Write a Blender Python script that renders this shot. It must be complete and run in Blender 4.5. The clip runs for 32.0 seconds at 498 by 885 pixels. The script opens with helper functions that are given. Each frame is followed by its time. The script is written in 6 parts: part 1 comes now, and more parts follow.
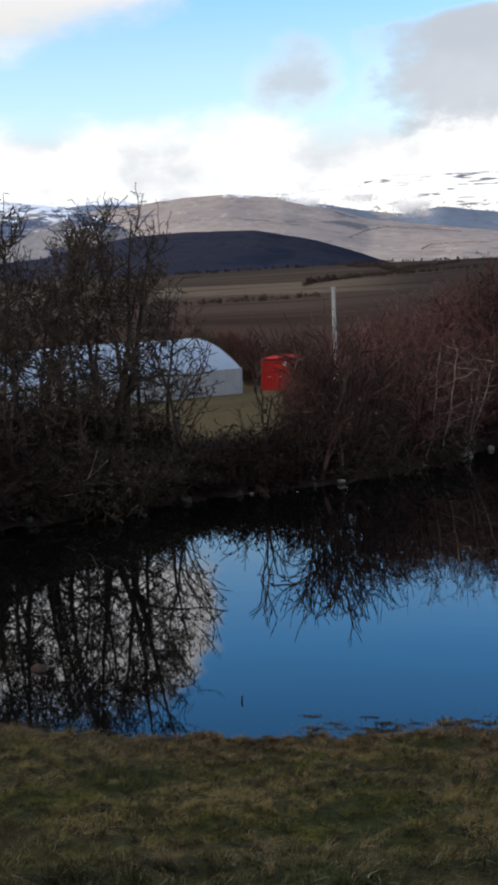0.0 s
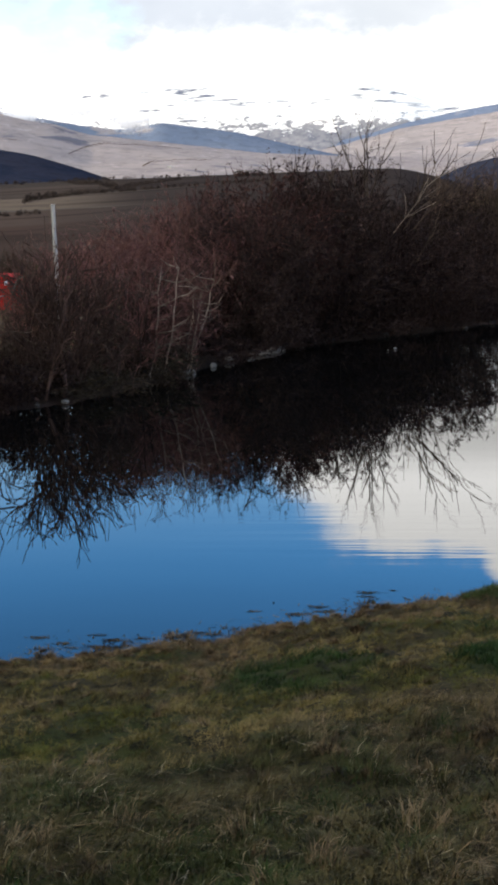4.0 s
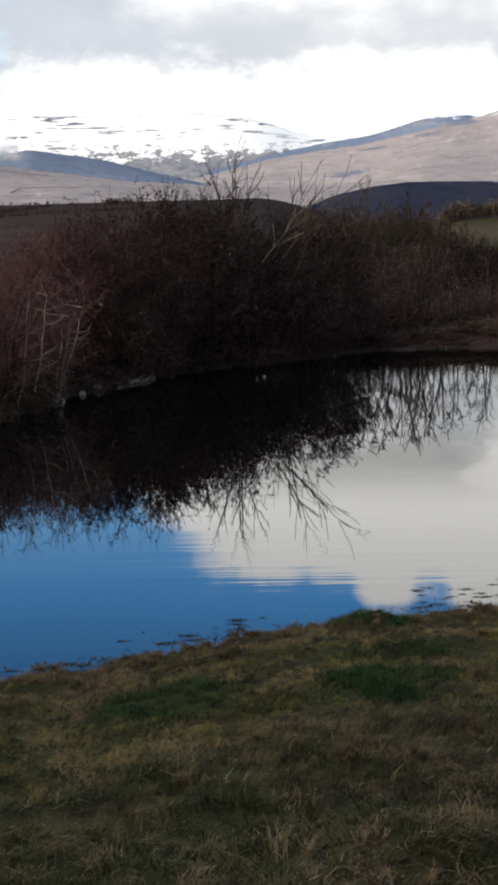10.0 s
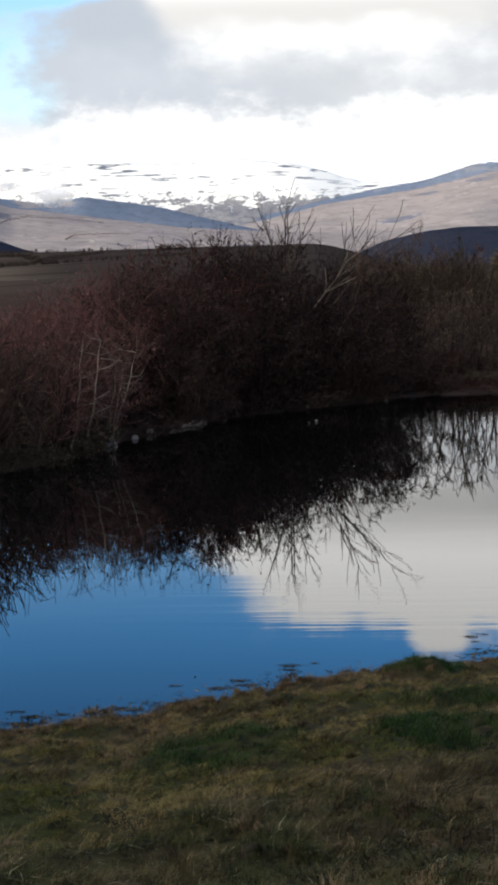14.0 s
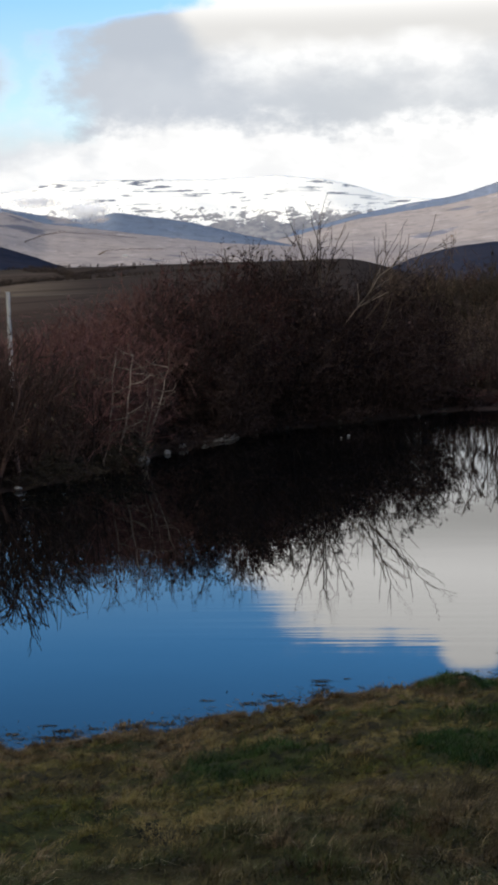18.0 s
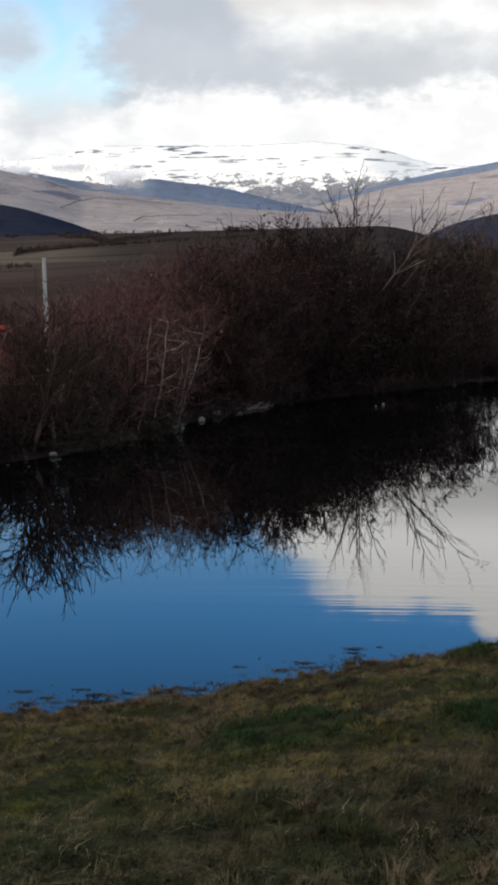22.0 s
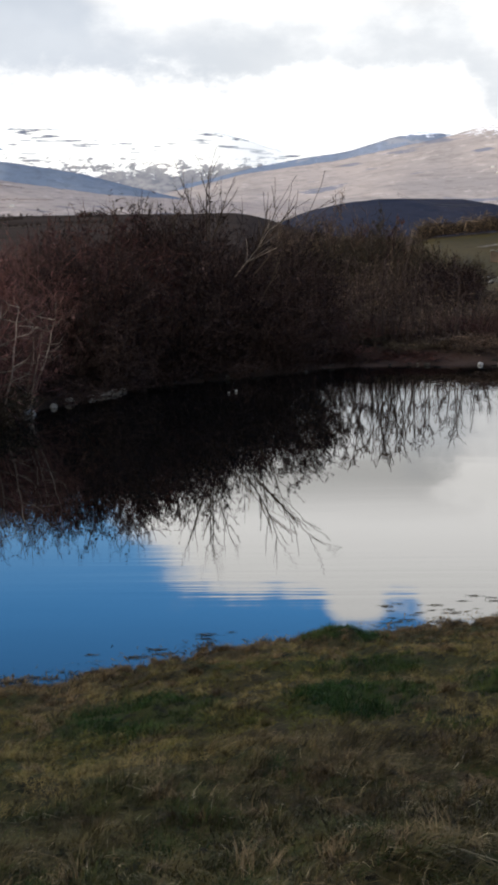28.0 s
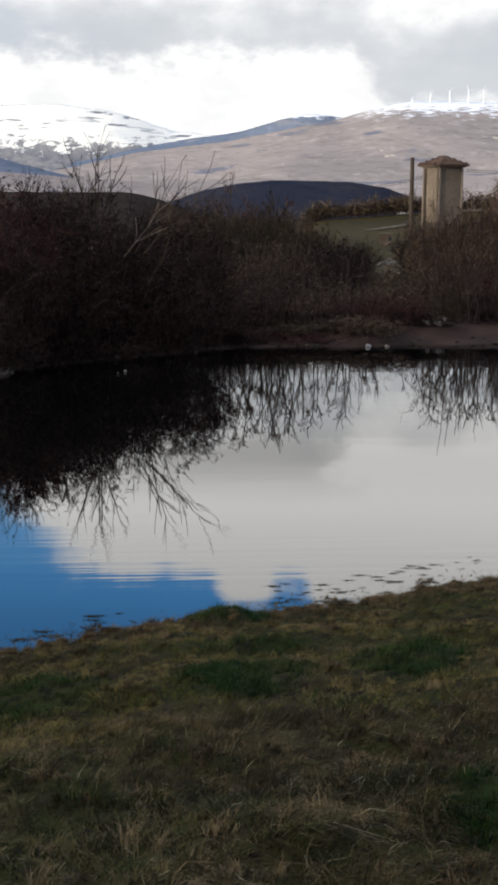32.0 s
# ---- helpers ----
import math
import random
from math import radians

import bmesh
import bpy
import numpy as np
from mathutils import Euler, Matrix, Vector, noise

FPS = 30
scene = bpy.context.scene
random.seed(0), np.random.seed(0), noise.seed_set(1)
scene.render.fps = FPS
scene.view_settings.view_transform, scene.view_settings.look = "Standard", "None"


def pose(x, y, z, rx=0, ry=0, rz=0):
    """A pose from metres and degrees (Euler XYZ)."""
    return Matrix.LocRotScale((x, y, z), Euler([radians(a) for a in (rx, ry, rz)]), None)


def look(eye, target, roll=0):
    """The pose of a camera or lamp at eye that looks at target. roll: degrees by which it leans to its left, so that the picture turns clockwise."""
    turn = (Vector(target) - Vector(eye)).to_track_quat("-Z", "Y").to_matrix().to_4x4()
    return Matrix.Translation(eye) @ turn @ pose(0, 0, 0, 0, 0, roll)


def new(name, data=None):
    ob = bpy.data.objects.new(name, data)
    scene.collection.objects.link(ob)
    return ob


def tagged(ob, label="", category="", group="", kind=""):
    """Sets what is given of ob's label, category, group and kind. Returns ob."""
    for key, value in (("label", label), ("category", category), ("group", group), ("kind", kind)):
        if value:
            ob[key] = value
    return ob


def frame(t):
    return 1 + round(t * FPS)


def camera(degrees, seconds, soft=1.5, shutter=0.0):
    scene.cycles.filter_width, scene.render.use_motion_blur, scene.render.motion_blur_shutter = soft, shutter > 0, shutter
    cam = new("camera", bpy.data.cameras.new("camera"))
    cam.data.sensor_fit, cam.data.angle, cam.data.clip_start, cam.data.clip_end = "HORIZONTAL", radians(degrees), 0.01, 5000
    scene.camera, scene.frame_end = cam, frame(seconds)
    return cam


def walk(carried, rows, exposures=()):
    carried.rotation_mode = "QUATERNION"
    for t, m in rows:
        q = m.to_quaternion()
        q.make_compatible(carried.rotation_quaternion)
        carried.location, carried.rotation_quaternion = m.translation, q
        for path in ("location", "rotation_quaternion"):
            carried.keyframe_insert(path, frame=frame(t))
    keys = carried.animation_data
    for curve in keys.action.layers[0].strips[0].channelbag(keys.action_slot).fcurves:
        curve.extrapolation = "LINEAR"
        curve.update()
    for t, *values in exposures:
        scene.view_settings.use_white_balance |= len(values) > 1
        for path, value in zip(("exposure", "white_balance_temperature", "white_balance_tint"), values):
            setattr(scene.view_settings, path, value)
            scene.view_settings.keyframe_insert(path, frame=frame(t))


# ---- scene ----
EYE_Z = 4.5          # eye over the pond's water, which lies at z = 0
ORBIT = 0.25         # the phone turns round the body at this radius
cam = camera(20.82, 32.0, soft=3.6)
# seconds, turn to the left, tilt, lean, in degrees
TURNS = (
    (0.0, 18.00, -6.69, -2.16),
    (0.5, 15.85, -7.57, -2.28),
    (1.0, 14.77, -8.59, -2.45),
    (1.5, 13.02, -9.73, -2.15),
    (2.0, 11.21, -9.97, -1.75),
    (2.5, 9.42, -9.73, -1.76),
    (4.5, 5.39, -10.66, -1.72),
    (5.0, 3.87, -10.41, -1.64),
    (5.5, 2.30, -10.02, -1.68),
    (6.0, 0.74, -9.62, -1.50),
    (6.5, 0.05, -9.40, -1.34),
    (7.0, -0.33, -9.83, -1.13),
    (7.5, -0.04, -9.46, -1.04),
    (8.0, 0.21, -9.57, -1.12),
    (8.5, 0.49, -9.08, -1.05),
    (9.0, -0.00, -9.55, -0.80),
    (9.5, 0.29, -9.70, -0.96),
    (10.0, 0.92, -9.46, -1.19),
    (10.5, 1.69, -8.91, -1.09),
    (11.0, 2.06, -8.95, -1.14),
    (11.5, 2.80, -8.73, -1.33),
    (12.0, 3.90, -8.11, -1.34),
    (12.5, 3.58, -7.82, -1.45),
    (13.0, 3.24, -8.07, -1.44),
    (13.5, 3.24, -7.82, -1.48),
    (14.0, 3.08, -7.54, -1.40),
    (14.5, 3.23, -7.38, -1.42),
    (16.5, 3.10, -8.16, -1.36),
    (17.0, 3.24, -7.96, -1.38),
    (17.5, 3.68, -7.41, -1.44),
    (18.0, 4.42, -6.88, -1.46),
    (18.5, 5.06, -6.84, -1.32),
    (19.0, 5.76, -7.10, -1.34),
    (19.5, 5.98, -6.68, -1.58),
    (20.0, 5.50, -7.48, -1.45),
    (20.5, 5.64, -8.08, -1.58),
    (21.0, 5.48, -8.02, -1.37),
    (21.5, 5.76, -8.08, -1.20),
    (22.0, 5.90, -8.22, -1.14),
    (22.5, 5.78, -8.43, -0.87),
    (23.0, 5.96, -8.78, -1.03),
    (23.5, 5.94, -9.25, -1.05),
    (24.0, 4.39, -9.42, -0.76),
    (24.5, 2.93, -9.51, -0.64),
    (26.5, 2.80, -9.42, -0.61),
    (27.0, 2.46, -9.96, -0.66),
    (27.5, 1.05, -9.10, -0.56),
    (28.0, -0.31, -8.87, -0.44),
    (28.5, -0.96, -8.68, -0.57),
    (29.0, -1.92, -8.84, -0.26),
    (29.5, -2.59, -8.75, -0.07),
    (30.0, -2.90, -8.70, -0.05),
    (30.5, -3.21, -8.97, 0.06),
    (31.0, -3.55, -8.96, -0.06),
    (31.5, -4.23, -9.17, 0.12),
    (32.0, -5.02, -9.68, 0.43),
)


def eye_pose(turn, tilt, lean):
    a = radians(turn)
    return pose(-math.sin(a) * ORBIT, math.cos(a) * ORBIT, EYE_Z, 0, 0, turn) @ pose(0, 0, 0, 90 + tilt) @ pose(0, 0, 0, 0, 0, lean)


# the phone's own exposure on the way
STOPS = ((0, 0.0), (1, 0.2), (2, 0.33), (5, 0.35), (6, 0.1), (10, 0.05), (14, 0.05), (17, -0.06), (19, -0.1), (22, -0.1), (23, 0.06), (24.5, 0.2), (27, 0.2), (28, 0.17), (29, 0), (32, -0.08))
walk(cam, [(t, eye_pose(a, b, c)) for t, a, b, c in TURNS], STOPS)

# ---------------------------------------------------------------- helpers
def away(az, r, z=0.0):
    """A place r metres off, az degrees to the left of straight ahead."""
    a = radians(az)
    return Vector((-math.sin(a) * r, math.cos(a) * r, z))


def smooth(a, b, x):
    t = np.clip((np.asarray(x, float) - a) / (b - a), 0, 1)
    return t * t * (3 - 2 * t)


def wave(x, y, seed=0.0):
    """A soft uneven field of about -1..1 with features about one unit wide."""
    return (np.sin(x * 1.7 + 1.3 * np.sin(y * 1.1 + seed) + seed) + np.sin(y * 1.9 - 1.2 * np.sin(x * 0.9 - seed * 2) + seed * 3)
            + 0.5 * np.sin(x * 3.9 + y * 2.3 + seed * 5) + 0.5 * np.sin(y * 4.3 - x * 2.7 + seed * 7)) / 3


def fast_mesh(name, verts, faces, smooth_shade=False):
    """A mesh from arrays: verts (n, 3), faces (m, k) of one size k."""
    verts, faces = np.asarray(verts, np.float32).reshape(-1, 3), np.asarray(faces, np.int32)
    m, k = faces.shape
    me = bpy.data.meshes.new(name)
    me.vertices.add(len(verts))
    me.vertices.foreach_set("co", verts.ravel())
    me.loops.add(m * k)
    me.loops.foreach_set("vertex_index", faces.ravel())
    me.polygons.add(m)
    me.polygons.foreach_set("loop_start", np.arange(0, m * k, k, dtype=np.int32))
    if smooth_shade:
        me.polygons.foreach_set("use_smooth", np.ones(m, dtype=bool))
    me.update(calc_edges=True)
    return me


def holder(name, place, turn=0.0, **tags):
    """An Empty at a thing's base, to parent its parts."""
    ob = new(name)
    ob.matrix_basis = Matrix.Translation(place) @ Matrix.Rotation(radians(turn), 4, "Z")
    return tagged(ob, **tags)


def link(name, mesh, material, parent=None, label="", m=None):
    ob = new(name, mesh)
    if not mesh.materials:
        mesh.materials.append(material)
    elif mesh.materials[0] is not material:
        ob.material_slots[0].link = "OBJECT"
        ob.material_slots[0].material = material
    if parent is not None:
        ob.parent = parent
    if m is not None:
        ob.matrix_basis = m
    if label:
        ob["label"] = label
    return ob


def part(name, bm, material, parent, label=""):
    me = bpy.data.meshes.new(name)
    bm.normal_update()
    bm.to_mesh(me)
    bm.free()
    return link(name, me, material, parent, label)


def box(bm, x0, x1, y0, y1, z0, z1, bevel=0.0):
    r = bmesh.ops.create_cube(bm, size=1.0)
    vs = r["verts"]
    for v in vs:
        v.co = ((x0 + x1) / 2 + v.co.x * (x1 - x0), (y0 + y1) / 2 + v.co.y * (y1 - y0), (z0 + z1) / 2 + v.co.z * (z1 - z0))
    if bevel:
        es = list({e for v in vs for e in v.link_edges})
        bmesh.ops.bevel(bm, geom=es, offset=bevel, segments=1, affect="EDGES")
    return bm


def boxed(*spans, bevel=0.0):
    return box(bmesh.new(), *spans, bevel=bevel)


def tubes(p0, p1, r0, r1, sides=3):
    """Tapered open tubes from many segments at once: verts and quad faces."""
    p0, p1 = np.asarray(p0, float), np.asarray(p1, float)
    n = len(p0)
    d = p1 - p0
    d /= np.maximum(np.linalg.norm(d, axis=1), 1e-6)[:, None]
    ref = np.where(np.abs(d[:, 2:3]) > 0.9, np.array([[1.0, 0, 0]]), np.array([[0, 0, 1.0]]))
    u = np.cross(d, ref)
    u /= np.linalg.norm(u, axis=1)[:, None]
    v = np.cross(d, u)
    a = np.arange(sides) * 2 * np.pi / sides
    ring = u[:, None] * np.cos(a)[None, :, None] + v[:, None] * np.sin(a)[None, :, None]
    lo = p0[:, None] + ring * np.asarray(r0)[:, None, None]
    hi = p1[:, None] + ring * np.asarray(r1)[:, None, None]
    verts = np.concatenate([lo, hi], 1).reshape(-1, 3)
    k = np.arange(sides)
    quad = np.stack([k, (k + 1) % sides, (k + 1) % sides + sides, k + sides], 1)
    faces = (np.arange(n) * 2 * sides)[:, None, None] + quad[None]
    return verts, faces.reshape(-1, 4)


# ---------------------------------------------------------------- materials
class Nodes:
    """Short spelling for a node tree."""

    def __init__(self, tree):
        self.t = tree

    def add(self, kind, **props):
        n = self.t.nodes.new(kind)
        for key, value in props.items():
            if key == "op":
                n.operation = value
            elif key == "kind":
                n.noise_type = value
            elif key == "blend":
                n.blend_type = value
        return n

    def put(self, socket, value):
        if hasattr(value, "is_linked") or isinstance(value, bpy.types.NodeSocket):
            self.t.links.new(value, socket)
        elif isinstance(value, (tuple, list)) and len(value) == 3 and socket.type == "RGBA":
            socket.default_value = (*value, 1)
        else:
            socket.default_value = value

    def math(self, op, a, b=0.0, clamp=False):
        n = self.add("ShaderNodeMath", op=op)
        n.use_clamp = clamp
        self.put(n.inputs[0], a)
        if op not in ("SINE", "ABSOLUTE", "SQRT", "ARCSINE"):
            self.put(n.inputs[1], b)
        return n.outputs[0]

    def ramp01(self, x, lo, hi):
        n = self.add("ShaderNodeMapRange")
        n.interpolation_type = "SMOOTHSTEP"
        self.put(n.inputs[0], x)
        self.put(n.inputs[1], lo)
        self.put(n.inputs[2], hi)
        n.inputs[3].default_value, n.inputs[4].default_value = 0, 1
        return n.outputs[0]

    def mix(self, fac, a, b, blend="MIX"):
        n = self.add("ShaderNodeMixRGB", blend=blend)
        self.put(n.inputs[0], fac)
        self.put(n.inputs[1], a)
        self.put(n.inputs[2], b)
        return n.outputs[0]

    def noise(self, vector, scale, detail=4.0, rough=0.55):
        n = self.add("ShaderNodeTexNoise")
        if vector is not None:
            self.put(n.inputs["Vector"], vector)
        n.inputs["Scale"].default_value, n.inputs["Detail"].default_value, n.inputs["Roughness"].default_value = scale, detail, rough
        return n.outputs[0]

    def place(self, scale=(1, 1, 1), turn=0.0, source="Object"):
        c = self.add("ShaderNodeTexCoord")
        m = self.add("ShaderNodeMapping")
        self.t.links.new(c.outputs[source], m.inputs[0])
        m.inputs["Scale"].default_value = scale
        m.inputs["Rotation"].default_value = (0, 0, radians(turn))
        return m.outputs[0]

    def world_place(self, scale=(1, 1, 1)):
        g = self.add("ShaderNodeNewGeometry")
        m = self.add("ShaderNodeMapping")
        self.t.links.new(g.outputs["Position"], m.inputs[0])
        m.inputs["Scale"].default_value = scale
        return m.outputs[0]


def material(name, rough=0.8, metal=0.0, ior=1.45, gloss=0.08):
    """A node material: the Nodes and its Principled shader."""
    mat = bpy.data.materials.new(name)
    mat.use_nodes = True
    n = Nodes(mat.node_tree)
    shader = mat.node_tree.nodes["Principled BSDF"]
    shader.inputs["Roughness"].default_value = rough
    shader.inputs["Metallic"].default_value = metal
    shader.inputs["IOR"].default_value = ior
    shader.inputs["Specular IOR Level"].default_value = gloss
    return mat, n, shader


def bumped(n, shader, height, strength=0.4, distance=0.02):
    b = n.add("ShaderNodeBump")
    b.inputs["Strength"].default_value, b.inputs["Distance"].default_value = strength, distance
    n.put(b.inputs["Height"], height)
    n.t.links.new(b.outputs[0], shader.inputs["Normal"])


def speckled(name, a, b, c=None, coarse=1.5, fine=20.0, rough=0.85, bump=0.3, distance=0.01, metal=0.0, island=0.0):
    """Two colours in coarse patches, a third in fine grain, with a little relief; island: how far single pieces differ."""
    mat, n, s = material(name, rough, metal, gloss=0.4 if rough < 0.6 else 0.06)
    p = n.place()
    big = n.ramp01(n.noise(p, coarse, 3), 0.35, 0.65)
    small = n.noise(p, fine, 5, 0.65)
    col = n.mix(big, a, b)
    col = n.mix(n.ramp01(small, 0.5, 0.75), col, c or tuple(v * 0.6 for v in a))
    if island:
        g = n.add("ShaderNodeNewGeometry")
        o = n.add("ShaderNodeObjectInfo")
        k = n.math("ADD", n.math("MULTIPLY", n.math("POWER", g.outputs["Random Per Island"], 2.5), island * 1.7), 1 - island / 2)
        k = n.math("MULTIPLY", k, n.math("ADD", n.math("MULTIPLY", o.outputs["Random"], 0.5), 0.75))
        col = n.mix(1.0, col, k, "MULTIPLY")
    n.put(s.inputs["Base Color"], col)
    bumped(n, s, small, bump, distance)
    return mat


# ---------------------------------------------------------------- sky and sun
SUN_AZ, SUN_EL = 120.0, 10.0        # degrees: behind and to the left, low in winter
world = bpy.data.worlds.new("world")
scene.world = world
world.use_nodes = True
W = Nodes(world.node_tree)
sky = W.add("ShaderNodeTexSky")
sky.sky_type = "NISHITA"
sky.sun_disc = False
sky.sun_elevation = radians(SUN_EL)
sky.sun_rotation = radians(-SUN_AZ)
sky.air_density, sky.dust_density, sky.ozone_density = 1.0, 0.3, 2.0
coord = W.add("ShaderNodeTexCoord")
split = W.add("ShaderNodeSeparateXYZ")
W.t.links.new(coord.outputs["Generated"], split.inputs[0])
sx, sy, sz = split.outputs
az = W.math("MULTIPLY", W.math("ARCTAN2", W.math("MULTIPLY", sx, -1.0), sy), 57.296)
el = W.math("MULTIPLY", W.math("ARCSINE", sz), 57.296)
flat = W.add("ShaderNodeCombineXYZ")
W.put(flat.inputs[0], W.math("MULTIPLY", az, 0.16))
W.put(flat.inputs[1], W.math("MULTIPLY", el, 0.26))
puff = W.math("SUBTRACT", W.noise(flat.outputs[0], 1.0, 9, 0.56), 0.5)
puff2 = W.math("SUBTRACT", W.noise(flat.outputs[0], 2.7, 7, 0.6), 0.5)
# the white bank low over the mountains
low = W.math("SUBTRACT", 1.0, W.ramp01(W.math("ADD", el, W.math("MULTIPLY", puff, 4.0)), 5.6, 7.6))
# the great cloud that fills the right side, its edge and its top
edge = W.math("SUBTRACT", W.math("SUBTRACT", 12.0, W.math("MULTIPLY", W.ramp01(el, 10.0, 11.2), 5.8)),
              W.math("MULTIPLY", W.math("MAXIMUM", W.math("SUBTRACT", el, 11.0), 0.0), 0.85))
inside = W.ramp01(W.math("ADD", W.math("SUBTRACT", edge, az), W.math("MULTIPLY", puff2, 5.0)), -1.0, 1.9)
crest = W.math("ADD", 15.4, W.math("MULTIPLY", W.ramp01(az, -3.1, -4.4), 1.2))
crest = W.math("SUBTRACT", crest, W.math("MULTIPLY", W.math("MULTIPLY", W.ramp01(az, -5.4, -6.5), W.ramp01(az, -8.3, -7.2)), 1.0))
under = W.ramp01(W.math("ADD", W.math("SUBTRACT", crest, el), W.math("MULTIPLY", puff2, 2.4)), -0.5, 0.6)
great = W.math("MULTIPLY", inside, under)
# the cloud to the left, above the trees
left_side = W.math("ADD", 19.5, W.math("MULTIPLY", W.math("MAXIMUM", W.math("SUBTRACT", el, 15.0), 0.0), 0.9))
left_edge = W.ramp01(W.math("ADD", W.math("SUBTRACT", az, left_side), W.math("MULTIPLY", puff2, 3.0)), -0.3, 0.8)
left_base = W.ramp01(W.math("ADD", W.math("SUBTRACT", el, W.math("SUBTRACT", 11.3, W.math("MULTIPLY", W.math("SUBTRACT", az, 21.5), 0.27))), W.math("MULTIPLY", puff2, 2.0)), -0.8, 1.0)
left_cloud = W.math("MULTIPLY", W.math("MULTIPLY", left_edge, left_base), W.math("MAXIMUM", W.ramp01(W.math("ADD", el, W.math("MULTIPLY", puff2, 3.0)), 18.2, 16.2), W.math("MAXIMUM", W.ramp01(az, 30.0, 36.0), W.ramp01(el, 20.0, 24.0))))
# a small grey puff
dx, dy = W.math("DIVIDE", W.math("SUBTRACT", az, 15.6), 2.0), W.math("DIVIDE", W.math("SUBTRACT", el, 8.3), 1.6)
puff_d = W.math("ADD", W.math("ADD", W.math("MULTIPLY", dx, dx), W.math("MULTIPLY", dy, dy)), W.math("MULTIPLY", puff2, 3.0))
small_puff = W.math("MULTIPLY", W.math("SUBTRACT", 1.0, W.ramp01(puff_d, -0.3, 1.5)), 0.85)
# broken cloud over the rest of the dome
dome = W.noise(coord.outputs["Generated"], 2.3, 8, 0.55)
beyond = W.math("MAXIMUM", W.ramp01(el, 19.0, 26.0), W.ramp01(W.math("ABSOLUTE", az), 32.0, 42.0))
broken = W.math("MULTIPLY", W.ramp01(dome, 0.52, 0.68), beyond)
cover = low
for more in (great, left_cloud, small_puff, broken):
    cover = W.math("MAXIMUM", cover, more)
# grey undersides between 6 and 9.5 degrees, bright tops above
broad = W.math("SUBTRACT", W.noise(flat.outputs[0], 0.9, 3, 0.5), 0.5)
hollow = W.math("DIVIDE", W.math("SUBTRACT", az, -2.0), 4.0)
roof_el = W.math("SUBTRACT", 8.9, W.math("DIVIDE", 0.5, W.math("ADD", 1.0, W.math("POWER", W.math("ABSOLUTE", hollow), 4.0))))
roof_el = W.math("ADD", roof_el, W.math("MULTIPLY", W.ramp01(az, 5.5, 8.0), 3.0))
roof_el = W.math("SUBTRACT", roof_el, W.math("MULTIPLY", W.ramp01(az, -8.5, -11.0), 1.6))
dip = W.math("MULTIPLY", W.ramp01(az, -9.0, -11.5), 2.0)
belly = W.math("MULTIPLY", W.ramp01(W.math("ADD", W.math("ADD", el, dip), W.math("ADD", W.math("MULTIPLY", puff, 4.0), W.math("MULTIPLY", puff2, 3.0))), 5.6, 6.8),
               W.ramp01(W.math("ADD", W.math("SUBTRACT", roof_el, el), W.math("ADD", W.math("MULTIPLY", broad, 5.0), W.math("MULTIPLY", puff2, 2.0))), -1.2, 1.6))
belly = W.math("MULTIPLY", belly, W.math("ADD", 0.72, W.math("MULTIPLY", W.ramp01(broad, -0.1, 0.12), 0.28)))
belly = W.math("MULTIPLY", belly, W.math("ADD", 0.86, W.math("MULTIPLY", W.ramp01(az, -2.0, 6.0), 0.14)))
belly = W.math("MULTIPLY", belly, W.ramp01(great, 0.05, 0.6))
belly = W.math("MAXIMUM", belly, small_puff)
thin = W.math("MULTIPLY", W.math("MULTIPLY", W.ramp01(puff, -0.06, 0.16), W.math("ADD", 0.07, W.math("MULTIPLY", W.ramp01(az, 4.0, 13.0), 0.27))), W.math("SUBTRACT", 1.0, W.ramp01(el, 7.0, 10.0)))
grey = W.math("SUBTRACT", 1.0, W.math("MAXIMUM", W.math("MULTIPLY", belly, 0.80), thin))
grey = W.math("SUBTRACT", 1.0, W.math("MULTIPLY", grey, grey))
shade = W.mix(W.ramp01(az, -1.0, 7.0), (0.625, 0.665, 0.715), (0.555, 0.61, 0.69))
white = W.mix(W.ramp01(puff2, -0.12, 0.12), (1.16, 1.16, 1.15), (1.04, 1.04, 1.04))
white = W.mix(W.ramp01(W.math("ADD", el, W.math("MULTIPLY", broad, 5.0)), 8.6, 9.8), white, W.mix(W.ramp01(W.math("ADD", az, W.math("MULTIPLY", puff2, 6.0)), -7.6, -10.0), (0.86, 0.85, 0.83), (1.42, 1.40, 1.36)))
white = W.mix(W.ramp01(el, 10.0, 12.6), white, W.mix(W.math("MULTIPLY", W.ramp01(az, 7.0, 11.0), W.ramp01(az, 40.0, 32.0)), (1.70, 1.68, 1.64), (0.92, 0.92, 0.94)))
cloud = W.mix(grey, white, shade)
# the clear sky: paler low down, deep blue above
tint = W.mix(W.ramp01(el, 8.0, 16.5), (3.05, 3.05, 3.35), (1.30, 2.80, 4.22))
tint = W.mix(W.ramp01(el, 14.0, 21.0), tint, (1.02, 2.22, 3.38))
clear = W.mix(1.0, sky.outputs[0], tint, "MULTIPLY")
SKY_GAIN = 0.10
clear = W.mix(1.0, clear, (SKY_GAIN, SKY_GAIN, SKY_GAIN), "MULTIPLY")
final = W.mix(cover, clear, cloud)
W.t.links.new(final, world.node_tree.nodes["Background"].inputs[0])
world.node_tree.nodes["Background"].inputs[1].default_value = 1.0

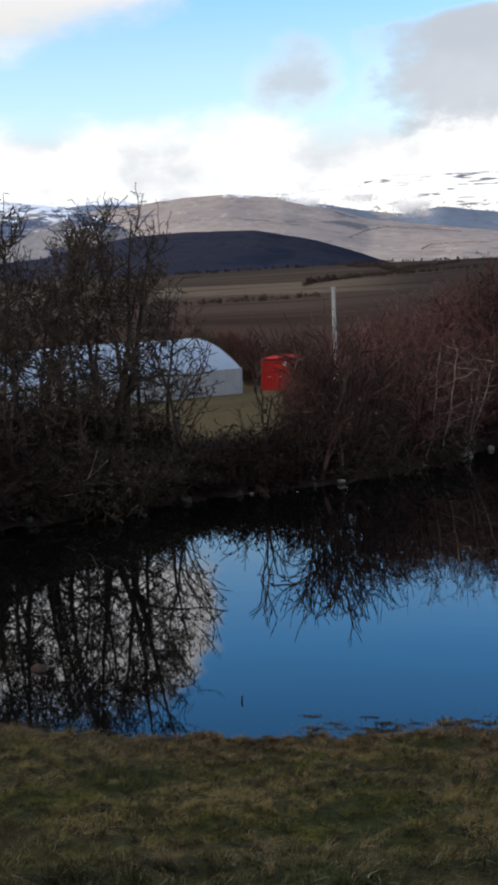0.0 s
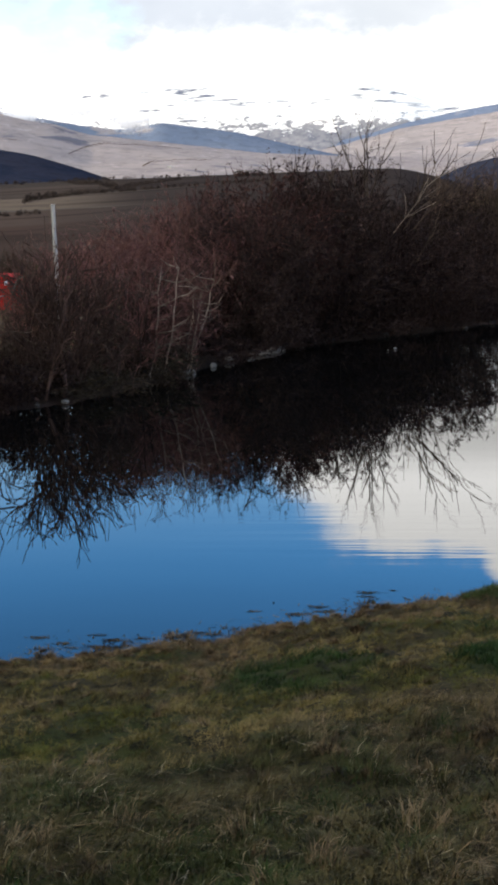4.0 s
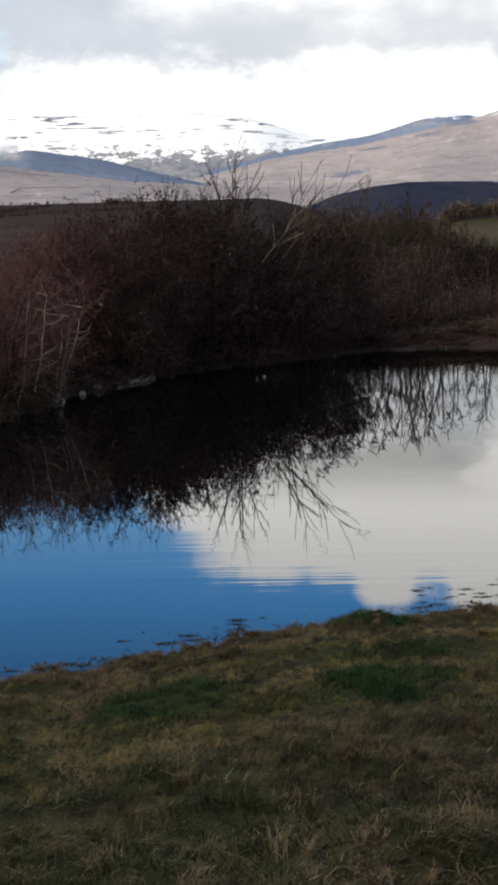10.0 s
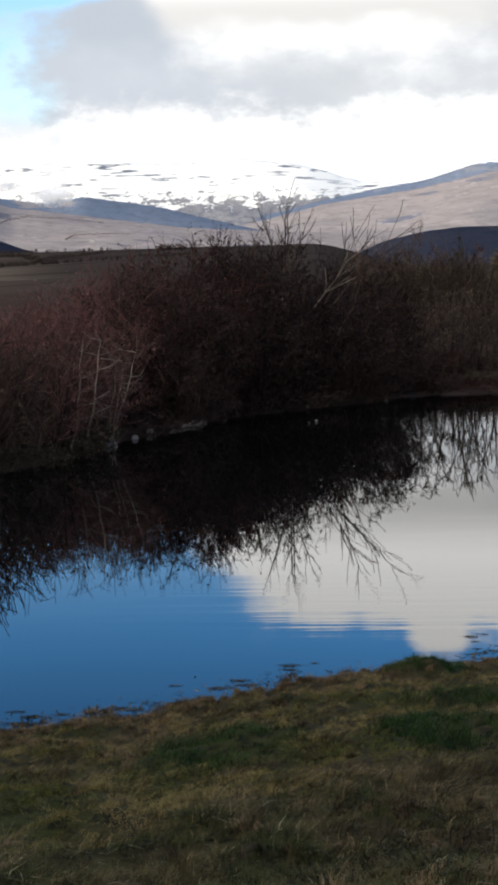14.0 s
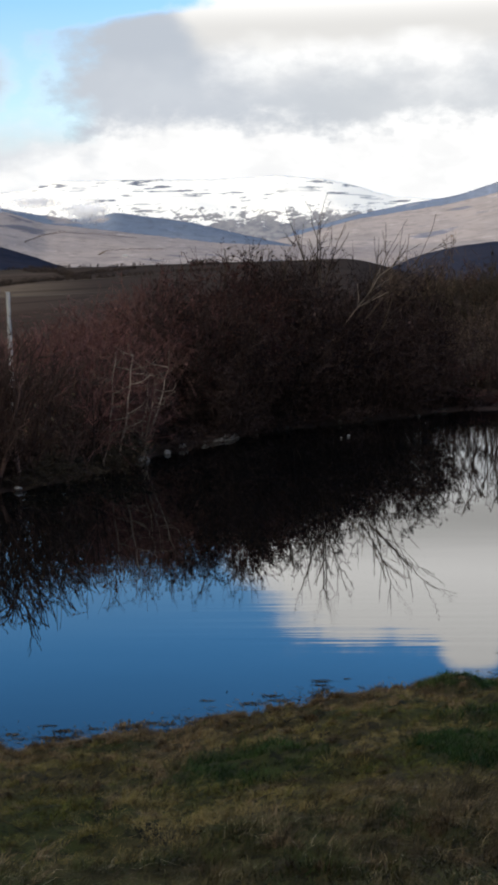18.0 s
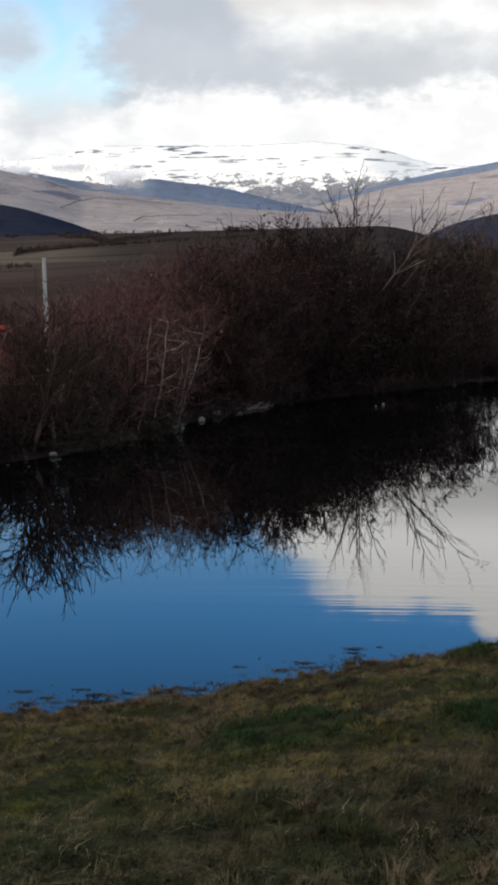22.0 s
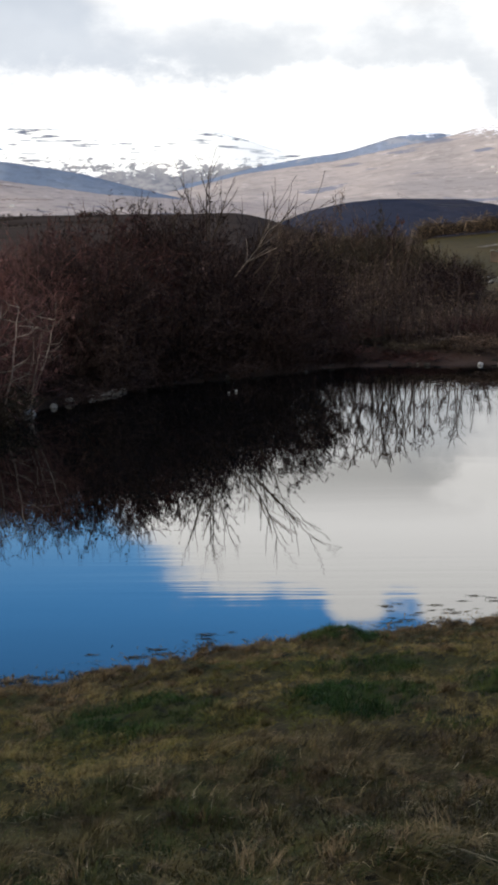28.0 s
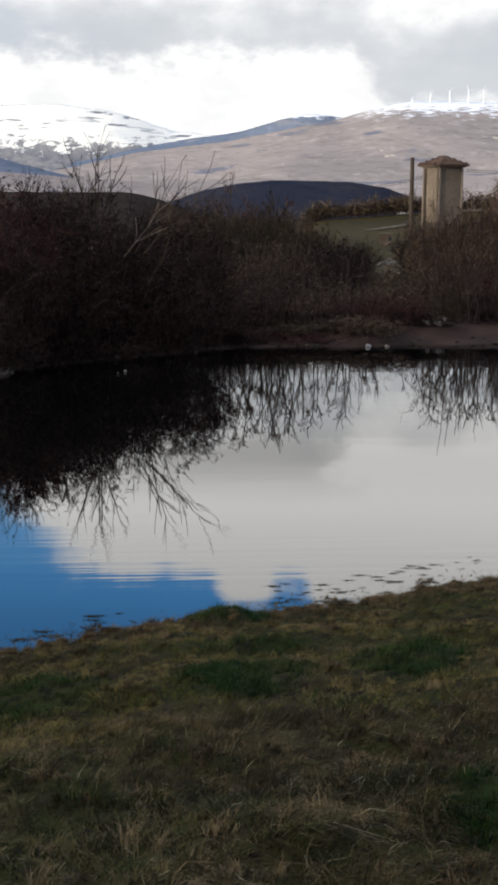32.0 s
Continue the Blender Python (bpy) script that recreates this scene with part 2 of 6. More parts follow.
sun = new("sun", bpy.data.lights.new("sun", "SUN"))
sun.data.energy, sun.data.angle, sun.data.color = 4.2, radians(0.6), (1.0, 0.93, 0.84)
sun_way = away(SUN_AZ, math.cos(radians(SUN_EL)), math.sin(radians(SUN_EL)))
sun.matrix_basis = look(sun_way * 60, (0, 0, 0))
scene.view_settings.exposure = 0.0

# ---------------------------------------------------------------- the lie of the land
NEAR_AZ = (-60, -16, -11.4, -7.8, -4, 0, 6, 8.5, 15, 19, 24, 29, 60)
NEAR_R = (24, 17.0, 15.7, 15.05, 14.7, 14.4, 13.6, 13.2, 13.0, 13.1, 13.4, 14.0, 19)
FAR_AZ = (-60, -15.4, -10, -4.7, 0, 2, 5.8, 7.5, 10.6, 14, 21.5, 28, 60)
FAR_R = (40, 48.5, 46.5, 45.6, 42.0, 41.0, 38.6, 36.0, 33.0, 30.3, 28.3, 26.6, 22)


def shore_near(a):
    return np.interp(a, NEAR_AZ, NEAR_R) + 0.12 * wave(a * 1.1, a * 0.7, 2.0) + 0.08 * wave(a * 4.0, a * 3, 1.0)


def shore_far(a):
    return np.interp(a, FAR_AZ, FAR_R) + 0.35 * wave(a * 0.7, a * 0.5, 4.0) + 0.15 * wave(a * 2.6, a * 2, 3.0)


def ground_z(x, y):
    x, y = np.asarray(x, float), np.asarray(y, float)
    r = np.hypot(x, y)
    a = np.degrees(np.arctan2(-x, y))
    rn, rf = shore_near(a), shore_far(a)
    lumps = 0.085 * wave(x * 1.2, y * 1.5, 1.0) + 0.045 * wave(x * 3.6, y * 4, 5.0) + 0.028 * wave(x * 9.5, y * 11, 7.0)
    near = 2.9 * (1 - np.clip(r / rn, 0, 1.3)) + lumps * smooth(0.0, 2.0, rn - r + 0.6)
    near = np.where(r > rn, -0.5 * smooth(0, 1.5, r - rn), near + 0.05)
    # beyond the pond: a low bank, then fields that lie lower on the left
    base = 0.2 - 4.1 * smooth(2.0, 16.0, a)
    d = r - rf
    bank = 0.5 * smooth(-0.6, 3.4, d) - 0.45 * (1 - smooth(-2.0, 0.0, d))
    rise = base + (15 + 5 * smooth(22, 8, a) - 23 * smooth(0.5, -4.5, a) - base) * np.clip((r - 130) / 1100, 0, 1) + 1.2 * wave(x / 90, y / 90, 3.0) * smooth(120, 400, r)
    far = bank + (rise - 0.7) * smooth(5, 45, d) * np.where(d > 0, 1, 0)
    z = np.where(r < (rn + rf) / 2, near, far)
    z = z + 0.13 * np.exp(-(((a + 4.25) / 1.3) ** 2 + ((r - 14.25) / 0.35) ** 2))
    # sides and back: no pond there
    side = smooth(48, 62, np.abs(a))
    back = 2.9 + 0.02 * r + 0.1 * wave(x / 6, y / 6, 2.0) * smooth(2, 12, r)
    z = z * (1 - side) + np.minimum(back, 12) * side
    # unseen hill behind, on the sun's side, added to shade the near scene
    s = x * math.sin(radians(SUN_AZ)) + y * -math.cos(radians(SUN_AZ))
    k = -x * -math.cos(radians(SUN_AZ)) + y * math.sin(radians(SUN_AZ))
    hill = (SHADE_HILL_TOP + 4.0 * smooth(5, 22, k) * smooth(84, 70, k)) * np.exp(-((s + 62) / 24) ** 2) * smooth(150, 118, k) * smooth(-260, -160, k)
    return z + hill


SHADE_HILL_TOP = 17.5

# ---------------------------------------------------------------- materials of the place
def soil_material():
    mat, n, s = material("grassy_soil", 0.95)
    p = n.world_place()
    patch = n.noise(p, 0.55, 4)
    fine = n.noise(p, 9.0, 6, 0.7)
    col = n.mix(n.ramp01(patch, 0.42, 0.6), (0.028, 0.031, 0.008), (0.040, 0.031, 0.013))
    # near-black flecks stand in for shadow down between the blades
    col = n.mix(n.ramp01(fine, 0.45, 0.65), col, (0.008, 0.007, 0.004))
    n.put(s.inputs["Base Color"], col)
    bumped(n, s, fine, 0.6, 0.05)
    return mat


def field_material():
    """Winter fields that lie in slanting strips, one behind the other: stubble, plough and pasture."""
    mat, n, s = material("winter_fields", 0.95, gloss=0.0)
    g = n.add("ShaderNodeNewGeometry")
    sp = n.add("ShaderNodeSeparateXYZ")
    n.t.links.new(g.outputs["Position"], sp.inputs[0])
    x, y = sp.outputs[0], sp.outputs[1]
    swing = n.noise(n.world_place((0.005, 0.004, 0.0)), 1.0, 3, 0.5)
    grain = n.noise(n.world_place((0.12, 0.12, 0.12)), 1.0, 6, 0.65)
    close = n.noise(n.world_place(), 1.5, 6, 0.7)
    tilth = n.noise(n.world_place((0.004, 0.03, 0.0)), 1.0, 4, 0.6)
    r = n.math("ADD", n.math("ADD", y, n.math("MULTIPLY", x, 0.22)), n.math("MULTIPLY", n.math("SUBTRACT", swing, 0.5), 190.0))
    col = n.mix(n.ramp01(r, 238.0, 250.0), (0.054, 0.036, 0.028), (0.065, 0.047, 0.037))
    col = n.mix(n.ramp01(r, 338.0, 348.0), col, (0.117, 0.090, 0.066))
    col = n.mix(n.ramp01(r, 500.0, 512.0), col, (0.059, 0.046, 0.037))
    col = n.mix(n.ramp01(r, 640.0, 670.0), col, (0.066, 0.050, 0.040))
    col = n.mix(n.ramp01(r, 860.0, 875.0), col, (0.051, 0.041, 0.034))
    col = n.mix(n.ramp01(n.math("ADD", x, n.math("MULTIPLY", y, 0.2)), -30.0, 10.0), col, (0.040, 0.031, 0.027))
    # pale cart tracks along the edges of the strips
    for at_, wide in ((345.0, 5.0), (506.0, 6.0)):
        d = n.math("ABSOLUTE", n.math("SUBTRACT", r, at_))
        col = n.mix(n.math("MULTIPLY", n.ramp01(d, wide, wide * 0.5), n.ramp01(n.math("ADD", x, n.math("MULTIPLY", y, 0.16)), 10.0, -10.0)), col, (0.0825, 0.0693, 0.0541))
    col = n.mix(n.math("MULTIPLY", n.ramp01(tilth, 0.48, 0.62), 0.45), col, (0.0119, 0.0096, 0.0086))
    near = n.math("ADD", y, n.math("MULTIPLY", n.math("SUBTRACT", grain, 0.5), 60.0))
    col = n.mix(n.ramp01(near, 165.0, 120.0), col, (0.105, 0.080, 0.043))
    meadow = n.math("MULTIPLY", n.ramp01(n.math("ADD", x, n.math("MULTIPLY", y, -0.05)), 0.0, 6.0), n.ramp01(y, 330.0, 300.0))
    col = n.mix(n.math("MULTIPLY", meadow, 0.8), col, (0.056, 0.047, 0.033))
    col = n.mix(n.math("MULTIPLY", n.ramp01(grain, 0.5, 0.72), 0.35), col, (0.020, 0.017, 0.013))
    col = n.mix(n.math("MULTIPLY", n.ramp01(close, 0.5, 0.7), 0.35), col, (0.03, 0.024, 0.017))
    n.put(s.inputs["Base Color"], col)
    bumped(n, s, close, 0.5, 0.08)
    return mat


def bank_material(name, light, dark, pit):
    mat, n, s = material(name, 0.95)
    p = n.world_place()
    big, fine = n.noise(p, 0.5, 4), n.noise(p, 7.0, 6, 0.7)
    col = n.mix(n.ramp01(big, 0.4, 0.6), light, dark)
    col = n.mix(n.ramp01(fine, 0.52, 0.74), col, pit)
    n.put(s.inputs["Base Color"], col)
    bumped(n, s, fine, 0.7, 0.06)
    return mat


def hill_material(name, open_col, dark_col, wood_col, wood=0.5, snow_at=None, soft=60.0, scale=0.004, streak=0.004, snow_side=None):
    """Far slopes: two tones of dry turf, patches of woodland and, above a height, snow between rocks."""
    mat, n, s = material(name, 1.0)
    s.inputs["Specular IOR Level"].default_value = 0.0
    wide = n.noise(n.world_place((scale, scale, scale * 2.5)), 1.0, 5, 0.6)
    fine = n.noise(n.world_place((scale * 7, scale * 7, scale * 26)), 1.0, 6, 0.65)
    woods = n.noise(n.world_place((scale * 0.8, scale * 0.8, scale * 3)), 1.7, 5, 0.55)
    col = n.mix(n.ramp01(wide, 0.4, 0.62), open_col, dark_col)
    col = n.mix(n.math("MULTIPLY", n.ramp01(fine, 0.48, 0.68), 0.5), col, tuple(v * 0.62 for v in dark_col))
    col = n.mix(n.ramp01(woods, wood, wood + 0.05), col, wood_col)
    track = n.math("ABSOLUTE", n.math("SUBTRACT", n.noise(n.world_place((scale * 1.3, scale * 0.5, scale * 5)), 1.0, 3, 0.5), 0.5))
    col = n.mix(n.math("MULTIPLY", n.ramp01(track, 0.011, 0.003), 0.16), col, tuple(v * 0.4 for v in dark_col))
    scar = n.noise(n.world_place((scale * 10, scale * 5, scale * 9)), 1.0, 6, 0.7)
    col = n.mix(n.math("MULTIPLY", n.ramp01(scar, 0.57, 0.64), 0.35), col, tuple(min(0.8, v * 1.6) for v in open_col))
    col = n.mix(n.math("MULTIPLY", n.ramp01(scar, 0.44, 0.36), 0.35), col, tuple(v * 0.55 for v in dark_col))
    if snow_at is not None:
        g = n.add("ShaderNodeNewGeometry")
        sp = n.add("ShaderNodeSeparateXYZ")
        n.t.links.new(g.outputs["Position"], sp.inputs[0])
        cover_ = n.noise(n.world_place((streak, streak, streak * 4)), 1.0, 7, 0.70)
        level = n.math("ADD", sp.outputs[2], n.math("MULTIPLY", n.math("SUBTRACT", cover_, 0.5), soft * 6))
        snow = n.ramp01(level, snow_at - soft * 0.3, snow_at + soft * 0.3)
        if snow_side is not None:
            snow = n.math("MULTIPLY", snow, n.ramp01(sp.outputs[0], snow_side, snow_side + 120))
        col = n.mix(snow, col, (0.86, 0.88, 0.92))
    n.put(s.inputs["Base Color"], col)
    return mat


def water_material():
    mat, n, s = material("still_pond_water", 0.015, 0.0, 1.55, 0.5)
    s.inputs["Base Color"].default_value = (0.0016, 0.0020, 0.0020, 1)
    g = n.add("ShaderNodeNewGeometry")
    sp = n.add("ShaderNodeSeparateXYZ")
    n.t.links.new(g.outputs["Position"], sp.inputs[0])
    y = n.math("ADD", sp.outputs[1], n.math("MULTIPLY", sp.outputs[0], 0.12))
    ripple = n.noise(n.world_place((0.22, 3.1, 1.0)), 1.4, 2, 0.5)
    gusts = n.ramp01(n.noise(n.world_place((0.10, 0.25, 1.0)), 1.0, 2), 0.44, 0.60)
    # a breath of wind over the middle of the pond and another towards the far bank
    band = n.math("MULTIPLY", n.math("MULTIPLY", n.ramp01(y, 16.2, 16.9), n.ramp01(y, 20.0, 18.2)), n.ramp01(sp.outputs[0], -4.0, -1.0))
    band = n.math("MAXIMUM", n.math("MULTIPLY", band, 0.42), n.math("MULTIPLY", n.ramp01(y, 30.0, 40.0), n.math("MULTIPLY", n.math("MULTIPLY", gusts, n.ramp01(sp.outputs[0], -6.0, 3.0)), 1.1)))
    band = n.math("ADD", band, 0.05)
    swell = n.noise(n.world_place((0.5, 1.0, 1.0)), 0.8, 1)
    h = n.math("ADD", n.math("MULTIPLY", n.math("MULTIPLY", ripple, band), 0.62), n.math("MULTIPLY", swell, 0.22))
    bumped(n, s, h, 0.12, 0.05)
    return mat


SOIL, FIELDS, BANK, WATER = soil_material(), field_material(), bank_material("dark_bank_mud", (0.040, 0.026, 0.020), (0.028, 0.019, 0.014), (0.012, 0.009, 0.007)), water_material()
CLAY = bank_material("reddish_bank_clay", (0.070, 0.044, 0.033), (0.047, 0.031, 0.024), (0.018, 0.012, 0.010))
BARK = speckled("grey_brown_bark", (0.048, 0.031, 0.025), (0.068, 0.047, 0.038), coarse=3, fine=30, island=0.5)
SHOOT_BARK = speckled("yellow_brown_shoot_bark", (0.068, 0.048, 0.034), (0.048, 0.034, 0.025), coarse=3, fine=30, island=0.5)
TREE_BARK = speckled("brown_tree_bark", (0.064, 0.046, 0.033), (0.096, 0.070, 0.051), coarse=3, fine=30, island=0.6)
PALE_BARK = speckled("pale_dry_bark", (0.26, 0.205, 0.155), (0.18, 0.14, 0.108), coarse=3, fine=30, island=0.5)
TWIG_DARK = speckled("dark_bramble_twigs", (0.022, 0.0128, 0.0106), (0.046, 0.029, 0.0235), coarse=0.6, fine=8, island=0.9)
TWIG_MAROON = speckled("maroon_bramble_twigs", (0.052, 0.022, 0.018), (0.076, 0.037, 0.029), coarse=0.6, fine=8, island=0.9)
TWIG_RED = speckled("reddish_osier_twigs", (0.150, 0.068, 0.057), (0.122, 0.070, 0.055), coarse=0.6, fine=8, island=0.5)
FAR_TREES = speckled("bare_far_trees", (0.030, 0.022, 0.018), (0.042, 0.031, 0.025), coarse=0.05, fine=1, island=0.7)
TWIG_OLIVE = speckled("dark_olive_bramble", (0.042, 0.032, 0.020), (0.056, 0.041, 0.027), coarse=0.6, fine=8, island=0.9)
TWIG_BROWN = speckled("brown_scrub_twigs", (0.084, 0.055, 0.038), (0.118, 0.082, 0.058), coarse=0.6, fine=8, island=0.9)
STRAW = speckled("dead_straw", (0.11, 0.080, 0.05), (0.075, 0.053, 0.034), coarse=1.0, fine=10, island=0.8)
ROCK = speckled("pale_limestone", (0.26, 0.24, 0.21), (0.17, 0.155, 0.135), coarse=3, fine=18, bump=0.6)
DARK_ROCK = speckled("grey_shore_rock", (0.075, 0.066, 0.055), (0.042, 0.037, 0.031), coarse=3, fine=18, bump=0.6)

# ---------------------------------------------------------------- ground and water
def ground_mesh():
    az_ = np.concatenate([np.arange(-180, -62, 4.0), np.arange(-62, -22, 1.0), np.arange(-22, 34, 0.22), np.arange(34, 62, 1.0), np.arange(62, 180, 4.0)])
    r_ = np.concatenate([np.linspace(0.002, 4, 14), np.arange(4.15, 18, 0.15), np.arange(18, 60, 0.5), np.geomspace(60.5, 2300, 110)])
    A, R = np.meshgrid(np.radians(az_), r_, indexing="ij")
    x, y = -np.sin(A) * R, np.cos(A) * R
    z = ground_z(x, y)
    na, nr = A.shape
    verts = np.stack([x, y, z], -1).reshape(-1, 3)
    i, j = np.meshgrid(np.arange(na), np.arange(nr - 1), indexing="ij")
    i2 = (i + 1) % na
    faces = np.stack([i * nr + j, i * nr + j + 1, i2 * nr + j + 1, i2 * nr + j], -1).reshape(-1, 4)[:, ::-1]
    me = fast_mesh("ground", verts, faces, True)
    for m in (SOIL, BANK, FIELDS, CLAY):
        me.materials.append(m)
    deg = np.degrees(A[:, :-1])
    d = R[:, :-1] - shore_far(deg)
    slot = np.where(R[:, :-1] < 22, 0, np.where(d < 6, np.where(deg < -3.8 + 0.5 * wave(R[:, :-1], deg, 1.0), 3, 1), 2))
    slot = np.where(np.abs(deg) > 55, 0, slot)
    me.polygons.foreach_set("material_index", slot.reshape(-1).astype(np.int32))
    return me


tagged(new("ground", ground_mesh()), "grassy slope, pond bed and brown winter fields", "ground", kind="structure")


def water_mesh():
    az_ = np.arange(-58, 58.1, 0.5)
    verts, n = [], len(az_)
    rn, rf = shore_near(az_) - 0.6, shore_far(az_) + 0.7
    rows = np.linspace(0, 1, 12)
    for t in rows:
        r = rn + (rf - rn) * t
        verts.append(np.stack([-np.sin(np.radians(az_)) * r, np.cos(np.radians(az_)) * r, 0 * r], 1))
    k = len(rows)
    i, j = np.meshgrid(np.arange(n - 1), np.arange(k - 1), indexing="ij")
    f = np.stack([j * n + i, j * n + i + 1, (j + 1) * n + i + 1, (j + 1) * n + i], -1).reshape(-1, 4)
    me = fast_mesh("water", np.concatenate(verts), f[:, ::-1], True)
    me.materials.append(WATER)
    return me


tagged(new("water", water_mesh()), "still dark pond water mirroring sky and trees", "pond", kind="structure")


# ---------------------------------------------------------------- hills and mountains
def range_of_hills(name, tops, r0, r1, base, mat, label, rough=0.06, folds=1.0, seed=1.0, step=0.08, rows=46, power=1.0, kind_of="mountain"):
    """A range of hills: a slope that climbs from r0 to its crest at r1 and falls behind it; tops shapes the crest to
    fit the camera's view.
    """
    ta, te = [p[0] for p in tops], [p[1] for p in tops]
    order = np.argsort(ta)
    az_ = np.arange(min(ta), max(ta) + step / 2, step)
    crest_el = np.interp(az_, np.array(ta)[order], np.array(te)[order])
    kernel = np.ones(7) / 7
    crest_el = np.convolve(np.pad(crest_el, 3, mode="edge"), kernel, mode="valid")
    u = np.concatenate([np.linspace(0, 1, rows), [1.04, 1.1]])
    A, U = np.meshgrid(az_, u, indexing="ij")
    u_ = np.minimum(U, 1)
    E_ = base + (crest_el[:, None] - base) * u_ ** power
    E_ = E_ + (rough * 0.35 * wave(A * 3.1, A * 2.0, seed) + rough * 0.06 * wave(A * 9.0, A * 7.0, seed + 2)) * u_ ** 14
    E_ = E_ + rough * folds * wave(A * 0.22 + 2.2 * u_, u_ * 6.0 - 0.35 * A, seed + 1) * np.sin(u_ * np.pi) + 0.16 * rough * folds * wave(A * 0.9 - 9.0 * u_, u_ * 14.0 + 0.6 * A, seed + 4) * np.sin(u_ * np.pi)
    R = r0 + (r1 - r0) * U + (r1 - r0) * 0.07 * folds * wave(A * 0.25, U * 2.0, seed + 6) * np.sin(u_ * np.pi)
    Z = EYE_Z + R * np.tan(np.radians(E_)) - np.where(U > 1, (U - 1) * 900, 0)
    x, y = -np.sin(np.radians(A)) * R, np.cos(np.radians(A)) * R
    na, nu = A.shape
    i, j = np.meshgrid(np.arange(na - 1), np.arange(nu - 1), indexing="ij")
    f = np.stack([i * nu + j, i * nu + j + 1, (i + 1) * nu + j + 1, (i + 1) * nu + j], -1).reshape(-1, 4)[:, ::-1]
    me = fast_mesh(name, np.stack([x, y, Z], -1).reshape(-1, 3), f, True)
    me.materials.append(mat)
    seen_el = np.degrees(np.arctan2(Z - EYE_Z, R))
    return tagged(new(name, me), label, kind_of, kind="structure"), (az_, seen_el, R, Z)


def on_hill(surface, az, el):
    """The place on a hill's face that lies in this direction from the camera."""
    az_, seen_el, R, Z = surface
    i = int(np.argmin(np.abs(az_ - az)))
    j = int(np.argmin(np.abs(seen_el[i, :-2] - el)))
    return away(az, float(R[i, j]), float(Z[i, j]))


TURF = hill_material("dry_mountain_turf", (0.36, 0.300, 0.265), (0.295, 0.25, 0.23), (0.16, 0.15, 0.165), wood=0.62, snow_at=177, soft=8, streak=0.02)
TURF_FAR = hill_material("dry_mountain_turf_patched", (0.365, 0.310, 0.280), (0.295, 0.258, 0.240), (0.18, 0.18, 0.21), wood=0.60,
                         snow_at=270, soft=36, scale=0.003, streak=0.030, snow_side=560)
# blue haze of distance is mixed into these three forest colours
WOOD_SNOW = hill_material("hazy_snowy_forest", (0.135, 0.165, 0.225), (0.165, 0.19, 0.245), (0.21, 0.22, 0.25), wood=0.6, snow_at=276, soft=12, scale=0.004, streak=0.020)
WOOD_KNOLL = hill_material("hazy_snow_dusted_forest", (0.135, 0.165, 0.225), (0.165, 0.19, 0.245), (0.21, 0.22, 0.25), wood=0.6, snow_at=199, soft=8, scale=0.004, streak=0.020)
WOOD_BLUE = hill_material("hazy_far_forest", (0.145, 0.175, 0.225), (0.175, 0.20, 0.245), (0.27, 0.24, 0.23), wood=0.63)
# near-black navy puts shade into the oak forest's colour
WOOD_DARK = hill_material("shaded_oak_forest", (0.024, 0.027, 0.041), (0.030, 0.031, 0.043), (0.019, 0.023, 0.036), wood=0.55, scale=0.01)
def snow_material():
    """Snow over a rocky range: dark level rock bands high up, gullied bare ground lower down."""
    mat, n, s = material("snow_and_rock", 1.0, gloss=0.0)
    g = n.add("ShaderNodeNewGeometry")
    sp = n.add("ShaderNodeSeparateXYZ")
    n.t.links.new(g.outputs["Position"], sp.inputs[0])
    height = sp.outputs[2]
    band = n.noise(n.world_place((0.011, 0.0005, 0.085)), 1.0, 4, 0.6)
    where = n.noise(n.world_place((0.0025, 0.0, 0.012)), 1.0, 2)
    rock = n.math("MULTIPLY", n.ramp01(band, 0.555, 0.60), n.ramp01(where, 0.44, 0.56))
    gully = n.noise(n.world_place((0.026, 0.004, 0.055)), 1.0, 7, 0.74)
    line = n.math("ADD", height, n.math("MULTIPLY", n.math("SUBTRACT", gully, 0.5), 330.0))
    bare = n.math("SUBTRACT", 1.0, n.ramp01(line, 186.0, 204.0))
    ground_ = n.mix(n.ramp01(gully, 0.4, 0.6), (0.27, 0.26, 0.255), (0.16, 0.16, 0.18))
    # cream tint in the snow's colour offsets the blue skylight on it
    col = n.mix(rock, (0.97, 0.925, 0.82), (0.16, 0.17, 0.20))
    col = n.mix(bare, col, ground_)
    n.put(s.inputs["Base Color"], col)
    return mat


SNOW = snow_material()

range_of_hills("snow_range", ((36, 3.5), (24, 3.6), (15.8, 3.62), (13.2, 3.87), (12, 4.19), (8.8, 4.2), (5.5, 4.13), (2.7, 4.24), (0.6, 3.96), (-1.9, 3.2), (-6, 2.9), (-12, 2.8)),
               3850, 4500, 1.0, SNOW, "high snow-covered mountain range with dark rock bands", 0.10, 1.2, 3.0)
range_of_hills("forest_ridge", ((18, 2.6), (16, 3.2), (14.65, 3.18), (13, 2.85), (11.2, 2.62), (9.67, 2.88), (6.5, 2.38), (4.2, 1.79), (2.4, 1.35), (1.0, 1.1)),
               2900, 3300, 0.9, WOOD_BLUE, "long ridge covered in conifer forest, tinted blue as by haze", 0.03, 1.0, 5.0)
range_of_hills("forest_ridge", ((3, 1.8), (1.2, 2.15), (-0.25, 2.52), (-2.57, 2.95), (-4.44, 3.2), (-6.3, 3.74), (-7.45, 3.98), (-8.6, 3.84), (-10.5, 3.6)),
               3700, 4050, 1.0, WOOD_SNOW, "haze-blue forest shoulder dusted with snow", 0.03, 1.0, 8.0)
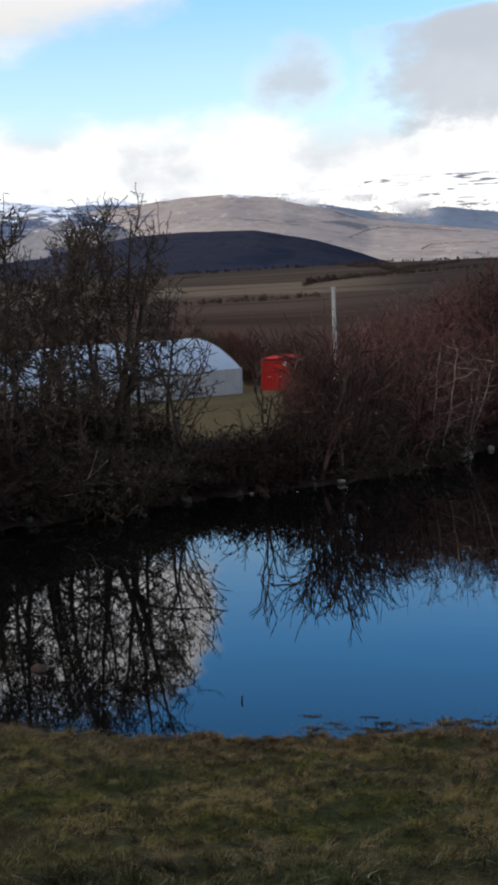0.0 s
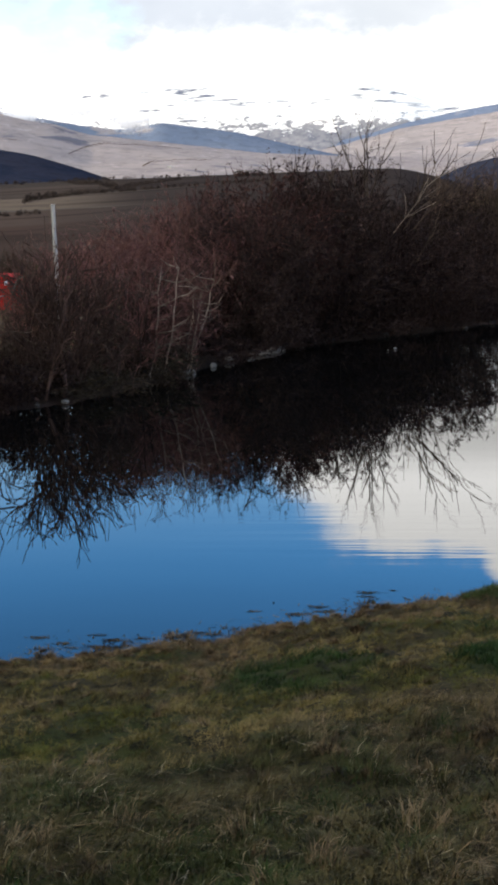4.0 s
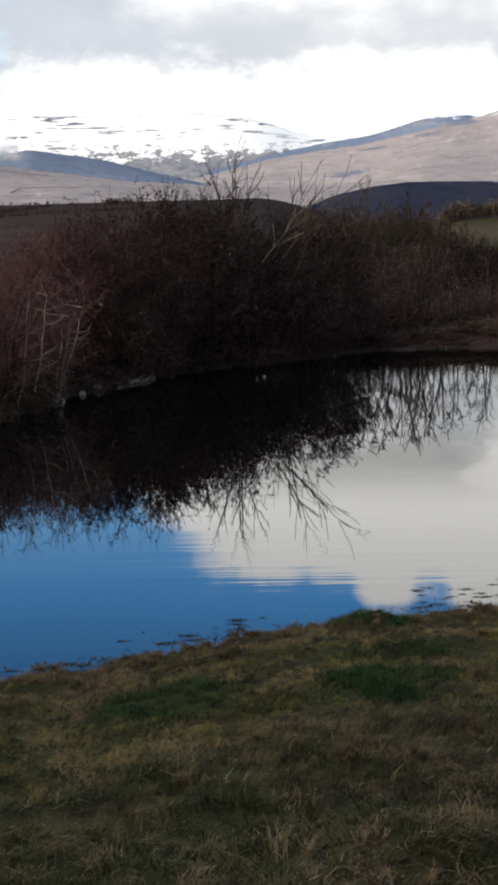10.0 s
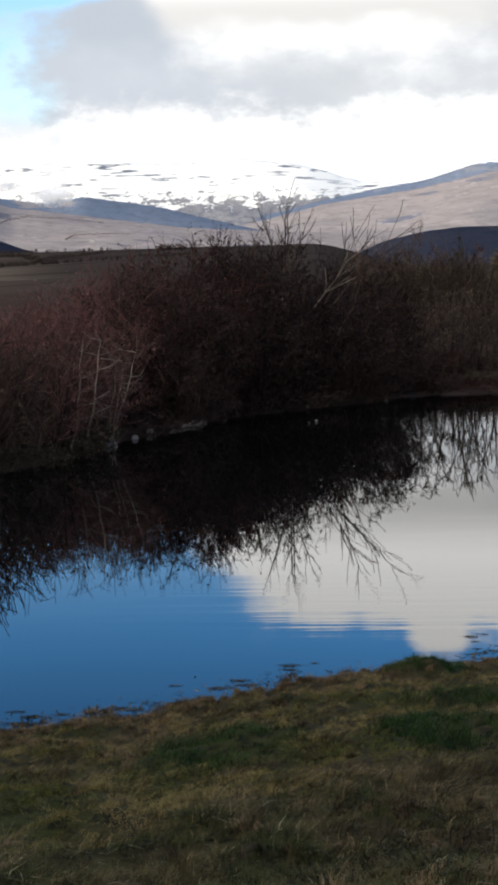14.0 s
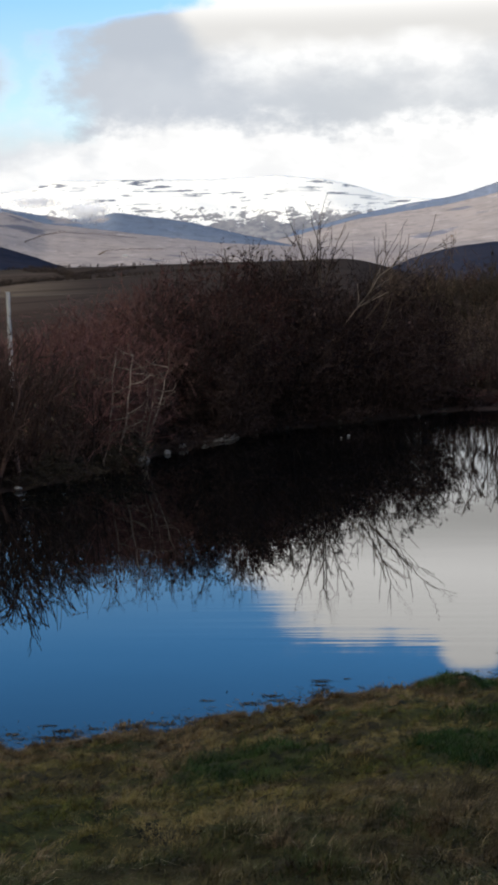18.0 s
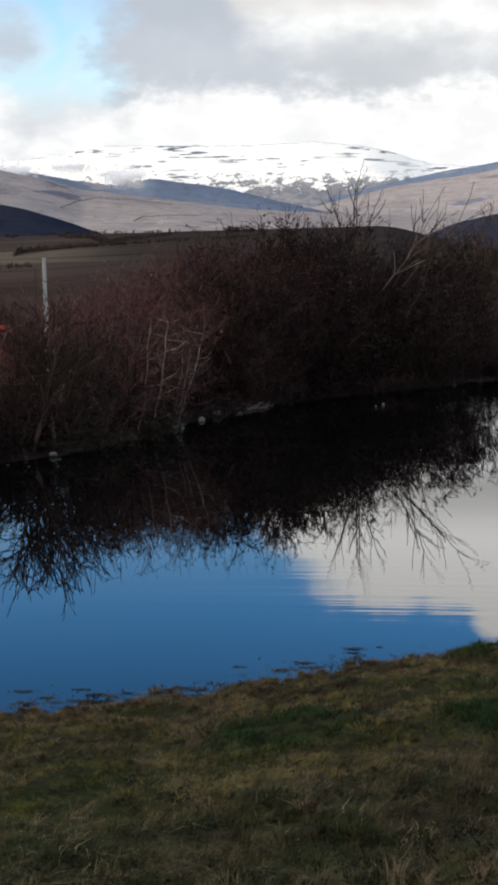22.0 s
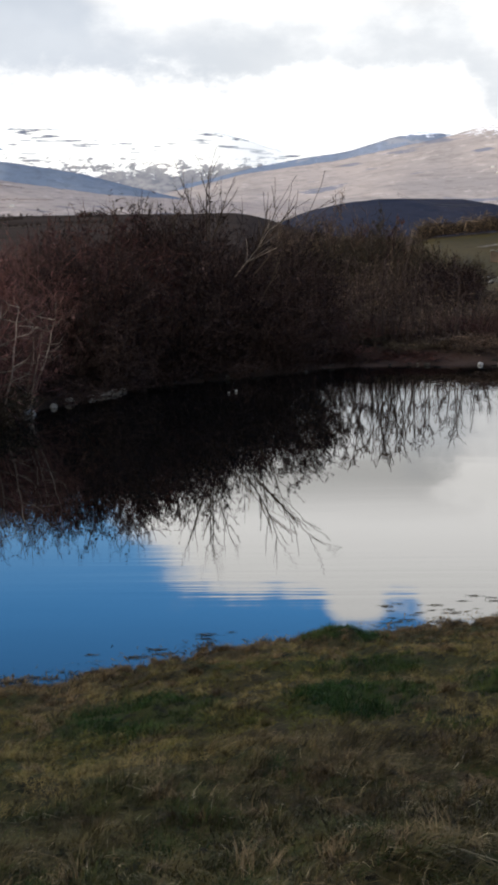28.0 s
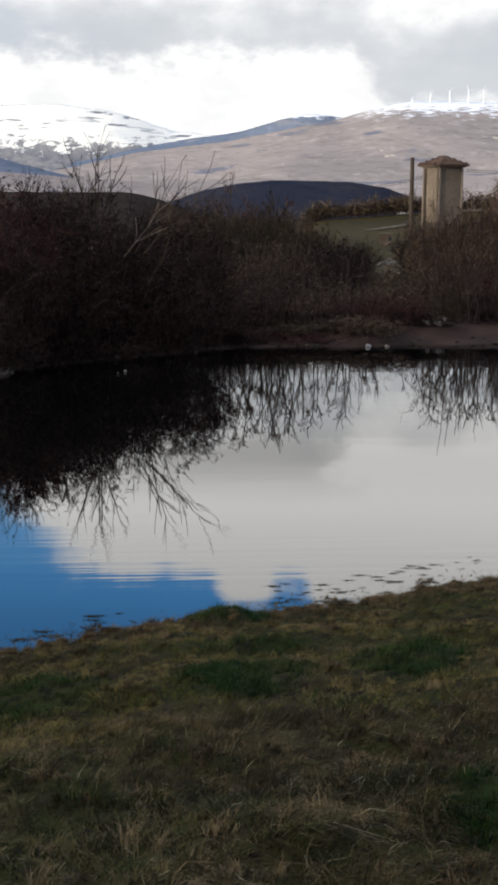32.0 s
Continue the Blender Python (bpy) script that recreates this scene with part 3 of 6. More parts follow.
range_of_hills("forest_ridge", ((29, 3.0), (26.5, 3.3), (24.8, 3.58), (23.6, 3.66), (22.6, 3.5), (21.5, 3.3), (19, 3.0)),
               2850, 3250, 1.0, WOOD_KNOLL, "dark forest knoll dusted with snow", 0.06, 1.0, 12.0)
_, BALD_FACE = range_of_hills("mountain_bald", ((5, 1.2), (2.07, 1.8), (-0.25, 2.35), (-2.57, 2.66), (-4.1, 2.86), (-6.3, 3.3), (-8.6, 3.76), (-9.4, 3.98), (-10.45, 4.27), (-11.4, 4.45), (-13.2, 4.45), (-15, 4.38), (-24, 4.1)),
               2300, 3850, 0.5, TURF_FAR, "broad tan mountain with a snow-streaked crest", 0.05, 1.1, 7.0)
_, FOOT_FACE = range_of_hills("foothills", ((36, 3.2), (28, 3.3), (24.5, 3.15), (22.3, 3.4), (20.5, 3.62), (18.6, 3.72), (16.2, 3.5), (14.1, 2.95), (12.8, 2.5), (9.7, 2.1), (5.6, 1.53), (2.4, 1.33), (-1, 1.15), (-6, 1.0), (-24, 1.0)),
               1900, 2700, 0.2, TURF, "smooth pinkish-tan foothills of dry turf", 0.05, 1.0, 9.0)
SNOW_TURF = hill_material("snow_dusted_slope", (0.30, 0.27, 0.25), (0.22, 0.21, 0.22), (0.10, 0.125, 0.18), wood=0.50, snow_at=108, soft=34, scale=0.010, streak=0.05)
range_of_hills("snowy_slope", ((37, 3.6), (30, 3.66), (27.6, 3.7), (26.2, 3.5), (24.9, 3.25), (23.8, 3.0), (22.9, 2.5), (22.0, 1.8), (21.2, 1.0)),
               1690, 1860, 0.2, SNOW_TURF, "slope of scrub and dry turf dusted with snow", 0.05, 1.0, 14.0)
MEADOW = speckled("winter_meadow", (0.035, 0.027, 0.008), (0.050, 0.036, 0.011), (0.020, 0.015, 0.006), coarse=0.03, fine=0.6)
TRACK = speckled("trodden_pale_earth", (0.125, 0.108, 0.080), (0.092, 0.078, 0.057), coarse=0.1, fine=2)
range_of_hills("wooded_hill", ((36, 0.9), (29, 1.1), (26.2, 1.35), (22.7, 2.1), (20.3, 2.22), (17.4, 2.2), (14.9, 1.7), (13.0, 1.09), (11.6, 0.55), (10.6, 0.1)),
               1270, 1600, 0.1, WOOD_DARK, "navy hill under bare oak forest, coloured as if shaded", 0.03, 0.6, 2.0)
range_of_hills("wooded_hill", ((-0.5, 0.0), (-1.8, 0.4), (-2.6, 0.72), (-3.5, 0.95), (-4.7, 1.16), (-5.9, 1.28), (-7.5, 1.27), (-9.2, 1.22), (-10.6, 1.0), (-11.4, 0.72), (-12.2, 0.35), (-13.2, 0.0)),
               1270, 1700, -1.3, WOOD_DARK, "low hill under bare oak forest, coloured as if shaded", 0.04, 0.6, 6.0)
MEADOW_FACE = range_of_hills("meadow", ((-5.2, -1.95), (-6.5, -1.1), (-7.6, -0.38), (-9.6, -0.2), (-11.6, -0.04), (-14.0, 0.08), (-17.5, 0.18), (-24.0, 0.2)),
                             142, 225, -1.85, MEADOW, "green meadow rising towards a belt of trees", 0.02, 0.3, 9.0, 0.16, 24, 1.0, "meadow")[1]


def cart_track(face, pairs, wide):
    """A pale strip of trodden earth across a slope, a hand's width proud of it."""
    t = np.linspace(0, 1, 24)
    az_ = np.interp(t, [0, 1], [pairs[0][0], pairs[1][0]])
    el_ = np.interp(t, [0, 1], [pairs[0][1], pairs[1][1]]) + 0.015 * wave(t * 5, t * 3, 2.0)
    mid = np.array([on_hill(face, a, e) for a, e in zip(az_, el_)]) + np.array([0, 0, 0.10])
    mid[:, 1] = np.convolve(np.pad(mid[:, 1], 3, mode="edge"), np.ones(7) / 7, mode="valid")
    mid[:, 2] = np.convolve(np.pad(mid[:, 2], 3, mode="edge"), np.ones(7) / 7, mode="valid")
    half = np.array([0, wide / 2, 0.021 * wide / 2])
    verts = np.concatenate([mid - half, mid + half])
    me = fast_mesh("track", verts, np.array([(k, k + 1, k + 25, k + 24) for k in range(23)]), True)
    me.materials.append(TRACK)
    return tagged(new("track", me), "pale earth track across the meadow", "track", kind="structure")


cart_track(MEADOW_FACE, ((-9.84, -0.78), (-11.5, -0.52)), 3.4)

# ---------------------------------------------------------------- bare trees and thickets
def grow(rng, p, d, length, radius, depth, out, spread=0.6, lift=0.12, wig=0.18, kids=3, tip=3):
    """One limb as bending segments, with side limbs; out collects (p0, p1, r0, r1, depth)."""
    n = 5 if depth > 1 else 3
    p, d = np.array(p, float), np.array(d, float)
    for i in range(n):
        d = d + rng.normal(0, wig, 3) + np.array([0, 0, lift])
        d /= np.linalg.norm(d)
        q = p + d * length / n
        ra, rb = radius * (1 - 0.62 * i / n), radius * (1 - 0.62 * (i + 1) / n)
        out.append((p, q, ra, rb, depth))
        if depth > 0 and (i > 0 or depth < 3):
            for _ in range(2 if depth == 3 else tip if depth == 1 else kids):
                side = rng.normal(0, 1, 3)
                side -= side.dot(d) * d
                side /= np.linalg.norm(side) + 1e-6
                nd = d * (1 - spread * 0.6) + side * spread * rng.uniform(0.7, 1.4)
                grow(rng, q, nd / np.linalg.norm(nd), length * rng.uniform(0.36, 0.66), rb * 0.62, depth - 1, out, spread, lift, wig * 1.15, kids, tip)
        p = q


def seg_mesh(name, segs, sides=3, least=0.0):
    a = np.array([s[0] for s in segs]), np.array([s[1] for s in segs])
    r = np.maximum(np.array([s[2] for s in segs]), least), np.maximum(np.array([s[3] for s in segs]), least)
    v, f = tubes(a[0], a[1], r[0], r[1], sides)
    return fast_mesh(name, v, f, True)


def tree_meshes(seed, height, radius, stems=1, spread=0.65, kids=3, lift=0.12, depth=3, tip=2, limb=0.016, twig=0.0105, gap=0.15):
    """Meshes of a bare tree: its trunks, one each, its branch work and its twiggy crown."""
    rng = np.random.default_rng(seed)
    trunks, works, rest_ = [], [], []
    for s in range(stems):
        out = []
        lean = rng.normal(0, 0.16 if stems > 1 else 0.06, 3)
        lean[2] = 1
        grow(rng, (rng.normal(0, gap * (stems > 1)), rng.normal(0, gap * (stems > 1)), -0.2), lean / np.linalg.norm(lean),
             height * rng.uniform(0.75, 0.95), radius * rng.uniform(0.7, 1), depth, out, spread, lift, 0.19, kids, tip)
        trunks.append(seg_mesh("trunk", [q for q in out if q[4] == depth], 7))
        limbs, node = [], None
        for q in out:
            if q[4] == depth:
                node = q[1]
            elif q[4] == depth - 1 and node is not None and np.allclose(q[0], node):
                limbs.append([q])
            elif q[4] > 0 and limbs:
                limbs[-1].append(q)
        works += [seg_mesh("limb", g, 5, limb) for g in limbs]
        rest_ += [q for q in out if q[4] < depth]
    tips = np.array([q[1] for q in rest_ if q[4] == 0])
    tips = tips[tips[:, 2] < 0.78 * tips[:, 2].max()]
    leaves = 60
    c = tips[rng.integers(0, len(tips), leaves)] + rng.normal(0, 0.03, (leaves, 3))
    u, w = rng.normal(0, 0.026, (leaves, 3)), rng.normal(0, 0.02, (leaves, 3))
    leaf = np.stack([c - u, c - w * 0.8, c + u, c + w], 1).reshape(-1, 3)
    top = max(q[1][2] for q in rest_)
    return (trunks, works, seg_mesh("crown", [q for q in rest_ if q[4] == 0], 3, twig),
            fast_mesh("dry_foliage", leaf, np.arange(len(leaf)).reshape(-1, 4)), top)


def crooked(rng, p, d, length, n, wig, r0, r1, sag=0.0):
    """A zigzag run of n segments: (p0, p1, r0, r1, 0) each."""
    out, p, d = [], np.array(p, float), np.array(d, float)
    for i in range(n):
        d = d + rng.normal(0, wig, 3) + np.array([0, 0, sag])
        d /= np.linalg.norm(d)
        q = p + d * length / n
        out.append((p, q, r0 + (r1 - r0) * i / n, r0 + (r1 - r0) * (i + 1) / n, 0))
        p = q
    return out


def field_tree_meshes(seed, tall, radius, stems, limbs=18, twigs=12, reach=0.33):
    """Meshes of a bare hedgerow tree: upright trunks, spreading crooked limbs, angular twigs and spurs, a few dry leaves."""
    rng = np.random.default_rng(seed)
    trunks, works, fine = [], [], []
    for k in range(stems):
        h = tall * (1.0 if k == 0 else rng.uniform(0.72, 0.95))
        foot = (rng.normal(0, 0.28) * (k > 0), rng.normal(0, 0.28) * (k > 0), -0.2)
        lean = np.array([rng.normal(0, 0.10), rng.normal(0, 0.10), 1.0])
        trunk = crooked(rng, foot, lean / np.linalg.norm(lean), h, 11, 0.085, radius * rng.uniform(0.75, 1.0), 0.014, 0.05)
        trunks.append(seg_mesh("trunk", trunk, 7))
        for i in range(limbs):
            t = rng.uniform(0.2, 0.92)
            q = trunk[min(10, int(t * 11))]
            a = rng.uniform(0, 2 * np.pi)
            rise = rng.uniform(0.15, 0.9)
            length = tall * (reach * (1 - t) + 0.10) * rng.uniform(0.7, 1.25)
            limb = crooked(rng, q[1], np.array([math.cos(a), math.sin(a), rise + 1.6 * max(0.0, t - 0.6)]), length, 5, 0.26 if t < 0.7 else 0.12, max(0.012, q[3] * 0.45), 0.010, 0.03)
            works.append(seg_mesh("limb", limb, 5, 0.010))
            for _ in range(twigs):
                c = limb[rng.integers(1, 5)]
                d = rng.normal(0, 1, 3) + np.array([0, 0, 0.25 if t < 0.7 else 1.3])
                twig = crooked(rng, c[1], d / np.linalg.norm(d), rng.uniform(0.25, 0.72), 3, 0.34 if t < 0.7 else 0.16, 0.0105, 0.0082)
                fine += twig
                for _ in range(3):
                    d = rng.normal(0, 1, 3)
                    fine += crooked(rng, twig[rng.integers(0, 3)][1], d / np.linalg.norm(d), rng.uniform(0.08, 0.2), 1, 0.2, 0.0072, 0.0062)
    tips = np.array([q[1] for q in fine])
    tips = tips[(tips[:, 2] < 0.72 * tall) & (tips[:, 2] > 0.25 * tall)]
    c = tips[rng.integers(0, len(tips), 700)] + rng.normal(0, 0.03, (700, 3))
    u, w = rng.normal(0, 0.024, (700, 3)), rng.normal(0, 0.018, (700, 3))
    leaf = np.stack([c - u, c - w * 0.8, c + u, c + w], 1).reshape(-1, 3)
    return trunks, works, seg_mesh("crown", fine, 3, 0.006), fast_mesh("dry_foliage", leaf, np.arange(len(leaf)).reshape(-1, 4)), tall


def upright_meshes(seed, tall, stems, radius=0.03):
    """Meshes of a slim shrub: straight, nearly upright stems from one stool, each with short steep side shoots."""
    rng = np.random.default_rng(seed)
    trunks, works, fine = [], [], []
    for k in range(stems):
        lean = np.array([rng.normal(0, 0.13), rng.normal(0, 0.13), 1.0])
        stem = crooked(rng, (rng.normal(0, 0.3), rng.normal(0, 0.3), -0.2), lean, tall * rng.uniform(0.6, 1.0), 9, 0.055, radius * rng.uniform(0.7, 1.1), 0.012)
        trunks.append(seg_mesh("trunk", stem, 5))
        for _ in range(6):
            q = stem[rng.integers(2, 9)]
            a = rng.uniform(0, 2 * np.pi)
            side = crooked(rng, q[1], np.array([math.cos(a), math.sin(a), rng.uniform(0.9, 2.2)]), rng.uniform(0.3, 0.8), 4, 0.10, 0.014, 0.010)
            works.append(seg_mesh("limb", side, 4, 0.009))
            for _ in range(4):
                d = np.array([rng.normal(0, 0.8), rng.normal(0, 0.8), 0.8])
                fine += crooked(rng, side[rng.integers(0, 4)][1], d, rng.uniform(0.12, 0.35), 2, 0.14, 0.011, 0.009)
    tips = np.array([q[1] for q in fine])
    c = tips[rng.integers(0, len(tips), 160)] + rng.normal(0, 0.03, (160, 3))
    u, w = rng.normal(0, 0.022, (160, 3)), rng.normal(0, 0.018, (160, 3))
    leaf = np.stack([c - u, c - w * 0.8, c + u, c + w], 1).reshape(-1, 3)
    return trunks, works, seg_mesh("crown", fine, 3, 0.007), fast_mesh("dry_foliage", leaf, np.arange(len(leaf)).reshape(-1, 4)), tall


def bare_tree(meshes, place, turn, label, bark=None, tall=4.0, wide=1.0):
    """A tree of that height; wide: how far its crown is drawn out sideways."""
    ob = holder("bare_tree", place, turn, label=label, category="tree", group="trees by the pond")
    k = tall / meshes[4]
    ob.scale = (k * wide, k * wide, k)
    for me in meshes[0]:
        link("trunk", me, bark or TREE_BARK, ob)
    for me in meshes[1]:
        link("limb", me, bark or TREE_BARK, ob)
    tagged(link("crown", meshes[2], bark or TREE_BARK, ob), kind="stuff")
    tagged(link("dry_foliage", meshes[3], STRAW, ob, "withered brown leaves"), kind="stuff")
    return ob


def thicket_meshes(seed, width, depth, height, stems, twigs, fine, lean=0.25, thick=0.012, twig_w=0.006, twig_len=0.75, dome=True, leaves=0, leaf=0.035):
    """Many stems from an uneven base that arch outwards, each with twigs and finer twigs: meshes of stems and of twigs."""
    rng = np.random.default_rng(seed)
    ang_, rad = rng.uniform(0, 2 * np.pi, stems), np.sqrt(rng.uniform(0, 1, stems))
    bx, by = np.cos(ang_) * rad * width * 0.42, np.sin(ang_) * rad * depth * 0.42
    top = height * ((1 - 0.45 * rad ** 2) if dome else np.ones(stems)) * rng.uniform(0.74, 1.0, stems)
    d = np.stack([np.cos(ang_) * rad * lean + rng.normal(0, 0.16, stems), np.sin(ang_) * rad * lean + rng.normal(0, 0.16, stems), np.ones(stems)], 1)
    d /= np.linalg.norm(d, axis=1)[:, None]
    n, pts = 5, [np.stack([bx, by, -0.15 * np.ones(stems)], 1)]
    for i in range(n):
        d = d + rng.normal(0, 0.14, (stems, 3)) * np.array([1, 1, 0.4])
        d /= np.linalg.norm(d, axis=1)[:, None]
        pts.append(pts[-1] + d * (top / n)[:, None])
    P = np.stack(pts, 1)
    r = thick * rng.uniform(0.6, 1.3, stems)
    taper = np.linspace(1, 0.3, n + 1)
    sv, sf = tubes(P[:, :-1].reshape(-1, 3), P[:, 1:].reshape(-1, 3), (r[:, None] * taper[None, :-1]).ravel(), (r[:, None] * taper[None, 1:]).ravel(), 4)

    def side_shoots(count, Q, lo, hi, size):
        """Shoots that leave random places of the polylines Q."""
        which = rng.integers(0, len(Q), count)
        t = rng.uniform(lo, hi, count) * (Q.shape[1] - 1)
        k = np.minimum(t.astype(int), Q.shape[1] - 2)
        w = (t - k)[:, None]
        p = Q[which, k] * (1 - w) + Q[which, k + 1] * w
        along = Q[which, k + 1] - Q[which, k]
        along /= np.maximum(np.linalg.norm(along, axis=1), 1e-6)[:, None]
        dd = along * 0.6 + rng.normal(0, 0.6, (count, 3)) + np.array([0, 0, 0.12])
        dd /= np.linalg.norm(dd, axis=1)[:, None]
        ln = size * rng.uniform(0.4, 1.2, count)[:, None]
        mid = p + dd * ln * 0.5
        dd2 = dd + rng.normal(0, 0.3, (count, 3))
        end = mid + dd2 / np.linalg.norm(dd2, axis=1)[:, None] * ln * 0.5
        return np.stack([p, mid, end], 1)

    T1 = side_shoots(twigs, P, 0.12, 1.0, twig_len)
    T2 = side_shoots(fine, T1, 0.1, 1.0, twig_len * 0.5)
    vs, fs, off = [], [], 0
    v, f = tubes(T1[:, 0], T1[:, 1], np.full(len(T1), twig_w), np.full(len(T1), twig_w * 0.7), 3)
    vs.append(v)
    fs.append(f + off)
    off += len(v)
    # the twigs' outer halves: one slim blade each
    side = np.cross(T1[:, 2] - T1[:, 1], rng.normal(0, 1, (len(T1), 3)))
    side *= (twig_w / np.maximum(np.linalg.norm(side, axis=1), 1e-6))[:, None]
    v = np.stack([T1[:, 1] - side, T1[:, 1] + side, T1[:, 2] + side * 0.5, T1[:, 2] - side * 0.5], 1).reshape(-1, 3)
    vs.append(v)
    fs.append(np.arange(len(v)).reshape(-1, 4) + off)
    off += len(v)
    # the finest twigs: one slim blade each
    side = np.cross(T2[:, 2] - T2[:, 0], rng.normal(0, 1, (len(T2), 3)))
    side *= (twig_w * 0.8 / np.maximum(np.linalg.norm(side, axis=1), 1e-6))[:, None]
    v = np.stack([T2[:, 0] - side, T2[:, 0] + side, T2[:, 2] + side * 0.5, T2[:, 2] - side * 0.5], 1).reshape(-1, 3)
    vs.append(v)
    fs.append(np.arange(len(v)).reshape(-1, 4) + off)
    meshes = [fast_mesh("stem_tangle", sv, sf, True), fast_mesh("twig_tangle", np.concatenate(vs), np.concatenate(fs), True)]
    if leaves:
        # withered leaves in bunches on the finest twigs
        bunch = T2[rng.integers(0, len(T2), leaves // 5), 2]
        c = np.repeat(bunch, 5, 0) + rng.normal(0, leaf * 1.6, (len(bunch) * 5, 3))
        u, w = rng.normal(0, leaf, (len(c), 3)), rng.normal(0, leaf * 0.7, (len(c), 3))
        v = np.stack([c - u, c - w * 0.8, c + u, c + w], 1).reshape(-1, 3)
        meshes.append(fast_mesh("withered_leaves", v, np.arange(len(v)).reshape(-1, 4)))
    return meshes


def thicket(meshes, stem_mat, twig_mat, place, turn, scale, label, name="thicket", group="thickets on the far bank"):
    ob = holder(name, place, turn, label=label, category="bush", group=group)
    ob.scale = scale
    tagged(link("stem_tangle", meshes[0], stem_mat, ob), kind="stuff")
    tagged(link("twig_tangle", meshes[1], twig_mat, ob), kind="stuff")
    if len(meshes) > 2:
        tagged(link("withered_leaves", meshes[2], twig_mat, ob, "withered brown leaves"), kind="stuff")
    return ob


def on_ground(az, r, sink=0.05):
    p = away(az, r)
    p.z = float(ground_z(p.x, p.y)) - sink
    return p


rnd = random.Random(7)
DARK = [thicket_meshes(11 + i, 5.0, 4.2, 4.6, 100, 2000, 7000, twig_w=0.011, lean=0.4, leaves=9000, leaf=0.025) for i in range(3)]
RED = [thicket_meshes(31 + i, 4.4, 3.4, 3.6, 80, 1400, 4300, lean=0.3, twig_w=0.0068, twig_len=0.8, leaves=3000, leaf=0.022) for i in range(2)]
BROWN = [thicket_meshes(51 + i, 4.4, 3.2, 3.4, 90, 1500, 4800, lean=0.2, twig_w=0.008) for i in range(2)]
LOW = [thicket_meshes(71 + i, 3.4, 2.2, 1.3, 60, 520, 1500, lean=0.5, twig_w=0.009, twig_len=0.5, leaves=1500, leaf=0.03) for i in range(2)]
RED_OPEN = [thicket_meshes(41 + i, 2.8, 2.2, 3.6, 18, 380, 950, lean=0.4, thick=0.022, twig_w=0.008, twig_len=0.9) for i in range(3)]
WANDS = [thicket_meshes(91 + i, 3.0, 1.6, 3.4, 9, 60, 70, lean=0.14, thick=0.030, twig_w=0.011, twig_len=0.6) for i in range(3)]


def bank_row(meshes, stem_mat, twig_mat, az0, az1, gap, back, height, base_h, label, name="thicket", jitter=0.8):
    """Bushes along the far shore from az0 to az1, gap metres apart, set back from the water."""
    a = az0
    i = 0
    while a < az1:
        r = float(shore_far(a)) + back + rnd.uniform(-jitter, jitter)
        k = height(a) / base_h * rnd.uniform(0.9, 1.08)
        w = rnd.uniform(0.9, 1.2)
        tone = twig_mat if not isinstance(twig_mat, tuple) else rnd.choice(twig_mat)
        thicket(meshes[i % len(meshes)], stem_mat, tone, on_ground(a, r), rnd.uniform(0, 360), (w, w, k), label, name)
        a += math.degrees(gap / r) * rnd.uniform(0.85, 1.15)
        i += 1


def curve(*pairs):
    """A height along the bank from (az, metres) pairs."""
    return lambda a: float(np.interp(a, [p[0] for p in pairs], [p[1] for p in pairs]))


# the great dark thicket
BIG_H = curve((-4.5, 3.4), (-0.9, 5.2), (0.6, 5.6), (3, 5.85), (5.5, 5.85), (7.2, 5.35), (9.5, 4.6))
THICK = "dense dark thicket of willow and bramble with withered leaves"
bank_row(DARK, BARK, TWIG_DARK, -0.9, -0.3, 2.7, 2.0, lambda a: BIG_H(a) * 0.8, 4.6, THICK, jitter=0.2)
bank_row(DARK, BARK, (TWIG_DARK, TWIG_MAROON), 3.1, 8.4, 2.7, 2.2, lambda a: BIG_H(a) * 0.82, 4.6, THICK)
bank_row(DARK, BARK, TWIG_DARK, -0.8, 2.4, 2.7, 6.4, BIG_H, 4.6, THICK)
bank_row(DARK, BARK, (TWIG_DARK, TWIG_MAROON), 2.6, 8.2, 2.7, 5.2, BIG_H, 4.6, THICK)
# reddish thicket
RED_H = curve((7, 4.9), (9, 4.5), (11, 4.1), (13.5, 3.8), (14.6, 3.6), (15.4, 2.6), (17, 1.2))
bank_row(RED, BARK, TWIG_RED, 7.6, 11.4, 2.1, 3.4, RED_H, 3.6, "leafless thicket of reddish osier twigs")
bank_row(RED, BARK, TWIG_RED, 7.6, 11.8, 2.1, 5.2, RED_H, 3.6, "leafless thicket of reddish osier twigs")
bank_row(RED_OPEN, BARK, TWIG_RED, 12.0, 12.9, 2.0, 1.6, lambda a: 0.85 * RED_H(a), 3.6, "open bush of reddish branching stems", "osier_bush")


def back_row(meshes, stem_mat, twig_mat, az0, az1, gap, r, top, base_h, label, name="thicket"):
    """Bushes in the field behind the bank, r metres out; top gives their height over the water, set to fit the camera's
    view.
    """
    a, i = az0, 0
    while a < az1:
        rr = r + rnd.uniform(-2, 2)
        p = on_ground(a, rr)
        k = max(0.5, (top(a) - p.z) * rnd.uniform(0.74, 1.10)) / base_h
        w = rnd.uniform(0.9, 1.25)
        tone = twig_mat if not isinstance(twig_mat, tuple) else rnd.choice(twig_mat)
        thicket(meshes[i % len(meshes)], stem_mat, tone, p, rnd.uniform(0, 360), (w, w, k), label, name)
        a += math.degrees(gap / rr) * rnd.uniform(0.85, 1.15)
        i += 1


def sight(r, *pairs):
    """The height over the water that, r metres out, fits the camera's view: (az, elevation) pairs."""
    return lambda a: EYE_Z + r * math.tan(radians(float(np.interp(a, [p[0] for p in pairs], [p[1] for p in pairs]))))


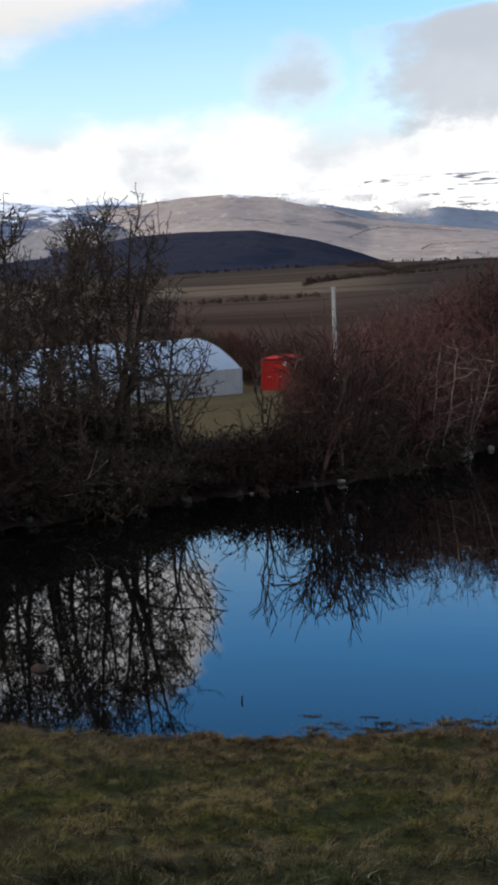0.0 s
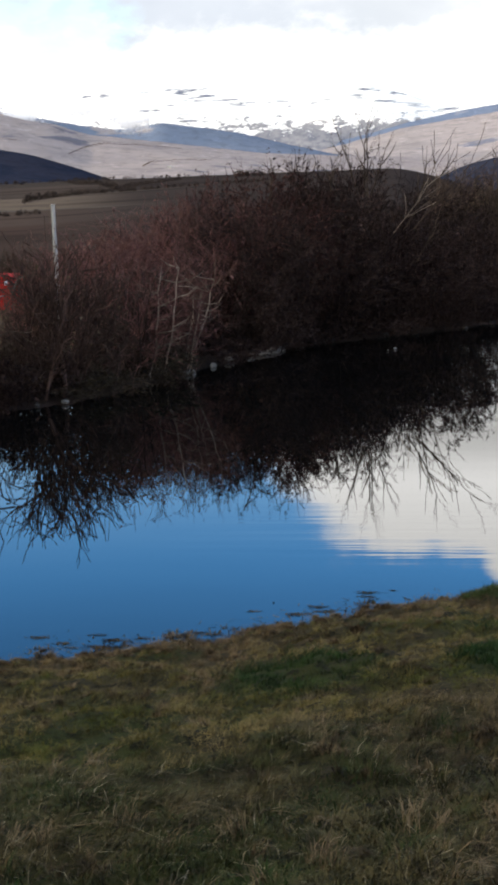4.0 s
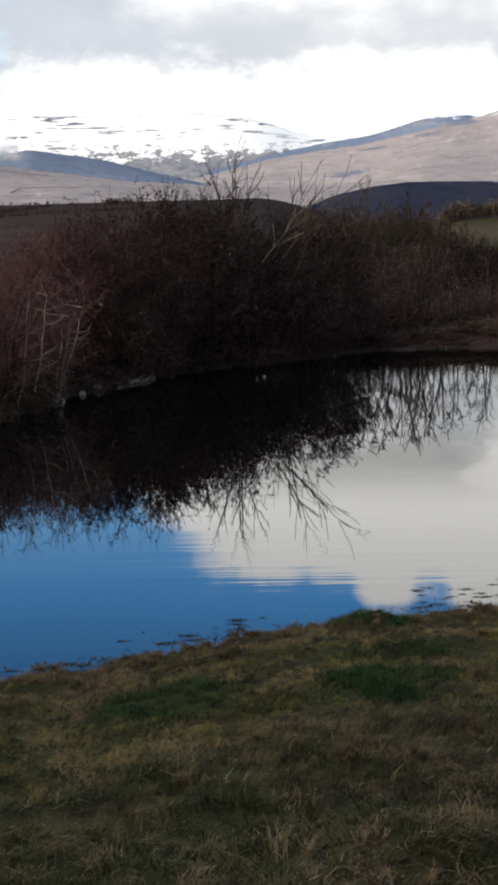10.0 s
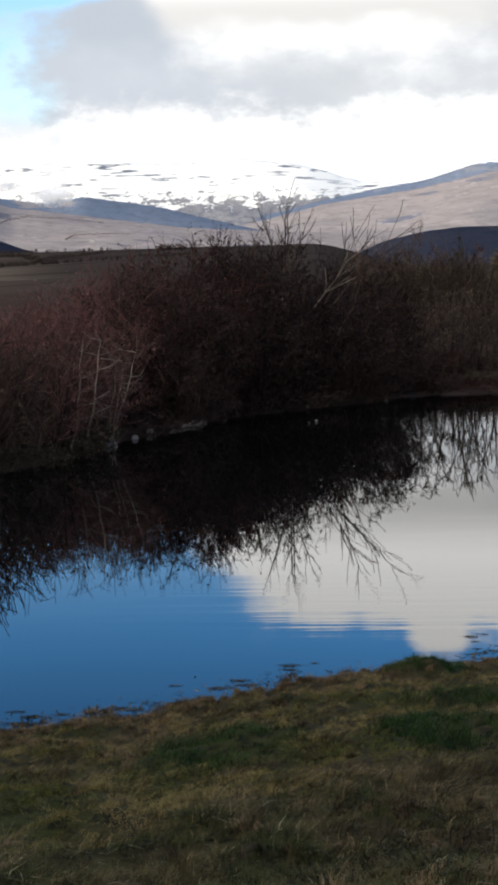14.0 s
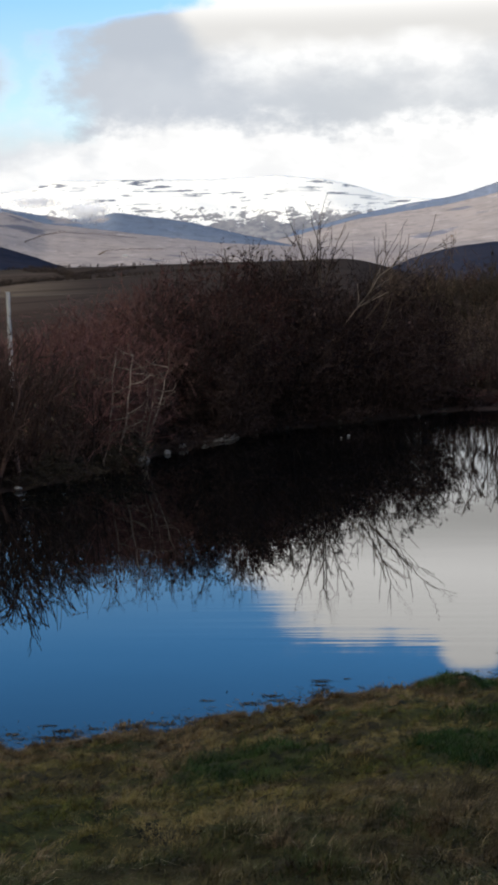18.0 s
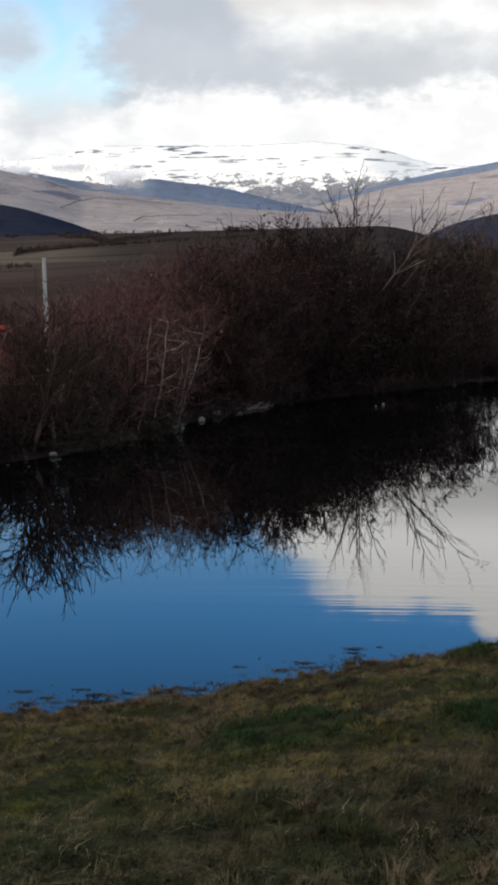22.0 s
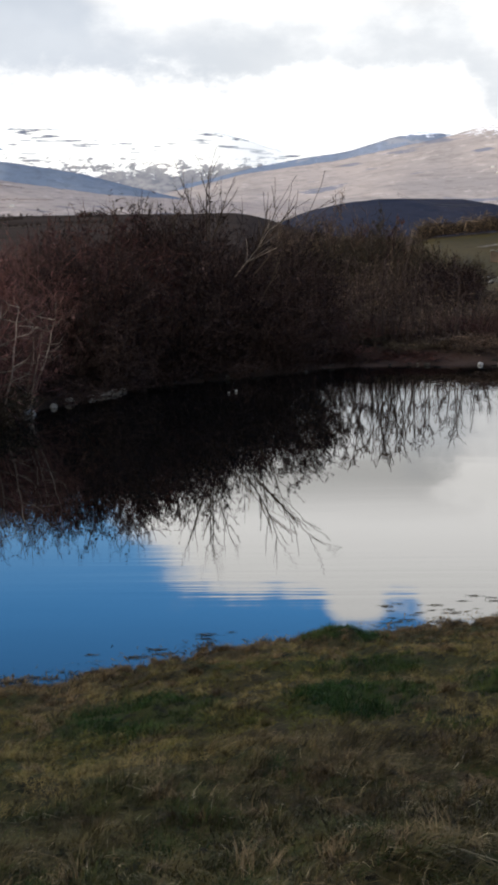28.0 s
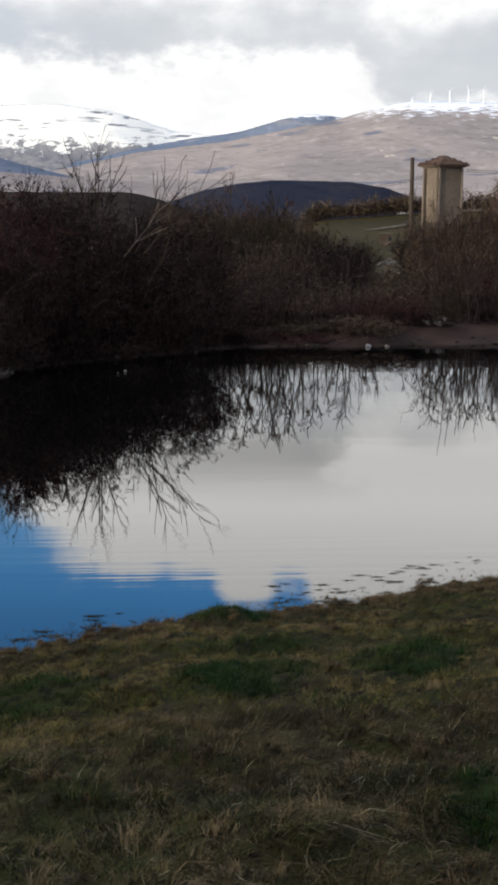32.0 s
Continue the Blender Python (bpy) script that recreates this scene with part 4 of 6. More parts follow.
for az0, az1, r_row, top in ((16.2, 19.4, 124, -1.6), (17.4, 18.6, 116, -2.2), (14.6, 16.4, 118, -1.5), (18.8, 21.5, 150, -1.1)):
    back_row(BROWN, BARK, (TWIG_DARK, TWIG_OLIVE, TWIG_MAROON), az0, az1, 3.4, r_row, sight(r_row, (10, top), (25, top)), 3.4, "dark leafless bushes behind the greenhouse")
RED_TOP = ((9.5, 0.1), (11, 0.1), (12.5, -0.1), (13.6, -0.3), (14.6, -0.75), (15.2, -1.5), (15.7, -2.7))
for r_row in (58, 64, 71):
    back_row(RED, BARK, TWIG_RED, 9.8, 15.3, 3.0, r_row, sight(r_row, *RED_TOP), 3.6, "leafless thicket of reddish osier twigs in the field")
# low scrub and the dark mass under the trees
bank_row(LOW, BARK, (TWIG_OLIVE, TWIG_DARK), 7.6, 19, 1.7, 0.6, curve((7.6, 0.6), (9, 0.9), (12, 0.95), (13.2, 0.55), (14.0, 0.5), (14.9, 1.2), (16.5, 1.6), (19, 1.6)), 1.3, "low dark scrub along the water's edge", "scrub", 0.3)
bank_row(LOW, BARK, (TWIG_OLIVE, TWIG_DARK), 19, 31, 1.7, 0.6, lambda a: 1.2, 1.3, "low dark scrub along the water's edge", "scrub", 0.3)
bank_row(LOW, BARK, (TWIG_OLIVE, TWIG_DARK, TWIG_MAROON), 16, 21, 2.4, 2.0, lambda a: 1.0, 1.3, "low brown scrub on the far bank", "scrub")
TANGLE = [thicket_meshes(61 + i, 3.6, 2.6, 2.0, 90, 1700, 5000, lean=0.6, twig_w=0.009, twig_len=0.7, leaves=5000, leaf=0.026) for i in range(2)]
bank_row(TANGLE, BARK, (TWIG_OLIVE, TWIG_DARK, TWIG_OLIVE), 20.8, 31, 2.0, 2.6, curve((20, 0.7), (22, 1.0), (24, 1.7), (31, 2.1)), 2.0, "brown bramble thicket under the bare trees")
bank_row(TANGLE, BARK, (TWIG_OLIVE, TWIG_DARK), 21.2, 31, 2.0, 0.9, curve((20, 0.5), (22.5, 0.8), (24, 1.3), (31, 1.7)), 2.0, "brown bramble thicket hanging over the water")
# brown scrub to the right, thinner, with upright stems
RIGHT_H = curve((-18, 5.2), (-14.5, 5.0), (-13, 5.0), (-12.1, 4.4), (-11.5, 1.4), (-9.9, 1.4), (-9.1, 4.4), (-6, 5.3), (-3, 5.0))
RIGHT_TOP = ((-18, 0.8), (-13.4, 0.5), (-12.2, -0.2), (-11.8, -2.3), (-9.3, -2.2), (-8.6, -1.1), (-7.8, -0.3), (-7.2, 0.4), (-6, 0.6), (-3.0, 0.9))
FAR_BROWN = [thicket_meshes(151 + i, 4.6, 3.6, 3.4, 30, 420, 1100, lean=0.5, twig_w=0.016, thick=0.022, twig_len=0.8, leaves=3400, leaf=0.036) for i in range(3)]
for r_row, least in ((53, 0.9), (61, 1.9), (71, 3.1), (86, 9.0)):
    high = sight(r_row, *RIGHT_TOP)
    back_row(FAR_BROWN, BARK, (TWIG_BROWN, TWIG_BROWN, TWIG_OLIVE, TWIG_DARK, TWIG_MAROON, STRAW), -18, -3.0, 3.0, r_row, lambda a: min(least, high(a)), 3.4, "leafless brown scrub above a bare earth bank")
bank_row(WANDS, BARK, TWIG_BROWN, -17.5, -4, 3.4, 4.2, RIGHT_H, 3.4, "thin upright leafless stems among brown scrub", "wand_bush")
bank_row(WANDS, BARK, TWIG_BROWN, -17.5, -4, 3.6, 7.0, lambda a: RIGHT_H(a) * 1.05, 3.4, "thin upright leafless stems among brown scrub", "wand_bush")
bank_row(WANDS, BARK, TWIG_BROWN, -17.5, -12, 2.4, 6.0, RIGHT_H, 3.4, "thin upright leafless stems before the tower", "wand_bush")
bank_row(LOW, BARK, TWIG_MAROON, -7.2, -3.4, 1.9, 0.9, lambda a: 0.35, 1.3, "low dark scrub along the water's edge", "scrub", 0.3)
bank_row(BROWN, BARK, (TWIG_BROWN, TWIG_OLIVE, TWIG_MAROON), -9.9, -3.4, 2.4, 4.2, lambda a: 1.15, 3.4, "waist-high brown scrub on the far bank", "scrub", 0.5)
bank_row(BROWN, BARK, (TWIG_BROWN, TWIG_OLIVE, TWIG_DARK), -17.5, -11.7, 2.4, 4.6, lambda a: 1.2, 3.4, "waist-high brown scrub on the far bank", "scrub", 0.5)
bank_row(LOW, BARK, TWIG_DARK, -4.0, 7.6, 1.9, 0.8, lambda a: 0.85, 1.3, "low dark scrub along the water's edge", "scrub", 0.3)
bank_row(LOW, BARK, (TWIG_BROWN, STRAW, TWIG_RED), -9.6, -4.0, 2.3, 2.4, lambda a: 0.25 + 0.35 * abs(math.sin(a * 3.1)), 1.3, "low brown scrub on the earth bank", "scrub", 0.5)
bank_row(LOW, BARK, (TWIG_BROWN, TWIG_DARK), -11.8, -4.0, 1.7, 4.8, lambda a: 0.6, 1.3, "low brown scrub behind the earth bank", "scrub", 0.6)
bank_row(LOW, BARK, (TWIG_BROWN, TWIG_DARK, TWIG_OLIVE), -11.6, -4.0, 1.9, 3.2, lambda a: 0.5, 1.3, "low withered weeds on the earth bank", "scrub", 0.5)
# taller, denser scrub farther back
DENSE = [thicket_meshes(161 + i, 5.6, 4.2, 3.6, 60, 1500, 4200, lean=0.45, twig_w=0.013, thick=0.022, twig_len=0.8, leaves=3000, leaf=0.028) for i in range(2)]
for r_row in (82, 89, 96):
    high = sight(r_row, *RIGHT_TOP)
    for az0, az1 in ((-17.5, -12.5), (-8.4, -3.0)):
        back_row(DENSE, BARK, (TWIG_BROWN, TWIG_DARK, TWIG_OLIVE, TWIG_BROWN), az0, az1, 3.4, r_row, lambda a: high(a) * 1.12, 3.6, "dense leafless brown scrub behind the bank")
# the bare trees at the left
TREES = [field_tree_meshes(5, 5.8, 0.11, 1, 19), field_tree_meshes(8, 5.6, 0.09, 2, 14), field_tree_meshes(17, 6.0, 0.13, 3, 12)]
for a, back, tall, i, turn in ((30.2, 2.2, 5.9, 1, 40), (28.6, 2.6, 6.1, 0, 10), (27.4, 1.8, 5.9, 1, 100), (26.4, 2.0, 6.1, 0, 200), (25.5, 3.2, 5.6, 1, 30), (24.4, 2.0, 6.2, 2, 120),
                               (23.1, 1.8, 5.9, 0, 300), (22.3, 2.4, 4.6, 1, 60), (31.6, 3.2, 6.1, 2, 250),
                               (28.0, 1.2, 4.4, 0, 210), (29.2, 1.4, 5.3, 1, 20), (25.0, 1.2, 4.2, 0, 75)):
    bare_tree(TREES[i], on_ground(a, float(shore_far(a)) + back), turn, "bare grey-brown tree with a few dry leaves", tall=tall * 0.96)
SLIM = [tree_meshes(24, 3.6, 0.055, 1, 0.5, 2, 0.10, 2), tree_meshes(26, 3.1, 0.05, 2, 0.62, 1, 0.06, 2)]
THIN = [tree_meshes(21, 2.2, 0.05, 1, 0.8, 2, depth=2), tree_meshes(22, 1.8, 0.035, 2, 0.75, 2, depth=2)]
for kinds, a, back, tall, i in ((SLIM, 20.55, 1.6, 3.9, 0), (SLIM, 17.15, 1.0, 3.3, 1), (THIN, 18.5, 2.2, 1.5, 0), (THIN, 12.6, 1.0, 2.0, 1), (THIN, 15.6, 0.9, 1.8, 1), (THIN, 10.6, 0.6, 2.4, 0)):
    bare_tree(kinds[i], on_ground(a, float(shore_far(a)) + back), a * 31, "slender bare sapling on the far bank", tall=tall)


ALDER_BARK = speckled("dark_red_brown_bark", (0.060, 0.036, 0.028), (0.085, 0.052, 0.040), coarse=3, fine=30, island=0.6)
ALDER = [tree_meshes(31, 2.5, 0.06, 4, 0.55, 2, 0.10, 2, tip=3, limb=0.016, twig=0.0095, gap=0.34), tree_meshes(33, 2.3, 0.055, 4, 0.58, 2, 0.10, 2, tip=3, limb=0.016, twig=0.0095, gap=0.34)]
for a, back, tall, i in ((14.6, 0.8, 3.5, 0), (14.05, 0.9, 3.7, 1), (13.5, 0.8, 3.3, 0), (12.7, 0.8, 2.9, 1), (11.5, 0.9, 2.7, 0), (16.3, 1.2, 1.6, 1), (9.9, 1.0, 2.9, 1)):
    bare_tree(ALDER[i], on_ground(a, float(shore_far(a)) + back), a * 77, "many-stemmed bare shrub leaning over the water", ALDER_BARK, tall, 0.8)
UPRIGHT = [upright_meshes(35, 3.6, 5), upright_meshes(36, 3.5, 4), upright_meshes(37, 3.6, 6)]
for a, back, tall, i in ((-3.6, 2.0, 3.6, 1), (-4.4, 2.6, 3.3, 0), (-5.2, 2.0, 3.9, 1), (-5.9, 3.0, 3.0, 0), (-6.6, 2.4, 3.4, 1), (-7.5, 3.0, 3.3, 0), (-8.3, 2.4, 2.4, 1), (-9.1, 2.6, 2.9, 1), (-9.9, 3.0, 2.0, 0),
                         (-11.9, 3.4, 2.6, 0), (-12.6, 3.0, 3.0, 1), (-13.4, 3.6, 3.3, 1), (-14.2, 3.0, 3.0, 0), (-15.2, 4.0, 3.6, 0)):
    bare_tree(UPRIGHT[(i + int(-a)) % 3], on_ground(a, float(shore_far(a)) + back), a * 53, "upright bare shrub rising from brown scrub", BARK, tall)


def shoot_spray(az, r, z0, seed, size, leans, label, bark=None, thick=0.027):
    """Tall bare shoots that fan out of the thicket's top, one for each lean, forking a few times."""
    rng = np.random.default_rng(seed)
    ob = holder("tall_shoots", away(az, r, z0), 0, label=label, category="branches", group="shoots above the thicket")
    for lean in leans:
        out = []
        d = np.array([lean, rng.normal(0, 0.12), 1.0])
        grow(rng, (rng.normal(0, 0.1), rng.normal(0, 0.2), 0), d / np.linalg.norm(d), size * rng.uniform(0.75, 1.0), thick, 1, out, 0.36, 0.05, 0.08, 1)
        link("shoot", seg_mesh("shoot", out, 4, 0.008), bark or SHOOT_BARK, ob)
    return ob


shoot_spray(1.25, 45.0, 4.2, 3, 2.05, (-0.3, 0.02, 0.14, 0.4), "tall bare shoots catching low sunlight")
shoot_spray(-0.9, 45.5, 4.0, 4, 1.5, (0.35, 0.75), "bare shoots with dry buds above the thicket")
shoot_spray(0.05, 42.4, 3.1, 5, 2.1, (0.70,), "leaning pale shoot at the thicket's edge", PALE_BARK, 0.017)
shoot_spray(-0.35, 42.5, 3.2, 15, 2.7, (0.55, 0.80), "leaning brown shoots at the thicket's edge")
shoot_spray(2.9, 45.0, 4.4, 6, 0.7, (-0.2, 0.1, 0.3), "short bare shoots above the thicket")
shoot_spray(-0.9, 42.8, 2.2, 8, 1.9, (0.75,), "leaning brown shoots at the thicket's edge")
shoot_spray(5.3, 44.0, 4.2, 12, 0.9, (-0.3, 0.0, 0.25), "short bare shoots above the thicket")


def pale_bush(az, back, seed, size, leans, label):
    """Long slim pale stems that rise crookedly from one foot, each leaning its own way, with short level twigs."""
    rng = np.random.default_rng(seed)
    ob = holder("pale_bush", on_ground(az, float(shore_far(az)) + back), az, label=label, category="bush", group="pale bushes")
    for lean in leans:
        n = 8
        tall = size * rng.uniform(0.85, 1.05)
        k = np.linspace(0, 1, n + 1)
        x = rng.normal(0, 0.22) + lean * tall * k + np.cumsum(rng.normal(0, 0.055, n + 1))
        pts = np.column_stack([x, rng.normal(0, 0.15) + np.cumsum(rng.normal(0, 0.05, n + 1)), tall * k - 0.1])
        r = 0.033 * (1 - 0.70 * k)
        out = [(pts[i], pts[i + 1], r[i], r[i + 1], 0) for i in range(n)]
        for i in range(2, n + 1):
            for _ in range(2):
                d = np.array([rng.normal(0, 1), rng.normal(0, 0.5), rng.uniform(-0.05, 0.5)])
                q = pts[i] + d / np.linalg.norm(d) * rng.uniform(0.18, 0.55)
                out.append((pts[i], q, 0.013, 0.008, 0))
                out.append((q, q + np.array([d[0] * 0.12, 0, 0.16]), 0.007, 0.006, 0))
        link("stem", seg_mesh("stem", out, 5, 0.006), PALE_BARK, ob)
    return ob


pale_bush(10.15, -0.1, 2, 2.9, (0.06, 0.20), "bush of pale dry stems beside reddish twigs")
pale_bush(9.3, -0.1, 3, 2.6, (0.0, 0.07), "bush of pale dry stems beside reddish twigs")
pale_bush(9.0, -0.1, 7, 2.4, (0.14, 0.36), "bush of pale dry stems beside reddish twigs")

# ---------------------------------------------------------------- container, polytunnels and poles in the left field
RED_PAINT = speckled("red_container_paint", (0.46, 0.030, 0.022), (0.37, 0.022, 0.018), (0.26, 0.03, 0.025), coarse=0.8, fine=6, rough=0.8, bump=0.1)
GREY_STEEL = speckled("galvanised_steel", (0.42, 0.43, 0.44), (0.32, 0.33, 0.34), coarse=2, fine=20, rough=0.45, bump=0.1, metal=0.7)
FILM = speckled("milky_greenhouse_film", (0.30, 0.345, 0.395), (0.27, 0.315, 0.365), (0.25, 0.29, 0.335), coarse=0.3, fine=3, rough=0.5, bump=0.05)
PANEL = speckled("pale_plastic_sheeting", (0.35, 0.345, 0.33), (0.30, 0.295, 0.28), coarse=0.7, fine=5, rough=0.5, bump=0.2)
CONCRETE = speckled("pale_concrete", (0.52, 0.50, 0.46), (0.40, 0.385, 0.355), coarse=0.8, fine=10, rough=0.9)
POLE_WOOD = speckled("tarred_pole_wood", (0.046, 0.034, 0.026), (0.068, 0.052, 0.040), coarse=1, fine=15, rough=0.9)
PLASTER = speckled("weathered_tower_plaster", (0.155, 0.122, 0.090), (0.118, 0.093, 0.070), (0.08, 0.066, 0.052), coarse=0.6, fine=4, rough=0.95, bump=0.4, distance=0.03)
BRICK_EDGE = speckled("worn_brick_red", (0.20, 0.155, 0.12), (0.15, 0.12, 0.095), coarse=1, fine=9, rough=0.9)
ROOF_TILE = speckled("old_clay_tile", (0.112, 0.070, 0.053), (0.088, 0.060, 0.047), (0.06, 0.048, 0.04), coarse=1, fine=9, rough=0.9, island=0.7)
# near-black colour stands in for the unlit inside of openings
UNLIT_GAP = speckled("unlit_opening_paint", (0.012, 0.012, 0.013), (0.02, 0.02, 0.02), coarse=1, fine=6)
WHITE_PAINT = speckled("white_enamel", (0.78, 0.79, 0.80), (0.70, 0.71, 0.72), coarse=0.1, fine=1, rough=0.4, bump=0.05)
CABLE = speckled("black_cable", (0.03, 0.03, 0.03), (0.04, 0.04, 0.04), coarse=1, fine=5)


def corrugated(bm, x0, x1, y, z0, z1, out, pitch=0.28, depth=0.04):
    """A wall of trapezoid ribs along x."""
    n = max(2, int(round((x1 - x0) / pitch)))
    xs = []
    for i in range(n):
        a = x0 + (x1 - x0) * i / n
        p = (x1 - x0) / n
        xs += [(a, 0), (a + p * 0.3, 0), (a + p * 0.5, 1), (a + p * 0.8, 1)]
    xs.append((x1, 0))
    rows = [[bm.verts.new((x, y + out * depth * k, z)) for x, k in xs] for z in (z0, z1)]
    for a in range(len(xs) - 1):
        bm.faces.new((rows[0][a], rows[0][a + 1], rows[1][a + 1], rows[1][a]))


def turned(bm, m):
    bmesh.ops.transform(bm, matrix=m, verts=bm.verts)
    return bm


def rod(bm, p, q, r, sides=8):
    v, f = tubes(np.array([p]), np.array([q]), [r], [r], sides)
    vs = [bm.verts.new(c) for c in v]
    for q4 in f:
        bm.faces.new([vs[k] for k in q4])
    bm.faces.new(vs[:sides][::-1])
    bm.faces.new(vs[sides:])
    return bm


def shipping_container(place, turn):
    ob = holder("shipping_container", place, turn, label="red corrugated steel container standing on grass", category="container")
    w, l, h = 2.3, 6.06, 2.59
    for x in (-w / 2, w / 2 - 0.14):
        for y in (0, l - 0.14):
            part("corner_post", boxed(x, x + 0.14, y, y + 0.14, 0, h, bevel=0.012), RED_PAINT, ob)
    part("roof_panel", boxed(-w / 2, w / 2, 0, l, h - 0.08, h + 0.01, bevel=0.01), RED_PAINT, ob)
    part("floor_frame", boxed(-w / 2, w / 2, 0, l, 0.02, 0.17, bevel=0.01), RED_PAINT, ob)
    for side, sgn in ((-w / 2 + 0.05, -1), (w / 2 - 0.05, 1)):
        bm = bmesh.new()
        corrugated(bm, 0.1, l - 0.1, 0, 0.16, h - 0.06, sgn)
        part("side_wall", turned(bm, Matrix.Translation((side, 0, 0)) @ Matrix.Rotation(radians(90), 4, "Z") @ Matrix.Scale(-1, 4, (0, 1, 0))), RED_PAINT, ob)
    bm = bmesh.new()
    corrugated(bm, -w / 2 + 0.1, w / 2 - 0.1, l - 0.06, 0.16, h - 0.06, 1)
    part("back_wall", bm, RED_PAINT, ob)
    for k in (-1, 1):
        bm = bmesh.new()
        corrugated(bm, 0.02, w / 2 - 0.15, 0, 0.18, h - 0.1, -1, 0.34, 0.03)
        if k < 0:
            turned(bm, Matrix.Scale(-1, 4, (1, 0, 0)))
        turned(bm, Matrix.Translation((0, 0.06, 0)))
        leaf = part("door_leaf", bm, RED_PAINT, ob)
        for x in (0.3, 0.75):
            bar = rod(bmesh.new(), (k * x, -0.01, 0.2), (k * x, -0.01, h - 0.15), 0.022)
            part("locking_bar", bar, RED_PAINT, leaf, "painted steel locking bar")
        part("handle", boxed(min(k * 0.3, k * 0.62), max(k * 0.3, k * 0.62), -0.05, -0.02, 1.1, 1.16), GREY_STEEL, leaf, "steel door handle")
    part("door_plate", boxed(0.72, 0.98, -0.025, 0.0, 2.0, 2.3, bevel=0.006), WHITE_PAINT, ob, "small white plate")
    return ob


shipping_container(on_ground(16.8, 109), 16.8 - 15)


def polytunnel(place, turn, width, wall, rise, length):
    """A greenhouse of film over steel hoops, its end wall in pale sheeting."""
    ob = holder("polytunnel", place, turn, label="long greenhouse of bluish film over hoops", category="greenhouse")
    n = 20

    def arch(k, grow_=0.0):
        a = math.pi * k / n
        return -math.cos(a) * (width / 2 + grow_), wall + math.sin(a) ** 2 * (rise + grow_)

    bm = bmesh.new()
    for y0 in np.linspace(0, length, 9)[:-1]:
        y1 = y0 + length / 8
        for k in range(n):
            (xa, za), (xb, zb) = arch(k), arch(k + 1)
            sag = 0.02
            ym = (y0 + y1) / 2
            v = [bm.verts.new(c) for c in ((xa, y0, za), (xb, y0, zb), (xb * (1 - sag / 4), ym, zb - sag), (xa * (1 - sag / 4), ym, za - sag), (xb, y1, zb), (xa, y1, za))]
            bm.faces.new((v[0], v[1], v[2], v[3]))
            bm.faces.new((v[3], v[2], v[4], v[5]))
    part("film_cover", bm, FILM, ob)
    for x in (-width / 2, width / 2):
        bays = 9
        for i in range(bays):
            y0, y1 = length * i / bays, length * (i + 1) / bays
            part("side_panel", boxed(x - 0.03, x + 0.03, y0 + 0.03, y1 - 0.03, 0, wall, bevel=0.01), PANEL, ob)
            part("side_post", boxed(x - 0.06, x + 0.06, y0 - 0.05, y0 + 0.03, 0, wall + 0.03), PANEL, ob, "white upright post")
    bm = bmesh.new()
    top = [bm.verts.new((arch(k)[0], -0.02, arch(k)[1])) for k in range(n + 1)]
    bm.faces.new(top)
    part("end_film", bm, FILM, ob, "film stretched over the arched end")
    panels = 4
    for i in range(panels):
        x0, x1 = -width / 2 + width * i / panels, -width / 2 + width * (i + 1) / panels
        part("end_panel", boxed(x0 + 0.02, x1 - 0.02, -0.08, -0.03, 0, wall - 0.02, bevel=0.01), PANEL, ob)
    for i in range(panels + 1):
        x = -width / 2 + width * i / panels
        part("end_post", boxed(x - 0.05, x + 0.05, -0.13, -0.03, 0, wall + 0.02), PANEL, ob, "white upright post")
    for y in np.linspace(0, length, 9):
        bm = bmesh.new()
        for k in range(n):
            (xa, za), (xb, zb) = arch(k, 0.03), arch(k + 1, 0.03)
            rod(bm, (xa, y, za), (xb, y, zb), 0.03, 5)
        part("hoop", bm, FILM, ob, "hoop under the film")
    part("eave_rail", boxed(-width / 2 - 0.04, width / 2 + 0.04, -0.12, -0.02, wall - 0.03, wall + 0.05), GREY_STEEL, ob)
    return ob


corner = on_ground(18.25, 107)
inward = Matrix.Rotation(radians(143), 3, "Z") @ Vector((6.75, 0, 0))
polytunnel(corner + inward, 143, 13.5, 2.05, 2.25, 30)


def round_pole(name, place, height, r0, r1, mat, label, arm=None, lean=0.0):
    ob = holder(name, place, 0, label=label, category="pole")
    v, f = tubes(np.array([(0, 0, -0.3)]), np.array([(lean, 0, height)]), [r0], [r1], 10)
    link("shaft", fast_mesh("shaft", v, f, True), mat, ob)
    part("cap", turned(boxed(-r1, r1, -r1, r1, 0, 0.04, bevel=0.01), Matrix.Translation((lean, 0, height))), mat, ob)
    if arm:
        part("crossarm", boxed(-arm / 2 + lean, arm / 2 + lean, -0.05, 0.05, height - 0.5, height - 0.4, bevel=0.01), mat, ob)
        for x in (-arm / 2 + 0.08, 0, arm / 2 - 0.08):
            part("insulator", rod(bmesh.new(), (x + lean, 0, height - 0.4), (x + lean, 0, height - 0.22), 0.04, 8), WHITE_PAINT, ob, "white porcelain insulator")
    return ob


round_pole("utility_pole", on_ground(14.24, 54), 54 * math.tan(radians(-0.33)) + EYE_Z - on_ground(14.24, 54).z, 0.094, 0.074, CONCRETE, "pale concrete pole rising out of reddish scrub")
round_pole("fence_post", on_ground(14.63, 120), 120 * math.tan(radians(-0.72)) + EYE_Z - on_ground(14.63, 120).z, 0.035, 0.03, POLE_WOOD, "thin grey pole standing in the field")

